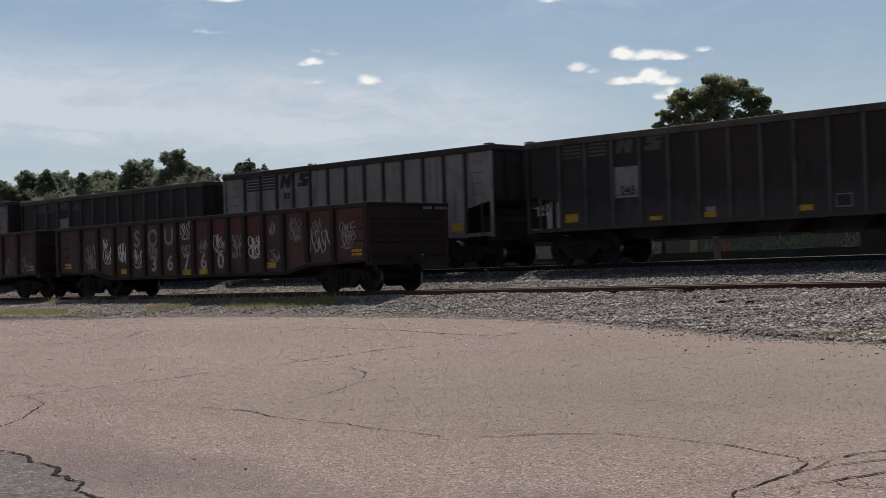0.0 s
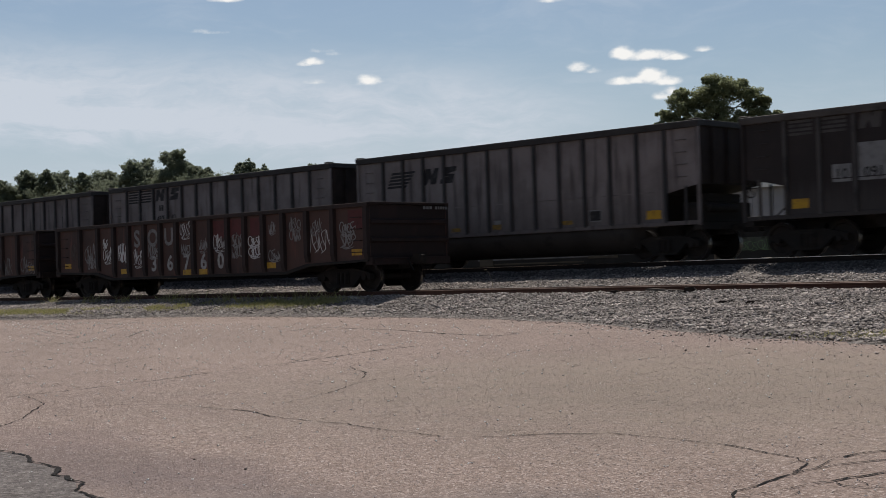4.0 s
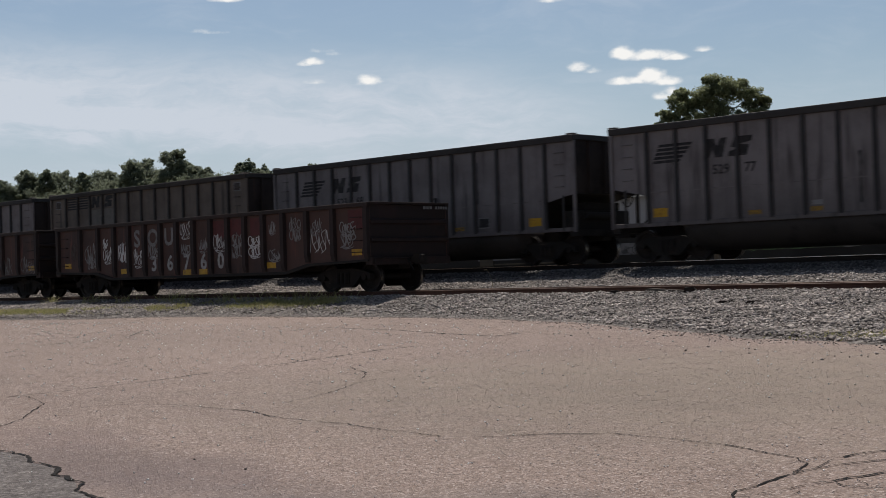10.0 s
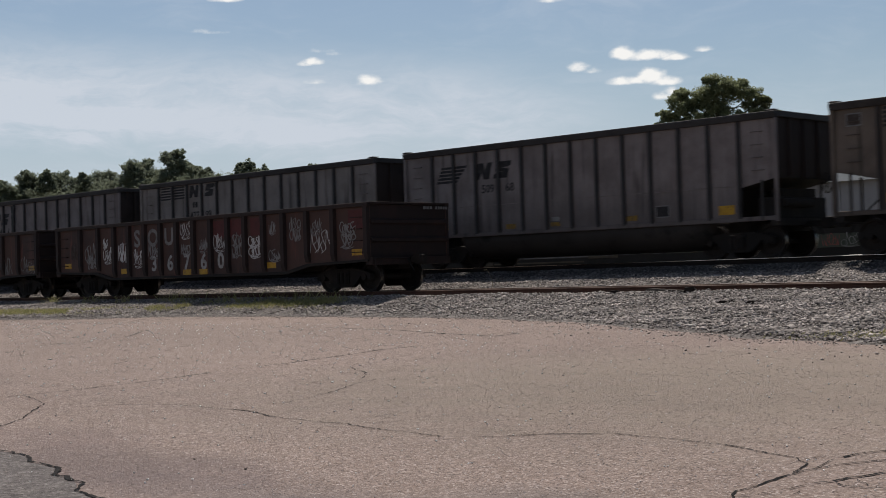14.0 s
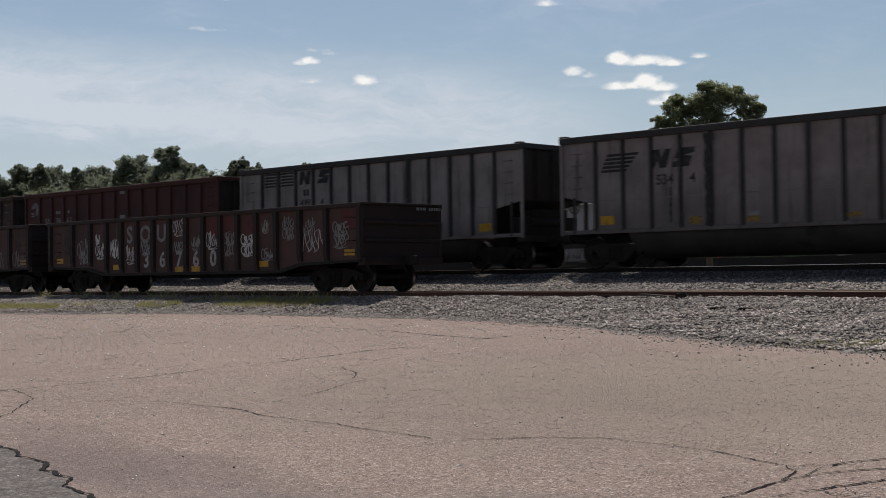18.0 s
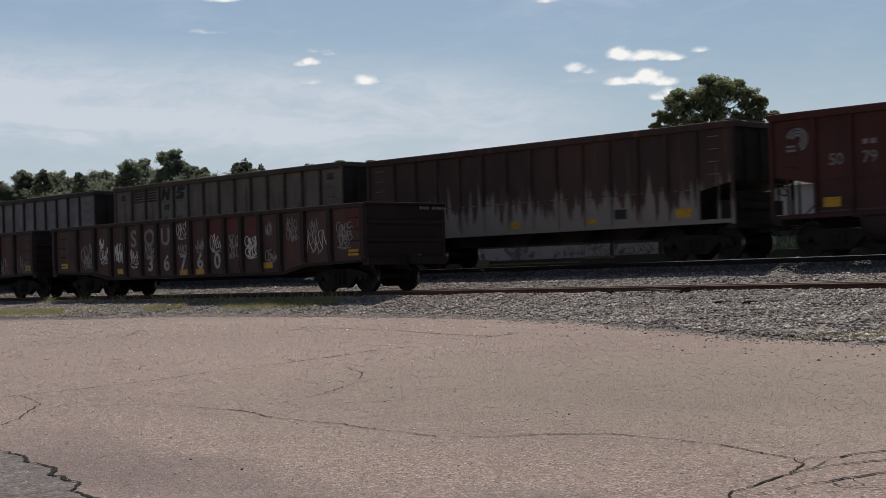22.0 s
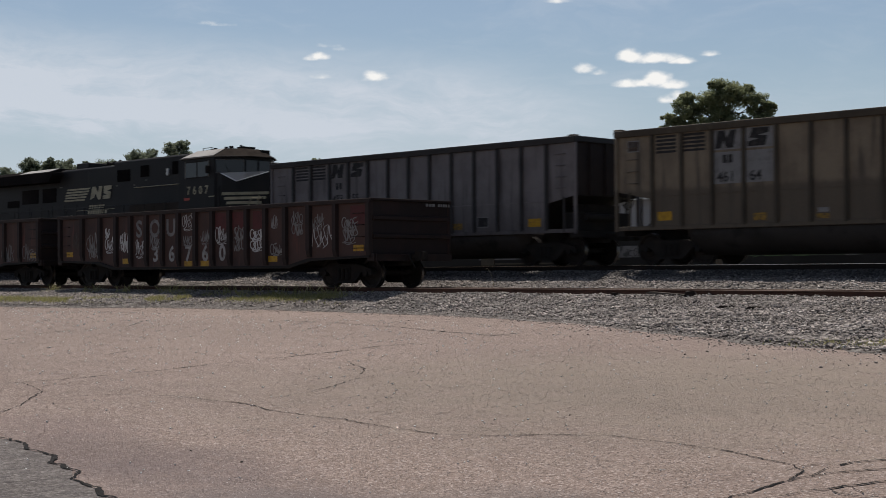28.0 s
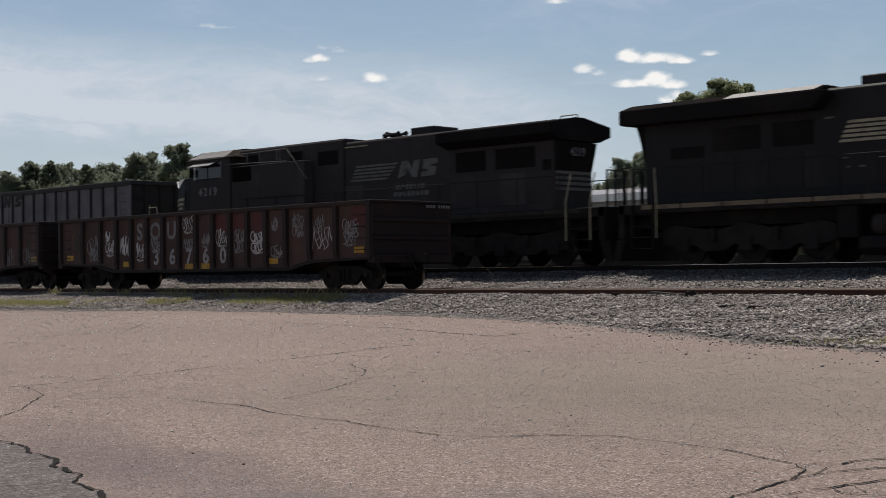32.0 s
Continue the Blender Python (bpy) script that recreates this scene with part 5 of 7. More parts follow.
def locomotive(x, number, label, reverse, chamfer):
    loco = thing("diesel_locomotive", label, "locomotive", pose(x, MAIN_Y, MAIN_Z, 0, 0, 180 if reverse else 0), "diesel locomotives in the train")
    tag = "c" if chamfer else "s"
    mark = "stripe_dirty" if chamfer else "stripe"
    coat = "loco_grimy" if chamfer else "loco"
    long = 1.10 if chamfer else 1.0      # the second one is a longer model

    def add(name, key, build, material, label="", soft=0.0, m=None, parent=None):
        key = "loco_%s_%s" % (tag, key)
        fresh = key not in MADE
        me = mesh_of(key, build, soft)
        if fresh:
            for v in me.vertices:
                v.co.x *= long
        if m is not None:
            m = m.copy()
            m.translation.x *= long
        return part(name, me, M[material], parent or loco, label, m)

    add("deck", "deck", lambda bm: box(bm, -10.75, 10.88, -1.50, 1.50, 1.44, 1.72), "loco_dull", "walkway deck and frame", 0.02)
    for e in (-1, 1):
        add("pilot", "pilot_%d" % e, lambda bm: (box(bm, e * 10.66 - 0.1 + (e > 0) * 0.3, e * 10.66 + 0.1 + (e > 0) * 0.3, -1.5, 1.5, 0.75, 1.716), slab(bm, ((e * 10.55 + (e > 0) * 0.3, 0.75), (e * 10.85 + (e > 0) * 0.3, 0.72), (e * 11.0 + (e > 0) * 0.3, 0.14), (e * 10.75 + (e > 0) * 0.3, 0.12)), -1.45, 1.45)), "loco_dull", "end sheet with snow plough")
    # solid block in flat black, painting the shade behind the air reservoirs
    add("tank_core", "tcore", lambda bm: box(bm, -3.3, 3.6, -0.98, 0.98, 0.618, 1.438), "void", "black block for the shade above the fuel tank")
    add("fuel_tank", "tank", lambda bm: beam(bm, ((-1.02, 0.66), (-1.36, 0.64), (-1.44, 0.54), (-1.44, 0.34), (-1.16, 0.16), (1.16, 0.16), (1.44, 0.34), (1.44, 0.54), (1.36, 0.64), (1.02, 0.66)), -3.3, 3.6), "loco_dull", "long low fuel tank under the deck", 0.02)
    for k, (x0, x1, yy, z0) in enumerate(((-10.5, -3.32, 0.9, 1.05), (3.62, 10.4, 0.9, 1.05))):
        add("underframe", "uframe_%d" % k, lambda bm: box(bm, x0, x1, -yy, yy, z0, 1.438), "loco_dull", "black underframe")
    for k, (x0, x1) in enumerate(((-3.9, -3.34), (3.64, 4.05))):
        for s in (-1, 1):
            add("equipment_box", "ebox_%d_%d" % (k, s), lambda bm: box(bm, x0, x1, s * 1.16 - 0.24, s * 1.16 + 0.24, 0.62, 1.436), "loco_dull", "", 0.02)
    for s in (-1, 1):
        for x0, x1 in ((-2.95, -1.22), (-0.70, 1.18)):
            tank = add("air_reservoir", "air_%d_%.1f" % (s, x0), lambda bm: (tube(bm, (x0 + 0.06, s * 1.23, 0.94), (x1 - 0.06, s * 1.23, 0.94), 0.255, 18), tube(bm, (x0, s * 1.23, 0.94), (x0 + 0.06, s * 1.23, 0.94), 0.19, 18, 0.255), tube(bm, (x1 - 0.06, s * 1.23, 0.94), (x1, s * 1.23, 0.94), 0.255, 18, 0.19)), "loco_dusty", "dusty grey air reservoir")
            for q in (0.22, 0.78):
                xx = x0 + (x1 - x0) * q
                add("strap", "astrap_%d_%.2f" % (s, xx), lambda bm: tube(bm, (xx - 0.025, s * 1.23, 0.94), (xx + 0.025, s * 1.23, 0.94), 0.262, 18), "loco_dull", "", 0, None, tank)
        add("tank_end", "tend_%d" % s, lambda bm: slab(bm, ((1.30, 1.33), (1.30, 0.66), (1.72, 0.20), (2.75, 0.20), (3.16, 0.62), (3.16, 1.33)), min(s * 0.985, s * 1.455), max(s * 0.985, s * 1.455)), "loco_dusty", "dusty fuel tank end with cut lower corners", 0.05)
        add("drain_pipe", "drain_%d" % s, lambda bm: (tube(bm, (3.44, s * 1.40, 1.43), (3.44, s * 1.40, 0.55), 0.035, 8), tube(bm, (3.44, s * 1.40, 0.55), (3.56, s * 1.30, 0.30), 0.035, 8)), "loco_brown", "rusty drain pipe")
        if not chamfer:
            add("battery_cabinet", "bcab_%d" % s, lambda bm: box(bm, 1.80, 5.69, min(s * 1.003, s * 1.28), max(s * 1.003, s * 1.28), 1.722, 2.72), "loco_brown", "low brown-dusted cabinet beside the hood", 0.03)
            for q in range(4):
                x0 = 1.86 + 0.955 * q
                add("cabinet_door", "bdoor_%d_%d" % (s, q), lambda bm: box(bm, x0, x0 + 0.90, s * 1.286 - 0.008, s * 1.286 + 0.008, 1.80, 2.62), "loco_brown")
    # long hood
    add("engine_hood", "hood", lambda bm: (beam(bm, ((-0.92, 1.72), (0.92, 1.72), (0.92, 4.45), (0.85, 4.52), (-0.85, 4.52), (-0.92, 4.45)), -8.6 if chamfer else -10.2, 0.2), beam(bm, ((-1.0, 1.72), (1.0, 1.72), (1.0, 4.59), (0.93, 4.66), (-0.93, 4.66), (-1.0, 4.59)), 0.2, 5.7)), coat, "black engine hood", 0.015)

    def wings(bm):
        if chamfer:
            beam(bm, ((-1.50, 4.06), (-1.50, 4.38), (-0.2, 4.60), (0.2, 4.60), (1.50, 4.38), (1.50, 4.06), (0.95, 3.87), (-0.95, 3.87)), -8.9, -4.45)
        else:
            slab(bm, ((-4.2, 4.30), (-4.5, 3.97), (-10.62, 4.0), (-10.70, 4.04), (-10.70, 4.43), (-4.2, 4.43)), -1.50, 1.50)
            beam(bm, ((-1.5, 4.43), (1.5, 4.43), (0.9, 4.62), (-0.9, 4.62)), -10.68, -4.4)
    # the end wall leans out under the overhang
    add("hood_flare", "flare", lambda bm: slab(bm, ((-8.6, 2.9), (-8.6, 3.845), (-8.82, 3.845), (-8.72, 3.4)) if chamfer else ((-10.2, 2.8), (-10.2, 3.995), (-10.52, 3.995), (-10.36, 3.5)), -0.9, 0.9), "wing", "end wall flaring out to the roof")
    add("radiator_wing", "wing", wings, "wing", "flared radiator housing over the rear hood", 0.015)
    if not chamfer:
        for s in (-1, 1):
            # sunlight on the radiator slope is put in as a pale panel
            add("radiator_panel", "rpanel_%d" % s, lambda bm: loft(bm, [[(-7.2, s * 1.47, 4.452), (-4.45, s * 1.47, 4.452), (-4.45, s * 0.95, 4.625), (-7.2, s * 0.95, 4.625)], [(-7.2, s * 1.47, 4.46), (-4.45, s * 1.47, 4.46), (-4.45, s * 0.95, 4.633), (-7.2, s * 0.95, 4.633)]]), "loco_lit_pale", "sloping grille panel, sunlight painted on in a pale colour")
    else:
        add("lift_eye", "eye", lambda bm: (tube(bm, (-8.7, -0.1, 4.59), (-8.7, -0.1, 4.72), 0.02, 6), tube(bm, (-8.1, -0.1, 4.59), (-8.1, -0.1, 4.72), 0.02, 6), tube(bm, (-8.7, -0.1, 4.72), (-8.1, -0.1, 4.72), 0.02, 6)), "stripe")
        for s in (-1, 1):
            add("hood_edge", "hedge_%d" % s, lambda bm: box(bm, -0.9, 1.0, s * 0.93 - 0.02, s * 0.93 + 0.02, 4.30, 4.345), "stripe", "bright line along the hood edge")
    add("exhaust_box", "fan", lambda bm: box(bm, -3.6, -2.55, -0.6, 0.6, 4.50, 4.80), "loco", "", 0.03)

    def horn(bm):
        box(bm, -1.5, -1.1, -0.12, 0.12, 4.50, 4.56)
        tube(bm, (-1.3, 0, 4.55), (-1.3, 0, 4.68), 0.04, 8)
        for y, d, z in ((-0.25, 1, 4.70), (0.0, 1, 4.76), (0.25, -1, 4.70), (-0.12, -1, 4.73), (0.12, 1, 4.69)):
            tube(bm, (-1.3, y, z), (-1.3 + d * 0.22, y, z), 0.035, 8)
            tube(bm, (-1.3 + d * 0.22, y, z), (-1.3 + d * 0.40, y, z + 0.01), 0.04, 10, 0.095)
        tube(bm, (-1.3, -0.32, 4.69), (-1.3, 0.32, 4.69), 0.045, 8)
    add("air_horn", "horn", horn, "under", "black air horn cluster on the hood")
    # cab
    plan = ((5.70, -1.48), (8.10, -1.48), (8.95, -0.62), (8.95, 0.62), (8.10, 1.48), (5.70, 1.48))
    rear = 5.30 if chamfer else 5.88
    brim = ((rear, -1.54), (8.16, -1.54), (9.12, -0.64), (9.12, 0.64), (8.16, 1.54), (rear, 1.54))
    crown = ((6.14, -0.86), (8.02, -0.86), (8.50, -0.40), (8.50, 0.40), (8.02, 0.86), (6.14, 0.86))
    add("cab", "cab", lambda bm: loft(bm, [[(x, y, z) for x, y in plan] for z in (1.72, 4.343)]), coat, "wide-nosed crew cab")
    add("cab_roof", "cabroof", lambda bm: loft(bm, [[(x, y, 4.345) for x, y in brim], [(x, y, 4.38) for x, y in brim], [(x, y, 4.72) for x, y in crown]]), "roof_soot", "dusty faceted cab roof", 0.01)
    for s in (-1, 1):
        # the roof side facing the viewer is coloured pale for the sun on it
        add("cab_roof_panel", "croof_%d" % s, lambda bm: loft(bm, [[(5.92, s * 1.50, 4.405 + d), (8.10, s * 1.50, 4.405 + d), (8.0, s * 0.90, 4.707 + d), (6.16, s * 0.90, 4.707 + d)] for d in (0.0, 0.012)]), "loco_lit_pale" if not chamfer else "panel", "sloping cab roof side, sunlight painted on in a pale colour")
        for x0, x1 in ((6.22, 6.95), (7.02, 7.72)):
            w = add("side_window", "swin_%d_%.1f" % (s, x0), lambda bm: box(bm, x0, x1, s * 1.492 - 0.006, s * 1.492 + 0.006, 3.62, 4.20), "glass", "dark cab side window")
            for zf in (3.58, 4.20):
                add("window_frame", "swf_%d_%.1f_%.1f" % (s, x0, zf), lambda bm: box(bm, x0 - 0.04, x1 + 0.04, s * 1.495 - 0.006, s * 1.495 + 0.006, zf, zf + 0.04), "loco_dull", "", 0, None, w)
        add("windshield", "wsh_%d" % s, lambda bm: loft(bm, [[(8.16 + d, s * (1.43 + d), 3.76), (8.90 + d, s * (0.68 + d), 3.76), (8.90 + d, s * (0.68 + d), 4.22), (8.16 + d, s * (1.43 + d), 4.22)] for d in (0.0, 0.006)]), "glass", "angled windshield pane")
        add("front_window", "fwin_%d" % s, lambda bm: box(bm, 8.952, 8.958, min(s * 0.05, s * 0.58), max(s * 0.05, s * 0.58), 3.76, 4.22), "glass", "front windshield pane")
        for j, ch in enumerate(number):
            lettering("road_number", ch, 0.45, M["panel" if chamfer else "stripe"], loco, pose(7.0 * long - s * (0.32 if chamfer else 0.40) * (j - 1.5), s * 1.487, 2.95, 90, 0, 0 if s < 0 else 180), "pale numeral under the cab window", 0.010)
        plate_x = 6.1
        if not chamfer:
            add("cab_plate", "cplate_%d" % s, lambda bm: box(bm, plate_x, plate_x + 0.36, s * 1.485 - 0.004, s * 1.485 + 0.004, 2.72, 2.82), "red", "small red plate")
    for s in (-1, 1):
        add("roof_rim", "rrim_%d" % s, lambda bm: (tube(bm, (5.90, s * 1.545, 4.365), (8.16, s * 1.545, 4.365), 0.02, 6), tube(bm, (8.16, s * 1.545, 4.365), (9.12, s * 0.645, 4.365), 0.02, 6), tube(bm, (8.12, s * 1.50, 4.41), (8.02, s * 0.88, 4.72), 0.02, 6)), "roof_dust", "worn edge of the cab roof")
        for xx in (6.19, 6.985, 7.755):
            add("window_post", "wpost_%d_%.2f" % (s, xx), lambda bm: box(bm, xx - 0.03, xx + 0.03, s * 1.497 - 0.008, s * 1.497 + 0.008, 3.58, 4.24), "stripe_dirty" if xx != 6.985 else "loco_dull", "worn window edge")
        add("wiper", "wiper_%d" % s, lambda bm: (tube(bm, (8.55, s * 1.06, 3.76), (8.42, s * 1.22, 4.05), 0.010, 5), tube(bm, (8.66, s * 0.94, 3.74), (8.50, s * 1.12, 3.77), 0.014, 5)), "under", "windshield wiper")
        add("windshield_frame", "wsf_%d" % s, lambda bm: [tube(bm, p, q, 0.018, 5) for p, q in (((8.15, s * 1.445, 3.73), (8.93, s * 0.665, 3.73)), ((8.93, s * 0.665, 3.73), (8.93, s * 0.665, 4.25)), ((8.15, s * 1.445, 4.25), (8.93, s * 0.665, 4.25)))], "stripe_dirty", "pale windshield frame")
        add("cab_step_light", "cstep_%d" % s, lambda bm: box(bm, 8.28, 8.42, s * 1.43 - 0.02, s * 1.43 + 0.02, 1.95, 2.20), "stripe_dirty", "small pale step plate")
        if not chamfer:
            add("cab_bar", "cbar_%d" % s, lambda bm: box(bm, 7.75, 8.10, s * 1.49 - 0.006, s * 1.49 + 0.006, 2.80, 2.84), "stripe", "thin pale line beside the number")
    for s in (-1, 1) if chamfer else ():
        y = s * 1.46
        add("window_awning", "awn_%d" % s, lambda bm: loft(bm, [[(6.50, s * 1.50, 4.22 + d), (7.76, s * 1.50, 4.22 + d), (7.76, s * 1.82, 4.08 + d), (6.50, s * 1.82, 4.08 + d)] for d in (0.0, 0.02)]), "loco_lit_pale", "pale awning over the cab window")
        for z0, z1 in ((4.42, 4.46), (4.10, 4.00)):
            add("pipe_rail", "prail_%d_%.1f" % (s, z0), lambda bm: tube(bm, (6.0, y, z0), (2.6, y, z1), 0.022, 6), "stripe_dirty", "long pale pipe rail beside the hood")
        for xx in (4.72, 4.03, 3.10, 2.95):
            add("pipe_post", "ppost_%d_%.2f" % (s, xx), lambda bm: tube(bm, (xx, y, 4.05), (xx, y, 4.44), 0.02, 6), "stripe_dirty", "upright of the pipe rail")
        add("pipe_brace", "pbrace_%d" % s, lambda bm: tube(bm, (2.6, y, 4.46), (1.55, y, 3.28), 0.022, 6), "stripe_dirty", "slanting brace of the pipe rail")
        add("side_cabinet", "scab_%d" % s, lambda bm: box(bm, 1.7, 5.68, min(s * 1.003, s * 1.43), max(s * 1.003, s * 1.43), 1.722, 3.98), coat, "black equipment cabinet flush with the cab", 0.015)
        # no hole here: a black plate paints the dark of the opening
        add("intake", "intake_%d" % s, lambda bm: box(bm, 4.55, 5.6, s * 1.435 - 0.01, s * 1.435 + 0.01, 3.40, 3.94), "void", "black plate for the dark intake opening")
        add("cab_shutter", "shut_%d" % s, lambda bm: box(bm, 7.74, 7.80, s * 1.49 - 0.02, s * 1.49 + 0.02, 3.60, 4.10), "trim", "white window edge")
    add("roof_rail", "rrail", lambda bm: (tube(bm, (6.3, -0.7, 4.84), (6.9, -0.7, 4.84), 0.014, 5), tube(bm, (6.3, -0.7, 4.70), (6.3, -0.7, 4.84), 0.014, 5), tube(bm, (6.9, -0.7, 4.70), (6.9, -0.7, 4.84), 0.014, 5), box(bm, 7.9, 8.05, -0.62, -0.5, 4.70, 4.83), box(bm, 7.0, 7.1, -0.7, -0.6, 4.70, 4.81)), "loco_dull", "grab rail and small aerials on the cab roof")
    add("roof_gear", "rgear", lambda bm: (box(bm, 6.2, 6.9, -0.5, 0.3, 4.71, 4.80), tube(bm, (7.3, -0.3, 4.71), (7.3, -0.3, 4.86), 0.08, 10), tube(bm, (7.75, -0.4, 4.71), (7.75, -0.4, 4.82), 0.06, 8), box(bm, 8.0, 8.4, -0.3, 0.3, 4.68, 4.81), tube(bm, (8.2, -0.25, 4.78), (8.2, -0.25, 4.88), 0.05, 8), box(bm, 8.45, 8.75, 0.35, 0.75, 4.43, 4.68)), "loco_dull", "antenna boxes on the cab roof")
    # nose with cut corners
    foot = ((8.2, -1.42), (8.52, -1.42), (9.15, -1.18), (10.20, -0.45), (10.20, 0.45), (9.15, 1.18), (8.52, 1.42), (8.2, 1.42))
    top = (3.69, 3.69, 3.36, 3.70, 3.70, 3.36, 3.69, 3.69)

    def nose(bm):
        low = [bm.verts.new((x, y, 1.72)) for x, y in foot]
        high = [bm.verts.new((x, y, z)) for (x, y), z in zip(foot, top)]
        for q in range(8):
            r = (q + 1) % 8
            bm.faces.new((low[q], low[r], high[r], high[q]))
        bm.faces.new(low[::-1])
        for face in ((1, 2, 3), (4, 5, 6), (0, 1, 3, 4, 6, 7)):
            bm.faces.new([high[q] for q in face])
    add("nose", "nose", nose, "loco", "short nose with cut corners")
    for s in (-1, 1):
        # the slope between the cut corners, its sunlight painted pale, with a pale rim
        add("nose_facet", "nfacet_%d" % s, lambda bm: loft(bm, [[(8.50, s * 1.435, 3.700 + d), (9.16, s * 1.195, 3.372 + d), (10.21, s * 0.46, 3.712 + d), (9.2, s * 0.80, 3.712 + d)] for d in (0.0, 0.012)]), "loco_lit_pale", "sloping nose corner, sunlight painted on in a pale colour")
        add("nose_rim", "nrim_%d" % s, lambda bm: (tube(bm, (8.50, s * 1.44, 3.695), (9.16, s * 1.20, 3.365), 0.018, 6), tube(bm, (9.16, s * 1.20, 3.365), (10.21, s * 0.465, 3.705), 0.018, 6)), "trim", "thin white rim of the nose")
        for i in range(5):
            z0 = 2.12 + 0.18 * i
            k = 0.095 * (4 - i)
            a = Vector((8.52 + 0.10 * (4 - i), s * (1.425 - 0.036 * (4 - i))))
            m, e = Vector((9.155, s * 1.185)), Vector((10.205 - 1.05 * k, s * (0.452 + 0.728 * k)))
            out = Vector((0.55, s * 0.83)) * 0.012
            add("nose_stripe", "nstripe_%d_%d" % (i, s), lambda bm: loft(bm, [[(p.x, p.y, z) for p in (a, m, e, e + out, m + out, a + out)] for z in (z0, z0 + 0.108)]), "stripe", "off-white nose stripe")
    add("nose_door", "ndoor", lambda bm: box(bm, 10.20, 10.218, -0.38, 0.38, 1.80, 3.45), "loco_dull", "dull nose door")
    for y in (-0.12, 0.12):
        add("headlight", "headlight_%.2f" % y, lambda bm: tube(bm, (10.1, y, 3.22), (10.29, y, 3.22), 0.09, 12), "stripe", "headlight lens")
    for s in (-1, 1):
        add("front_rail", "frail_%d" % s, lambda bm: (tube(bm, (10.08, s * 1.52, 1.2), (10.10, s * 1.50, 2.05), 0.024, 6), tube(bm, (10.10, s * 1.50, 2.05), (10.34, s * 1.40, 2.66), 0.024, 6), tube(bm, (10.34, s * 1.40, 2.66), (10.95, s * 1.35, 2.66), 0.024, 6)), "stripe", "white bent handrail at the nose")
        add("front_post", "fpost_%d" % s, lambda bm: tube(bm, (10.95, s * 1.35, 2.68), (10.95, s * 1.35, 1.72), 0.026, 6), "loco_dull")
        add("ditch_light", "ditch_%d" % s, lambda bm: (box(bm, 10.7, 10.92, s * 1.05 - 0.14, s * 1.05 + 0.14, 1.72, 2.0), tube(bm, (10.9, s * 1.05, 1.86), (10.95, s * 1.05, 1.86), 0.09, 12)), "loco_dull", "boxed ditch light")
        add("nose_grab", "ngrab_%d" % s, lambda bm: (tube(bm, (8.40, s * 1.46, 1.9), (8.40, s * 1.46, 3.2), 0.016, 6), tube(bm, (8.40, s * 1.40, 3.2), (8.40, s * 1.46, 3.2), 0.016, 6), tube(bm, (8.40, s * 1.40, 1.9), (8.40, s * 1.46, 1.9), 0.016, 6)), "loco_dull")
        add("mirror", "mirror_%d" % s, lambda bm: (box(bm, 7.80, 7.84, s * 1.60 - 0.09, s * 1.60 + 0.09, 3.72, 4.02), tube(bm, (7.82, s * 1.48, 3.86), (7.82, s * 1.60, 3.86), 0.012, 6)), "loco_dull", "small cab mirror")
    # steps and rails
    for s in (-1, 1):
        for e in (-1, 1):
            ex = e * 9.85 + (0.42 if e > 0 else 0)

            for i in range(4):
                add("step", "step_%d_%d_%d" % (s, e, i), lambda bm: box(bm, ex - 0.35, ex + 0.35, s * 1.48 - 0.14, s * 1.48, 0.45 + 0.32 * i, 0.48 + 0.32 * i), "loco_dull")
            for dx in (-0.365, 0.365):
                add("step_side", "stepside_%d_%d_%.2f" % (s, e, dx), lambda bm: box(bm, ex + dx - 0.015, ex + dx + 0.015, s * 1.48 - 0.14, s * 1.48, 0.42, 1.71), "loco_dull")
            for dx in (-0.42, 0.42) if e < 0 else (0.42,):
                add("step_rail", "srail_%d_%d_%.1f" % (s, e, dx), lambda bm: (tube(bm, (ex + dx, s * 1.50, 0.75), (ex + dx, s * 1.50, 1.9), 0.02, 6), tube(bm, (ex + dx, s * 1.50, 1.9), (ex + dx + e * 0.12, s * 1.40, 2.75), 0.02, 6)), "stripe", "white step handrail")
        xs = [-9.2 + 1.55 * i for i in range(10)]
        for xx in xs:
            add("stanchion", "stan_%d" % s, lambda bm: tube(bm, (0, s * 1.46, 1.72), (0, s * 1.46, 2.72), 0.018, 6), "loco", "", 0, pose(xx, 0, 0))
        add("handrail", "hrail_%d" % s, lambda bm: tube(bm, (-9.3, s * 1.46, 2.72), (5.0, s * 1.46, 2.72), 0.018, 6), "loco")
        # sill stripe in lengths
        for i in range(13):
            x0 = -9.93 + 1.362 * i
            add("sill_stripe", "sill_%d" % s, lambda bm: box(bm, 0, 1.30, s * 1.503 - 0.004, s * 1.503 + 0.004, 1.57, 1.69), "buff" if x0 < 1.5 and not chamfer else "loco_brown", "buff reflective sill stripe" if x0 < 1.5 and not chamfer else "grimed-over sill stripe", 0, pose(x0, 0, 0))
        # hood doors and grilles
        for i in range(9):
            x0 = (-8.55 + 0.98 * i) if chamfer else (-9.3 + 1.05 * i)
            add("hood_door", "door_%d" % s, lambda bm: box(bm, 0.03, 1.05, s * 0.925 - 0.012, s * 0.925 + 0.012, 1.95, 2.95), coat, "", 0, pose(x0, 0, 0))
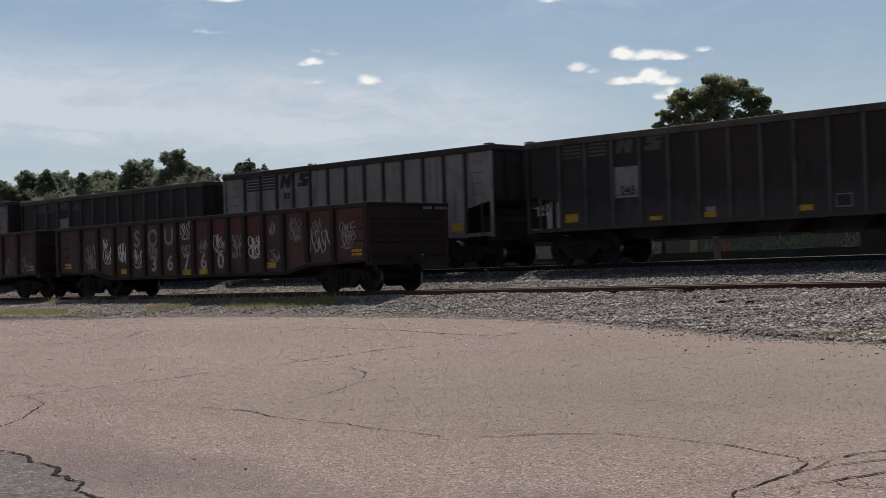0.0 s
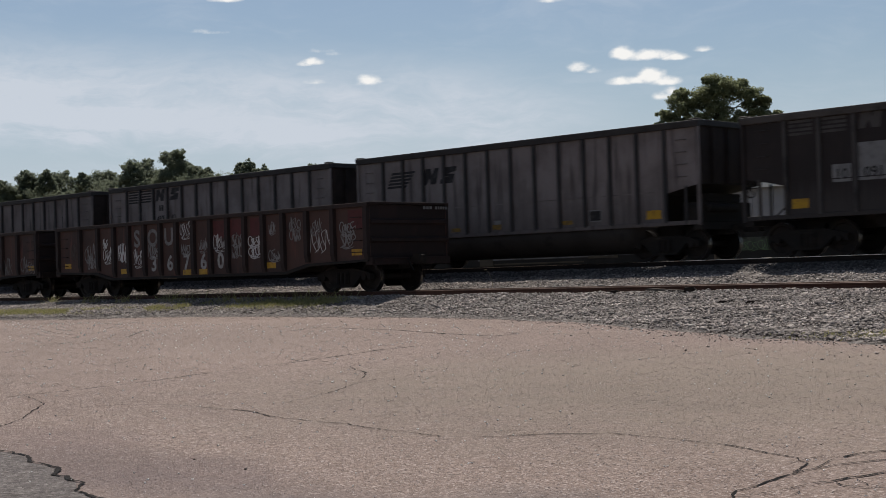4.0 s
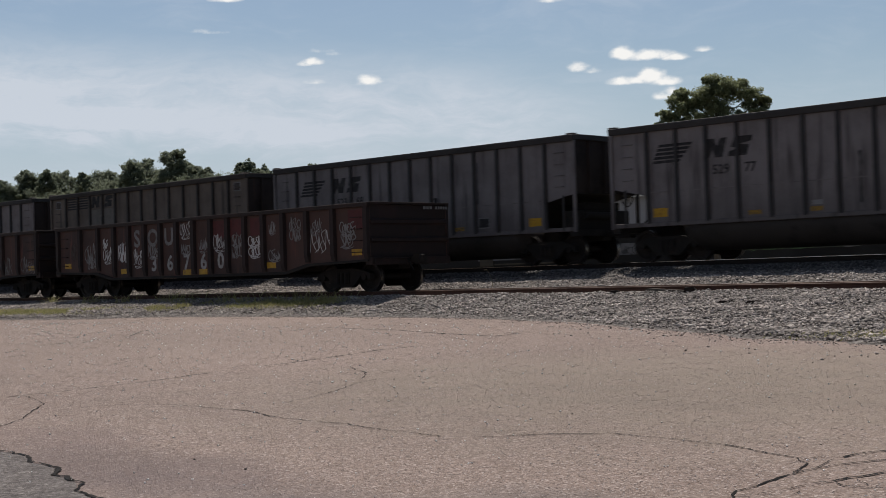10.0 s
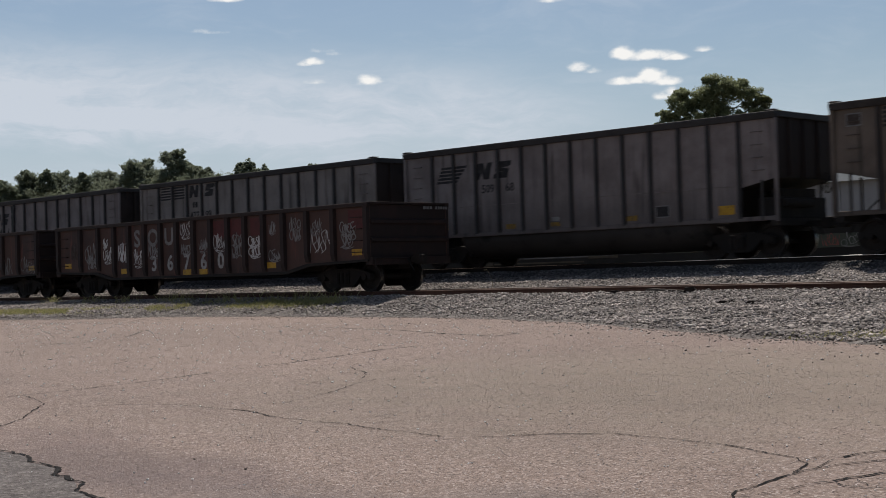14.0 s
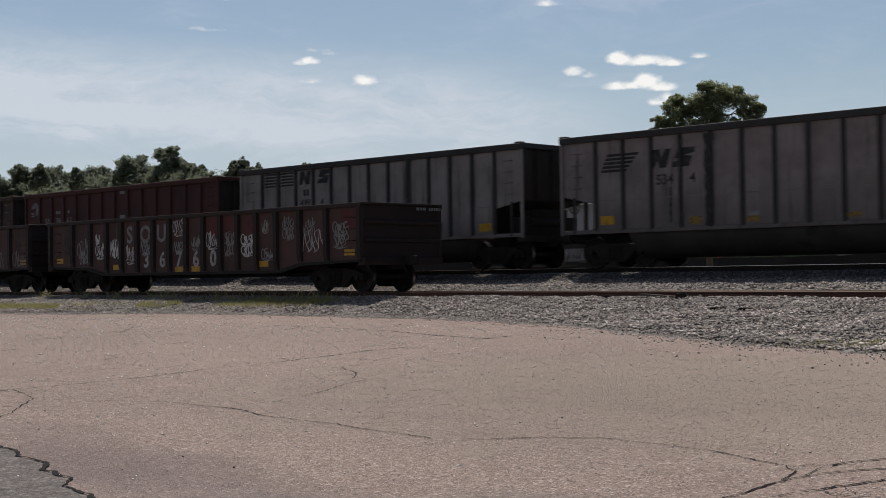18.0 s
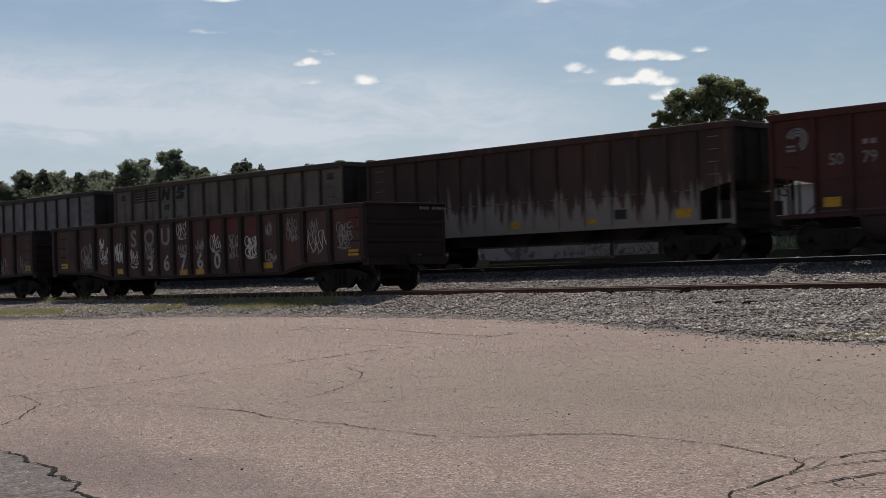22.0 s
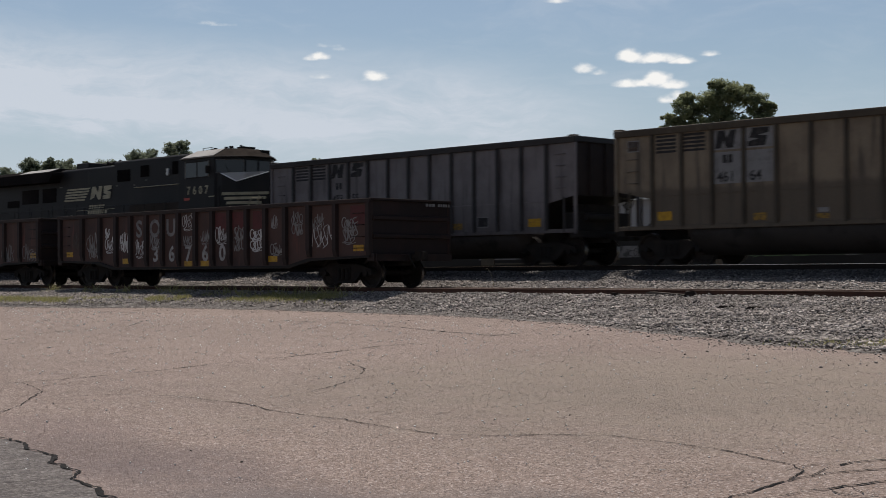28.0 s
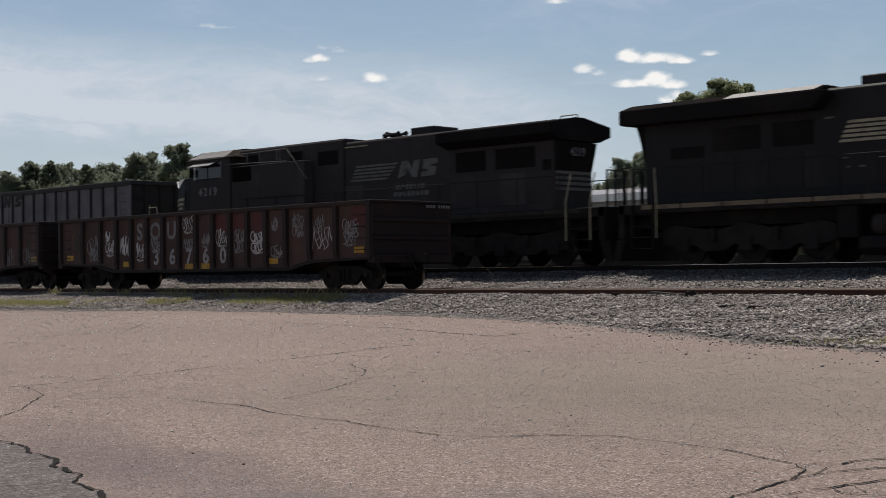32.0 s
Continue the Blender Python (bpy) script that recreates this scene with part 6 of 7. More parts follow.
        for x0, x1, z0, z1 in ((0.46, 1.44, 3.76, 4.26), (2.26, 2.86, 3.88, 4.36), (4.58, 5.20, 3.88, 4.40), (-8.5 if chamfer else -9.3, -8.2, 2.98, 3.3), (-7.9, -6.4, 3.1, 3.75), (-6.0, -4.8, 3.1, 3.75)):
            yy = 1.0 if x0 > 0 else 0.92

            def grille(bm):
                box(bm, x0, x1, s * yy - 0.02, s * yy + 0.02, z0, z1)
                for q in range(5):
                    zz = z0 + (z1 - z0) * (q + 0.5) / 5
                    box(bm, x0, x1, s * (yy + 0.02) - 0.012, s * (yy + 0.02) + 0.012, zz - 0.01, zz + 0.01)
            add("grille", "gr_%d_%.1f" % (s, x0), grille, "void" if x0 > 0 and not chamfer else "wing", "black louvred grille")
        if not chamfer:
            add("grab_pipe", "grab_%d" % s, lambda bm: tube(bm, (1.8, s * 1.04, 3.46), (5.55, s * 1.04, 3.46), 0.018, 6), "stripe", "thin bright grab pipe")
        if not chamfer:
            add("number_lamp", "nlamp_%d" % s, lambda bm: (box(bm, 4.20, 4.34, s * 1.02 - 0.025, s * 1.02 + 0.025, 4.00, 4.14), tube(bm, (4.27, s * 1.0, 3.93), (4.27, s * 1.06, 3.93), 0.08, 12)), "lens", "small white marker lamp")
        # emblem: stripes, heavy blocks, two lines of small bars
        yy = s * 0.945
        turn = 0 if s < 0 else 180
        sx = 1 if s < 0 else -1
        base = -4.06 if s < 0 else -0.09
        for i in range(5):
            h = 0.12 * i
            add("emblem_stripe", "est_%d" % i, lambda bm: slab(bm, ((0, 0), (1.75 - 0.02 * i + h * 0.5, 0), (1.78 + h * 0.5, 0.075), (0.05, 0.075)), -0.003, 0), mark, "", 0, pose(base + sx * 0.06 * i, yy, 3.08 + h, 0, 0, turn))
        for j, x0 in enumerate((2.45, 3.25)):
            add("emblem_block", "ebl_%d" % j, (lambda bm: slab(bm, ((-0.25, 0), (0.1, 0.1), (0.2, 0.28), (0.42, 0), (0.62, 0), (0.76, 0.58), (0.5, 0.58), (0.4, 0.3), (0.22, 0.58), (-0.05, 0.58)), -0.003, 0)) if j == 0 else (lambda bm: slab(bm, ((0, 0), (0.58, 0.02), (0.66, 0.3), (0.34, 0.36), (0.7, 0.42), (0.72, 0.58), (0.1, 0.58), (0.06, 0.26), (0.38, 0.2), (0.0, 0.16)), -0.003, 0)), mark, "", 0, pose(base + sx * x0, yy, 3.08, 0, 0, turn))
        for row, (x0, z0, ws) in enumerate(((2.1, 2.70, (0.22, 0.2, 0.2, 0.16, 0.2, 0.12, 0.2)), (2.0, 2.46, (0.2, 0.22, 0.2, 0.18, 0.2, 0.18, 0.2, 0.22)))):
            xx = x0
            for w in ws:
                add("name_bar", "nb_%.2f" % w, lambda bm: slab(bm, ((0, 0), (w - 0.05, 0), (w - 0.02, 0.15), (0.03, 0.15)), -0.003, 0), mark, "", 0, pose(base + sx * xx, yy, z0, 0, 0, turn))
                xx += w
    for x0, z0, w, h in ((-4.45, 3.72, 0.26, 0.05), (-3.95, 2.66, 0.14, 0.035), (-3.85, 2.42, 0.09, 0.04), (-3.5, 2.42, 0.16, 0.04), (0.36, 3.58, 0.13, 0.05), (1.7, 3.55, 0.12, 0.05), (2.6, 3.72, 0.13, 0.04)):
        plate("small_label", "", x0, x0 + w, z0, z0 + h, M["stripe_dirty"], loco, -1.006 if x0 > 0.2 else -0.945)
    plate("pin_stripe", "", -2.95, 0.15, 2.63, 2.648, M[mark], loco, -0.95)
    # rear end fence and stripes on the rear hood
    for y in (-1.3, -0.9, -0.45, 0.0, 0.45, 0.9, 1.3):
        add("end_stanchion", "estan", lambda bm: tube(bm, (-10.72, 0, 1.72), (-10.72, 0, 2.80), 0.034, 6), "loco", "", 0, pose(0, y, 0))
    add("end_rail", "erail", lambda bm: tube(bm, (-10.72, -1.3, 2.80), (-10.72, 1.3, 2.80), 0.02, 6), "loco")
    for i in range(4):
        add("rear_stripe", "rste_%d" % i, lambda bm: box(bm, (-8.62 if chamfer else -10.215), (-8.598 if chamfer else -10.2), -0.86, 0.86, 2.35 + 0.17 * i, 2.44 + 0.17 * i), mark, "off-white rear stripe")
    if chamfer:
        lettering("road_number", number, 0.36, M["panel"], loco, pose(-8.815 * long, 0.05, 3.42, 90, 0, -90), "pale numerals on the rear end", 0.006)
    for e in (-1, 1):
        truck = add("truck", "truck", lambda bm: (box(bm, -2.4, 2.4, -0.35, 0.35, 0.75, 1.2), box(bm, -0.3, 0.3, -1.1, 1.1, 0.7, 1.0)), "loco_dull", "three-axle truck", 0.03, pose(e * 6.75, 0, 0))
        for s in (-1, 1):
            add("truck_frame", "tframe", lambda bm: (slab(bm, ((-2.7, 1.0), (-2.3, 1.1), (-1.2, 0.95), (-0.8, 0.95), (0.0, 1.12), (0.8, 0.95), (1.2, 0.95), (2.3, 1.1), (2.7, 1.0), (2.7, 0.6), (2.4, 0.5), (1.6, 0.52), (1.3, 0.36), (0.7, 0.36), (0.4, 0.52), (-0.4, 0.52), (-0.7, 0.36), (-1.3, 0.36), (-1.6, 0.52), (-2.4, 0.5), (-2.7, 0.6)), -0.1, 0.1),
                                              [box(bm, q - 0.2, q + 0.2, -0.16, 0.14, 0.36, 0.72) for q in (-2.0, 0.0, 2.0)], tube(bm, (-1.0, -0.16, 0.62), (-1.0, -0.16, 0.98), 0.09, 10), tube(bm, (1.0, -0.16, 0.62), (1.0, -0.16, 0.98), 0.09, 10)), "truck", "", 0, pose(0, s * 1.05, 0, 0, 0, 0 if s < 0 else 180), truck)
        for q in (-2.0, 0.0, 2.0):
            w = part("wheelset", wheelset_mesh(0.533), M["wheel"], truck, "steel wheels on one axle", pose(q * long, 0, 0.533))
            ROLLING.append((w, -0.533 if reverse else 0.533, q * long))
    couplers(loco, 10.72 * long, 0.43)
    return loco


for x, number, label, rev, cham in ((-321.93, "7607", "black diesel locomotive with off-white nose stripes and emblem", False, False), (-345.03, "4219", "black diesel locomotive running backwards with grimy hood", True, True)):
    TRAIN.append((locomotive(x, number, label, rev, cham), x))

# ---- gondolas on the siding ----

GPOSTS = [8.25 + x for x in (-1.5, -2.65, -3.72, -4.65, -5.55, -6.4, -7.28, -8.18, -9.1, -10.0, -10.92, -11.85, -12.75, -13.75, -14.9)]


def scribble_mesh(w, h, seed):
    """A tag: overlapping loops and slanting strokes with a tail, which spell nothing."""
    def build(bm):
        rng = random.Random(seed)

        layer = [0]
        last = []

        def stroke(pts, k):
            # a smooth ribbon through the points, thinner at both ends, laid over the strokes before it
            fine = []
            ends = [pts[0]] + list(pts) + [pts[-1]]
            for a, b, c, d in zip(ends, ends[1:], ends[2:], ends[3:]):
                for i in range(4):
                    t = i / 4
                    fine.append(tuple(0.5 * (2 * q + (r - p) * t + (2 * p - 5 * q + 4 * r - u) * t * t + (3 * q - p - 3 * r + u) * t ** 3) for p, q, r, u in zip(a, b, c, d)))
            fine.append(pts[-1])
            n = len(fine)
            layer[0] += 1
            row = None
            for i, (x, z) in enumerate(fine):
                (x0, z0), (x1, z1) = fine[max(0, i - 1)], fine[min(n - 1, i + 1)]
                d = math.hypot(x1 - x0, z1 - z0) or 1
                e = k * (0.45 + 0.55 * math.sin(math.pi * (i + 0.5) / n)) / d
                y = -0.001 * layer[0] - 0.00006 * i
                now = bm.verts.new((x + (z1 - z0) * e, y, z - (x1 - x0) * e)), bm.verts.new((x - (z1 - z0) * e, y, z + (x1 - x0) * e))
                if row:
                    bm.faces.new((row[0], now[0], now[1], row[1]))
                elif last:
                    # the hairline that the can leaves on its way from one stroke to the next
                    bm.faces.new((last[0], now[0], now[1]))
                row = now
            last[:] = row

        rows = max(1, round(h / 0.40))
        for r in range(rows):
            rh = h / rows * 1.25
            z = r * h / rows
            x = -w * 0.5
            k = rng.uniform(0.013, 0.021)
            drift = rng.uniform(-0.1, 0.2)
            while x < w * 0.40:
                gw, gh = w * rng.uniform(0.20, 0.36), rh * rng.uniform(0.55, 1.0)
                zz = z + (x + w * 0.5) * drift + rng.uniform(-0.06, 0.04)
                kind = rng.randrange(4)
                if kind == 0:
                    stroke(((x, zz + gh * 0.9), (x + gw * 0.2, zz), (x + gw * 0.5, zz + gh * 0.5), (x + gw * 0.7, zz), (x + gw, zz + gh)), k)
                elif kind == 1:
                    stroke(((x + gw, zz + gh), (x + gw * 0.2, zz + gh * 0.85), (x + gw * 0.5, zz + gh * 0.5), (x + gw * 0.9, zz + gh * 0.2), (x, zz)), k)
                elif kind == 2:
                    stroke([(x + gw * 0.5 + math.cos(a) * gw * 0.5, zz + gh * 0.5 + math.sin(a) * gh * 0.45) for a in (0.5 + 0.9 * i for i in range(8))], k)
                else:
                    stroke(((x, zz), (x + gw * 0.25, zz + gh), (x + gw * 0.45, zz + gh * 0.45), (x + gw, zz + gh * 0.7)), k)
                    stroke(((x + gw * 0.45, zz + gh * 0.45), (x + gw * 0.95, zz)), k)
                x += gw * rng.uniform(0.55, 0.8)
            if rng.random() < 0.7:
                stroke(((w * 0.42, z + 0.06), (w * 0.1, z - 0.05), (-w * 0.35, z - 0.02), (-w * 0.1, z - 0.09), (w * 0.5, z - 0.04)), k * 0.8)
    return mesh_of("scribble_%d_%.2f_%.2f" % (seed, w, h), build)


def gondola(right_end, label, lettered, seed):
    car = thing("gondola_car", label, "freight car", pose(right_end - 8.25, SIDING_Y, SIDING_Z), "gondolas on the siding")

    def side(bm):
        slab(bm, ((-8.22, 0.92), (-7.6, 0.86), (-5.6, 0.80), (-4.6, 0.60), (4.6, 0.60), (5.6, 0.80), (7.6, 0.86), (8.22, 0.92), (8.22, 2.38), (-8.22, 2.38)), -0.01, 0.01)

    def post(bm, bottom=0.66):
        loft(bm, [[(-0.10, 0.0, z), (0.10, 0.0, z), (0.075, -d, z), (-0.075, -d, z)] for z, d in ((bottom, 0.05), (bottom + 0.2, 0.105), (2.36, 0.105))])

    def chord(bm):
        beam(bm, ((-0.11, 2.34), (0.03, 2.34), (0.03, 2.46), (-0.12, 2.46)), -8.25, 8.25)

    def sill(bm):
        slab(bm, ((-4.7, 0.56), (4.7, 0.56), (5.7, 0.76), (8.2, 0.84), (8.2, 0.90), (5.6, 0.84), (4.6, 0.64), (-4.6, 0.64), (-5.6, 0.84), (-8.2, 0.90), (-8.2, 0.84), (-5.7, 0.76)), -0.09, 0.01)

    def end(bm):
        box(bm, 8.18, 8.21, -1.50, 1.50, 0.95, 2.40)

    def end_rib(bm):
        slab(bm, ((8.212, 0), (8.29, 0.04), (8.29, 0.12), (8.212, 0.16)), -1.47, 1.47)

    def end_cap(bm):
        box(bm, 8.13, 8.30, -1.54, 1.54, 2.405, 2.468)

    def end_sill(bm):
        box(bm, 8.05, 8.33, -1.52, 1.52, 0.74, 0.948)

    def floor(bm):
        box(bm, -8.15, 8.15, -1.44, 1.44, 0.94, 1.0)
        box(bm, -8.0, 8.0, -0.22, 0.22, 0.62, 0.94)
        for i in range(11):
            box(bm, -6.0 + 1.2 * i - 0.05, -6.0 + 1.2 * i + 0.05, -1.45, 1.45, 0.78, 0.94)
        tube(bm, (-2.0, -0.7, 0.72), (-0.8, -0.7, 0.72), 0.18, 12)

    def rung(bm):
        tube(bm, (-0.2, -0.09, 0), (0.2, -0.09, 0), 0.012, 6)
        tube(bm, (-0.2, -0.09, 0), (-0.2, 0.0, 0), 0.012, 6)
        tube(bm, (0.2, -0.09, 0), (0.2, 0.0, 0), 0.012, 6)

    y = 1.51
    for s in (-1, 1):
        turn = 0 if s < 0 else 180
        part("side_wall", mesh_of("gondola_side", side), M["gond"], car, "", pose(0, s * (y - 0.03), 0, 0, 0, turn))
        part("top_chord", mesh_of("gondola_chord", chord, 0.01), M["gond_post"], car, "", pose(0, s * (y - 0.03), 0, 0, 0, turn))
        part("side_sill", mesh_of("gondola_sill", sill), M["under"], car, "", pose(0, s * (y - 0.03), 0, 0, 0, turn))
        for x in GPOSTS + [8.13, -8.13]:
            part("post", mesh_of("gondola_post", post) if abs(x) < 4.7 else mesh_of("gondola_short_post", lambda bm: post(bm, 0.88)), M["gond_post"], car, "", pose(x, s * (y - 0.02), 0, 0, 0, turn))
        for e in (-1, 1):
            for z in (1.1, 1.42, 1.74, 2.06):
                part("ladder_rung", mesh_of("gondola_rung", rung), M["gond_post"], car, "", pose(e * 7.72, s * (y - 0.02), z, 0, 0, turn))
    for e in (-1, 1):
        part("end_wall", mesh_of("gondola_end", end, 0.006), M["gond_post"], car, "", pose(0, 0, 0, 0, 0, 0 if e > 0 else 180))
        turn = pose(0, 0, 0, 0, 0, 0 if e > 0 else 180)
        for z in (1.35, 1.85):
            part("end_rib", mesh_of("gondola_end_rib", end_rib), M["gond_post"], car, "", turn @ pose(0, 0, z))
        part("end_cap", mesh_of("gondola_end_cap", end_cap, 0.008), M["gond_post"], car, "", turn)
        part("end_sill", mesh_of("gondola_end_sill", end_sill, 0.008), M["gond_post"], car, "", turn)
        freight_truck(car, e * 6.61, 0.42, 0.865, False)
    part("end_grab", mesh_of("gondola_grab", lambda bm: (tube(bm, (-8.62, -1.30, 2.30), (-8.62, 0.6, 2.30), 0.016, 6), tube(bm, (-8.62, -1.30, 2.30), (-8.20, -1.30, 2.30), 0.016, 6), tube(bm, (-8.62, 0.6, 2.30), (-8.20, 0.6, 2.30), 0.016, 6))), M["panel"], car, "pale grab bar across the end")
    part("floor", mesh_of("gondola_floor", floor), M["under"], car)
    couplers(car, 8.25, 0.6)
    part("uncoupling_lever", mesh_of("lever", lambda bm: (tube(bm, (8.36, -1.45, 0.92), (8.36, -0.2, 0.92), 0.016, 6), tube(bm, (8.36, -1.45, 0.92), (8.40, -1.45, 0.62), 0.016, 6))), M["gond_post"], car, "bent uncoupling lever")
    f = -y + 0.015      # just proud of the side wall
    for x, z, w in ((-0.58, 1.02, 0.42), (-4.35, 0.76, 0.42), (-7.75, 0.65, 0.42), (-8.62, 0.65, 0.42), (-12.2, 0.76, 0.5), (-15.8, 1.02, 0.42)):
        if lettered or x > -3:
            plate("reflector", "", 8.25 + x - 0.2, 8.25 + x - 0.2 + w, z, z + 0.17, M["yellow"], car, f, "yellow reflector")
    rng = random.Random(seed)
    if lettered:
        for ch, x in zip("SOU", (-11.38, -10.46, -9.55)):
            lettering("reporting_mark", ch, 0.77, M["white"], car, pose(8.25 + x - 0.02, f - 0.002, 1.64, 90, 0, 0), "large white painted letter", 0.02)
        for ch, x in zip("36760", (-10.46, -9.55, -8.64, -7.73, -6.84)):
            lettering("road_number", ch, 0.67, M["numeral"], car, pose(8.25 + x + 0.02, f - 0.002, 0.83, 90, 0, 0), "white painted numeral", 0.018)
        for i, (x, z, w, h, m) in enumerate(((-14.3, 1.25, 0.72, 0.55, "panel"), (-14.2, 0.98, 0.55, 0.35, "panel"), (-13.35, 1.72, 0.26, 0.20, "spray"), (-13.2, 1.20, 0.55, 0.36, "spray"), (-12.3, 1.18, 0.52, 0.52, "spray"), (-11.36, 1.02, 0.52, 0.46, "spray"), (-10.46, 1.28, 0.58, 0.40, "panel"),
                                              (-8.64, 1.86, 0.58, 0.38, "spray"), (-8.64, 1.36, 0.52, 0.26, "panel"), (-7.73, 1.40, 0.42, 0.30, "panel"), (-6.84, 1.40, 0.66, 0.42, "spray"), (-5.97, 1.12, 0.52, 0.78, "panel"), (-5.1, 1.16, 0.62, 0.62, "spray"),
                                              (-4.25, 1.82, 0.32, 0.30, "panel"), (-4.15, 1.02, 0.60, 0.28, "panel"), (-3.2, 1.55, 0.50, 0.66, "panel"), (-2.3, 1.72, 0.45, 0.32, "panel"), (-2.1, 1.12, 0.90, 0.56, "spray"), (-0.95, 1.30, 0.58, 0.68, "panel"), (-15.4, 1.35, 0.4, 0.5, "scuff"))):
            part("graffiti", scribble_mesh(w, h, 50 + i), M[m], car, "tangled sprayed graffiti strokes", pose(8.25 + x, f - 0.002, z))
        for x in (-6.9, -6.05, -5.0, -0.6):
            plate("paint_patch", "", 8.25 + x - 0.3, 8.25 + x + 0.3, 1.75, 2.28, M["spray_red"], car, f + 0.002, "faded red paint patch")
        xx = -0.55
        for w in (0.13, 0.13, 0.13, 0.0, 0.1, 0.1, 0.1, 0.1, 0.1):
            if w:
                part("end_mark", mesh_of("end_bar_%.2f" % w, lambda bm: box(bm, 8.302, 8.306, 0, w - 0.03, 2.28, 2.36)), M["panel"], car, "", pose(0, xx + 1.05, 0))
            xx += w or 0.1
    else:
        for i in range(3):
            part("graffiti", scribble_mesh(0.9, 0.5, 90 + i), M["panel"], car, "faint graffiti strokes", pose(8.25 - 0.9 - 1.6 * i, f - 0.002, 0.98))
    return car


gondola(-27.80, "rust-brown gondola car covered in white graffiti, standing on the siding", True, 1)
gondola(-45.60, "rust-brown gondola car coupled behind, with faint graffiti", False, 2)

# ---- distance ----


def leaf_crown(rng, centres, radii, per, leaf):
    """Leaf cards gathered in clumps."""
    verts, faces = [], []
    for c, r in zip(centres, radii):
        p = rng.normal(0, 1, (per, 3))
        p /= np.linalg.norm(p, axis=1)[:, None]
        p *= (rng.random(per) ** 0.5)[:, None] * r
        p[:, 2] *= 0.75
        for q in p:
            a, b = rng.uniform(0, 2 * math.pi), rng.uniform(-0.9, 0.9)
            u = np.array((math.cos(a), math.sin(a), b)) * leaf * rng.uniform(0.6, 1.3)
            v = np.array((-math.sin(a) * 0.6, math.cos(a) * 0.6, rng.uniform(-0.6, 0.6))) * leaf * rng.uniform(0.6, 1.2)
            o = np.array(c) + q
            k = len(verts)
            verts.extend([tuple(o - u * 0.5), tuple(o + v * 0.5), tuple(o + u * 0.5), tuple(o - v * 0.5)])
            faces.append((k, k + 1, k + 2, k + 3))
    return verts, faces


def tree(x, y, h, lobes, label, seed, leaf, per, foliage, trunk_r):
    """lobes: offset along x, along y, height, radius of each mass of the crown."""
    rng = np.random.default_rng(seed)
    t = thing("tree", label, "tree", pose(x, y, -0.06), "trees beyond the tracks")

    def trunk(bm):
        rings = []
        for i in range(7):
            k = i / 6
            ox, oy = 0.25 * math.sin(k * 3 + seed), 0.2 * math.cos(k * 2.3 + seed)
            rings.append([(ox + math.cos(a) * trunk_r * (1 - 0.75 * k), oy + math.sin(a) * trunk_r * (1 - 0.75 * k), k * h * 0.85) for a in (2 * math.pi * j / 8 for j in range(8))])
        loft(bm, rings)
    part("trunk", mesh_of("trunk_%d" % seed, trunk), M["bark"], t)
    for lx, ly, lz, lr in lobes:
        part("limb", mesh_of("limb_%d_%.2f_%.2f" % (seed, lx, lz), lambda bm: tube(bm, (0, 0, max(h * 0.3, lz - lr * 2.0)), (lx, ly, lz), trunk_r * 0.2, 6, trunk_r * 0.06)), M["bark"], t)
    centres, radii = [], []
    for lx, ly, lz, lr in lobes:
        n = max(24, min(80, int(lr * lr * (55 if leaf < 0.2 else 24))))
        for i in range(n):
            d = rng.normal(0, 1, 3)
            d /= np.linalg.norm(d)
            d *= lr * rng.uniform(0.45, 1.0)
            d[2] *= 0.8
            centres.append((lx + d[0], ly + d[1], lz + d[2]))
            radii.append(lr * rng.uniform(0.26, 0.46))
    v, f = leaf_crown(rng, centres, radii, per, leaf)
    part("crown", plain_mesh("crown", v, f), M[foliage], t, "uneven crown of small leaves with gaps")
    return t


tree(-39.3, 60.0, 10.4, ((-1.31, -1.29, 9.15, 0.74), (-1.25, -1.23, 9.74, 0.50), (-1.79, -1.77, 8.74, 0.52), (-0.95, -0.94, 9.30, 0.39), (-1.60, -1.57, 8.24, 0.62), (0.05, 0.05, 10.20, 0.74), (-0.33, -0.32, 9.78, 0.80), (0.33, 0.33, 9.96, 0.81), (0.82, 0.81, 9.88, 0.74),
     (1.31, 1.29, 9.62, 0.62), (1.61, 1.58, 9.18, 0.51), (-0.14, -0.14, 9.05, 0.80), (-0.72, -0.71, 8.65, 0.74), (1.10, 1.08, 8.80, 0.56), (0.46, 0.45, 8.36, 0.83), (1.59, 1.57, 8.55, 0.57), (2.15, 2.12, 8.55, 0.36), (2.51, 2.48, 8.45, 0.27), (-0.58, -0.57, 7.82, 0.91), (-1.41, -1.39, 7.57, 0.67), (1.27, 1.25, 7.89, 0.92),
     (0.31, 0.31, 7.47, 1.06), (0.98, 0.96, 10.30, 0.27), (-0.31, -0.30, 10.48, 0.23), (1.84, 1.81, 9.38, 0.27), (-2.05, -2.0, 8.2, 0.38)), "broad green oak standing behind the yard", 3, 0.12, 95, "oak", 0.2)
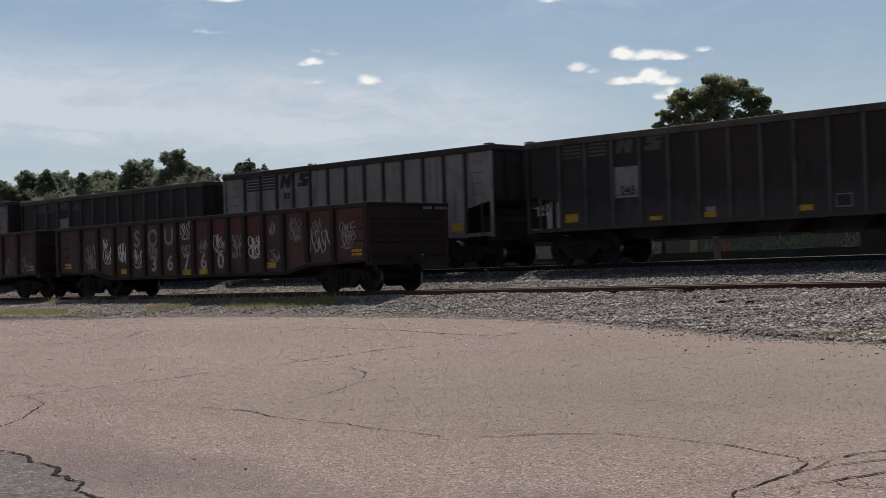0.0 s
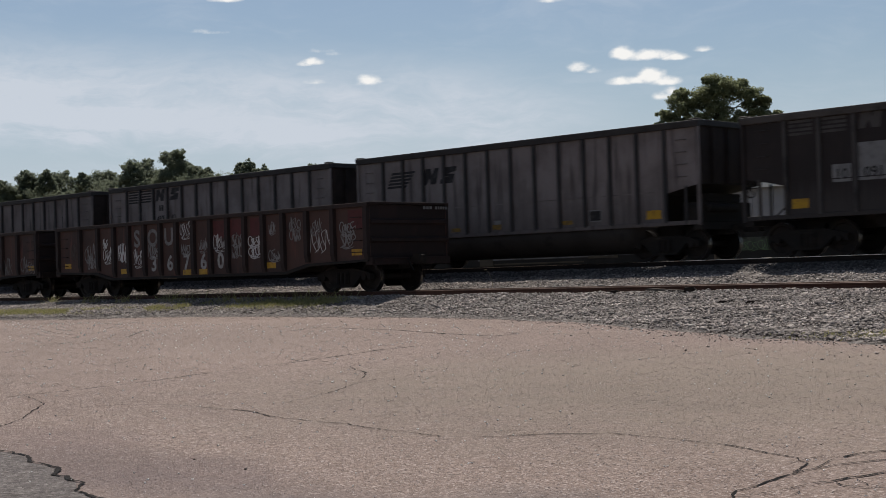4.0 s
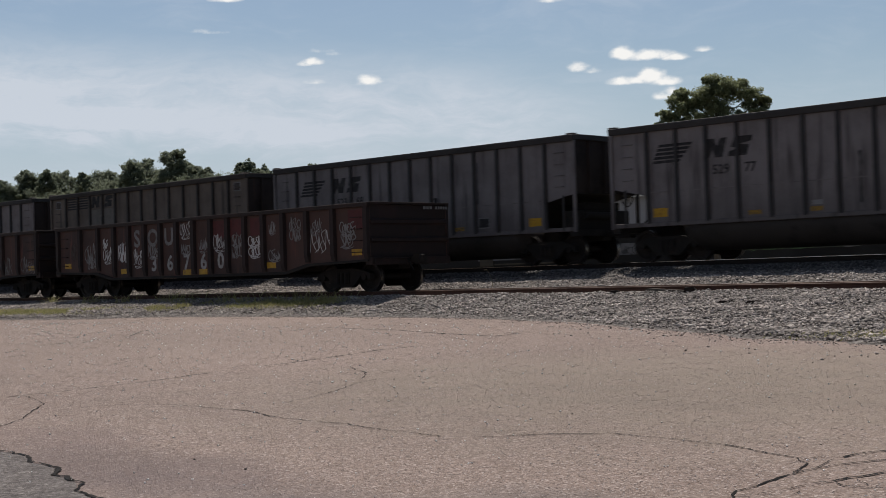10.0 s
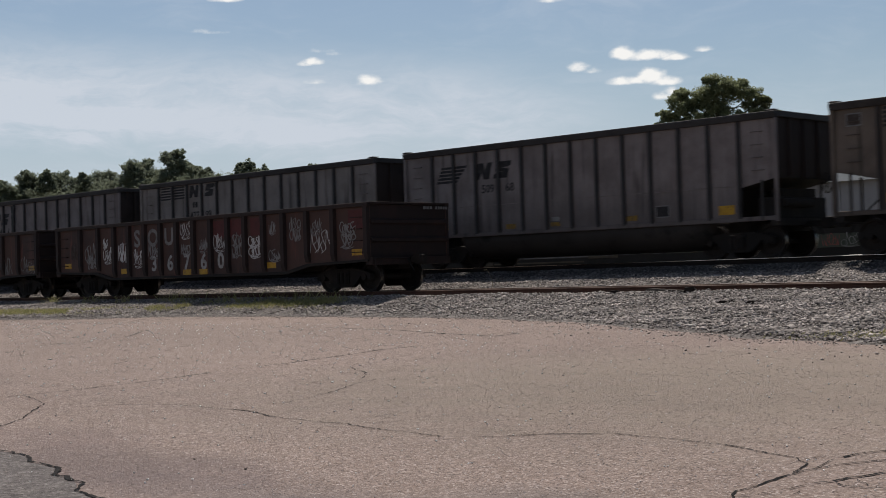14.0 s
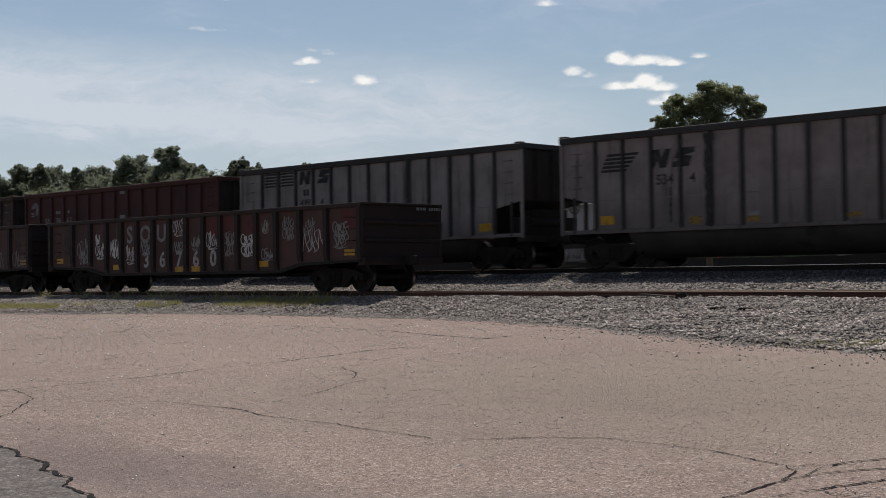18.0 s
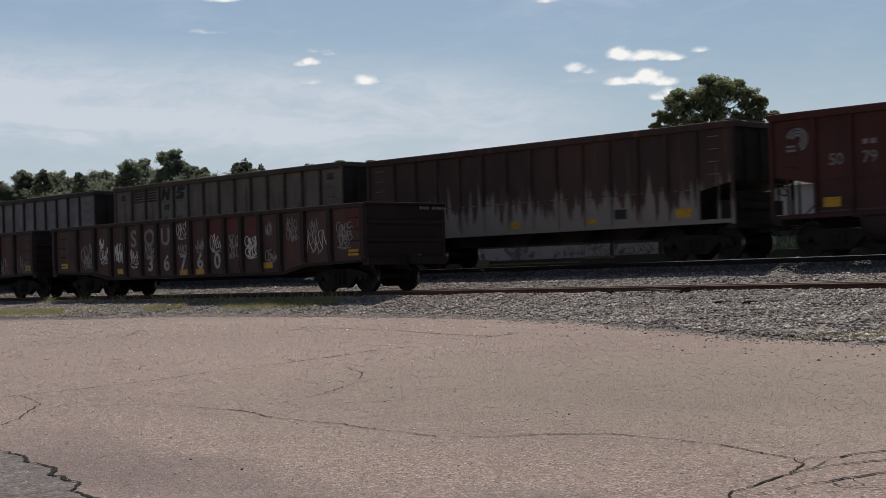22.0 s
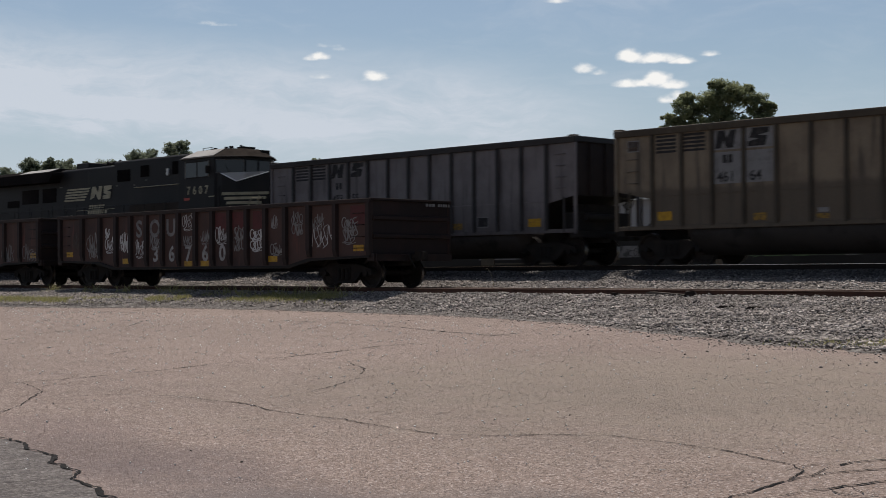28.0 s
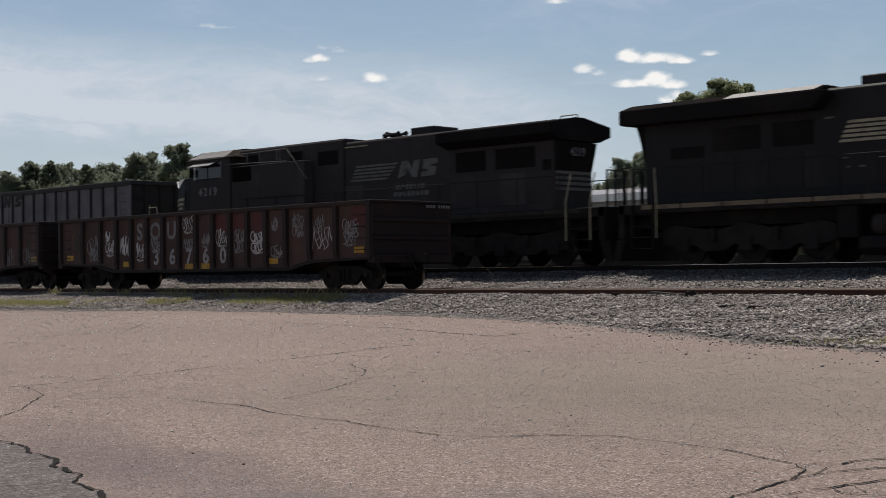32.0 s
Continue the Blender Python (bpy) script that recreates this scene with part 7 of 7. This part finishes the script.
FAR = ((-211.2, 112, 18.9, 4.6), (-211.0, 116, 20.6, 4.4), (-200.2, 113, 19.7, 2.5), (-203.2, 118, 20.1, 5.0), (-186.6, 112, 18.2, 3.0), (-187.6, 116, 18.8, 5.6), (-174.4, 113, 19.0, 4.4), (-179.0, 118, 20.2, 5.4), (-162.8, 112, 19.8, 4.2), (-164.2, 116, 18.1, 3.2), (-156.6, 113, 16.8, 3.8),
       (-130.7, 100, 15.1, 2.8), (-127.9, 100, 14.4, 3.0), (-65.8, 75, 7.1, 1.4), (-112.8, 95, 13.2, 3.0), (-117.1, 96, 12.8, 2.8), (-62.4, 86, 10.6, 3.2), (-58.6, 88, 10.9, 3.0), (-66, 87, 10.0, 3.0))
for i, (x, y, h, w) in enumerate(FAR):
    rng = random.Random(200 + i)
    r = w * 0.5
    lobes = [(rng.uniform(-0.12, 0.12) * w, rng.uniform(-0.2, 0.2) * w, h - r * 0.36, r * 0.36)]
    for j in range(13):
        # boughs spread wider further down the crown
        k = (j + 0.6) / 13
        out = (0.18 + 0.42 * min(1, k * 1.7)) * w
        a = rng.uniform(0, 2 * math.pi)
        lobes.append((math.cos(a) * out * 0.8, math.sin(a) * out * 0.8, h - r * (0.45 + 2.3 * k) + rng.uniform(-0.2, 0.2) * r, r * rng.uniform(0.40, 0.62)))
    for k in (1.0, 1.8, 2.8):
        lobes.append((0, 0, h - r * k, r * 0.78))
    tree(x, y, h - r * 0.3, lobes, "tall green tree in the distant wood, haze in its leaf colour", 300 + i, 0.25 if h > 12 else 0.17, 40, "wood_far", 0.2)


def far_wood():
    rng = np.random.default_rng(77)
    centres, radii = [], []
    for i in range(620):
        x = rng.uniform(-270, -140)
        top = np.interp(x, [-270, -212, -195, -180, -174, -169, -164, -152, -148, -140], [17.3, 17.6, 16.6, 16.2, 15.6, 13.6, 15.8, 15.0, 13.6, 11])
        centres.append((x, rng.uniform(112, 128) - (x + 200) * 0.06, top - abs(rng.normal(0, 2.6))))
        radii.append(rng.uniform(0.8, 1.7))
    # a lower belt of bushes behind the warehouse
    for i in range(330):
        x = rng.uniform(-124, -70)
        top = np.interp(x, [-124, -118, -114, -104, -92, -86, -76, -70], [12.6, 13.2, 11.8, 11.4, 10.0, 9.4, 9.2, 9.0])
        centres.append((x, rng.uniform(99, 104), top - abs(rng.normal(0, 1.7))))
        radii.append(rng.uniform(0.45, 1.0))
    v, f = leaf_crown(rng, centres, radii, 80, 0.30)
    tagged(part("far_wood", plain_mesh("far_wood", v, f), M["wood_far"]), "dense green wood beyond the yard, haze in its leaf colour", "trees", kind="stuff")


far_wood()


def warehouse():
    w = thing("warehouse", "long low warehouse with pale lavender metal walls and white fascia", "building", pose(-55, 75, -0.06))
    part("wall", mesh_of("wh_wall", lambda bm: box(bm, -45, 45, 0, 22, 3.7, 6.1)), M["wall"], w)
    # made-up dark band, added so the gaps under the train stay dark
    part("plinth", mesh_of("wh_low", lambda bm: box(bm, -45, 45, -0.06, 22, 0, 3.7)), M["wall_low"], w, "dark lower wall band, added as a dark backdrop")
    part("roof", mesh_of("wh_roof", lambda bm: beam(bm, ((-0.5, 6.1), (22.5, 6.1), (11, 7.4)), -45.5, 45.5)), M["wall"], w, "low metal roof")
    part("fascia", mesh_of("wh_fascia", lambda bm: box(bm, -45.2, 45.2, -0.55, -0.503, 5.75, 6.25)), M["trim"], w, "white fascia board")
    rib = mesh_of("wh_rib", lambda bm: box(bm, -0.06, 0.06, -0.05, -0.003, 3.72, 5.7))
    for i in range(60):
        part("wall_rib", rib, M["wall"], w, "", pose(-44.25 + 1.5 * i, 0, 0))
    for x0, x1, z0, z1 in ((-15.2, -2.6, 1.86, 2.75), (-2.3, 1.4, 1.92, 2.70)):
        part("wall_panel", mesh_of("wh_panel_%.1f" % x0, lambda bm: box(bm, x0, x1, -0.11, -0.063, z0, z1)), M["wall_old"], w, "dirty lavender lower wall panel")
    part("wall_panel", mesh_of("wh_green", lambda bm: box(bm, 1.7, 15.6, -0.10, -0.063, 1.90, 2.72)), M["wall_paint"], w, "dull olive wall panel under sprayed paint")
    part("door_frame", mesh_of("wh_post", lambda bm: box(bm, 3.6, 4.2, -0.13, -0.105, 1.92, 2.70)), M["buff"], w, "buff upright board")
    for i, (x, wide, m) in enumerate(((6.35, 0.6, "spray_bright_red"), (7.7, 1.8, "spray_green"), (9.6, 1.9, "spray_green"), (11.6, 2.0, "spray_green"), (13.6, 1.1, "spray_bright_red"), (14.9, 1.2, "panel"), (5.2, 1.4, "panel"), (-3.6, 1.8, "black"), (-0.4, 2.2, "black"))):
        part("graffiti", scribble_mesh(wide, 0.6, 140 + i), M[m], w, "large sprayed graffiti strokes", pose(x, -0.112, 1.98))
    for x0, x1, z0, z1 in ((-13.6, -5.2, 1.52, 1.63), (-4.8, -2.2, 1.76, 1.92), (-15.0, -13.7, 1.45, 1.95)):
        part("dock_rail", mesh_of("dock_%.1f" % x0, lambda bm: box(bm, x0, x1, -0.14, -0.062, z0, z1)), M["tan_low"], w, "pale rail along the loading dock")


warehouse()


# ---- what moves ----


def run(t):
    """How far the train has come by t seconds."""
    return 9.6516 * t - 0.000577 * t * t


def motions():
    for car, x in TRAIN:
        turn = 180 if abs(car.matrix_basis.to_euler().z) > 1 else 0
        walk(car, [(t, pose(x + run(t), MAIN_Y, MAIN_Z, 0, 0, turn)) for t in (0, 4, 8, 12, 16, 20, 24, 28, 32)])
    steps = [i / 15 for i in range(481)]
    for wheel, r, x in ROLLING:
        walk(wheel, [(t, pose(x, 0, abs(r), 0, math.degrees(run(t) / r), 0)) for t in steps])


motions()
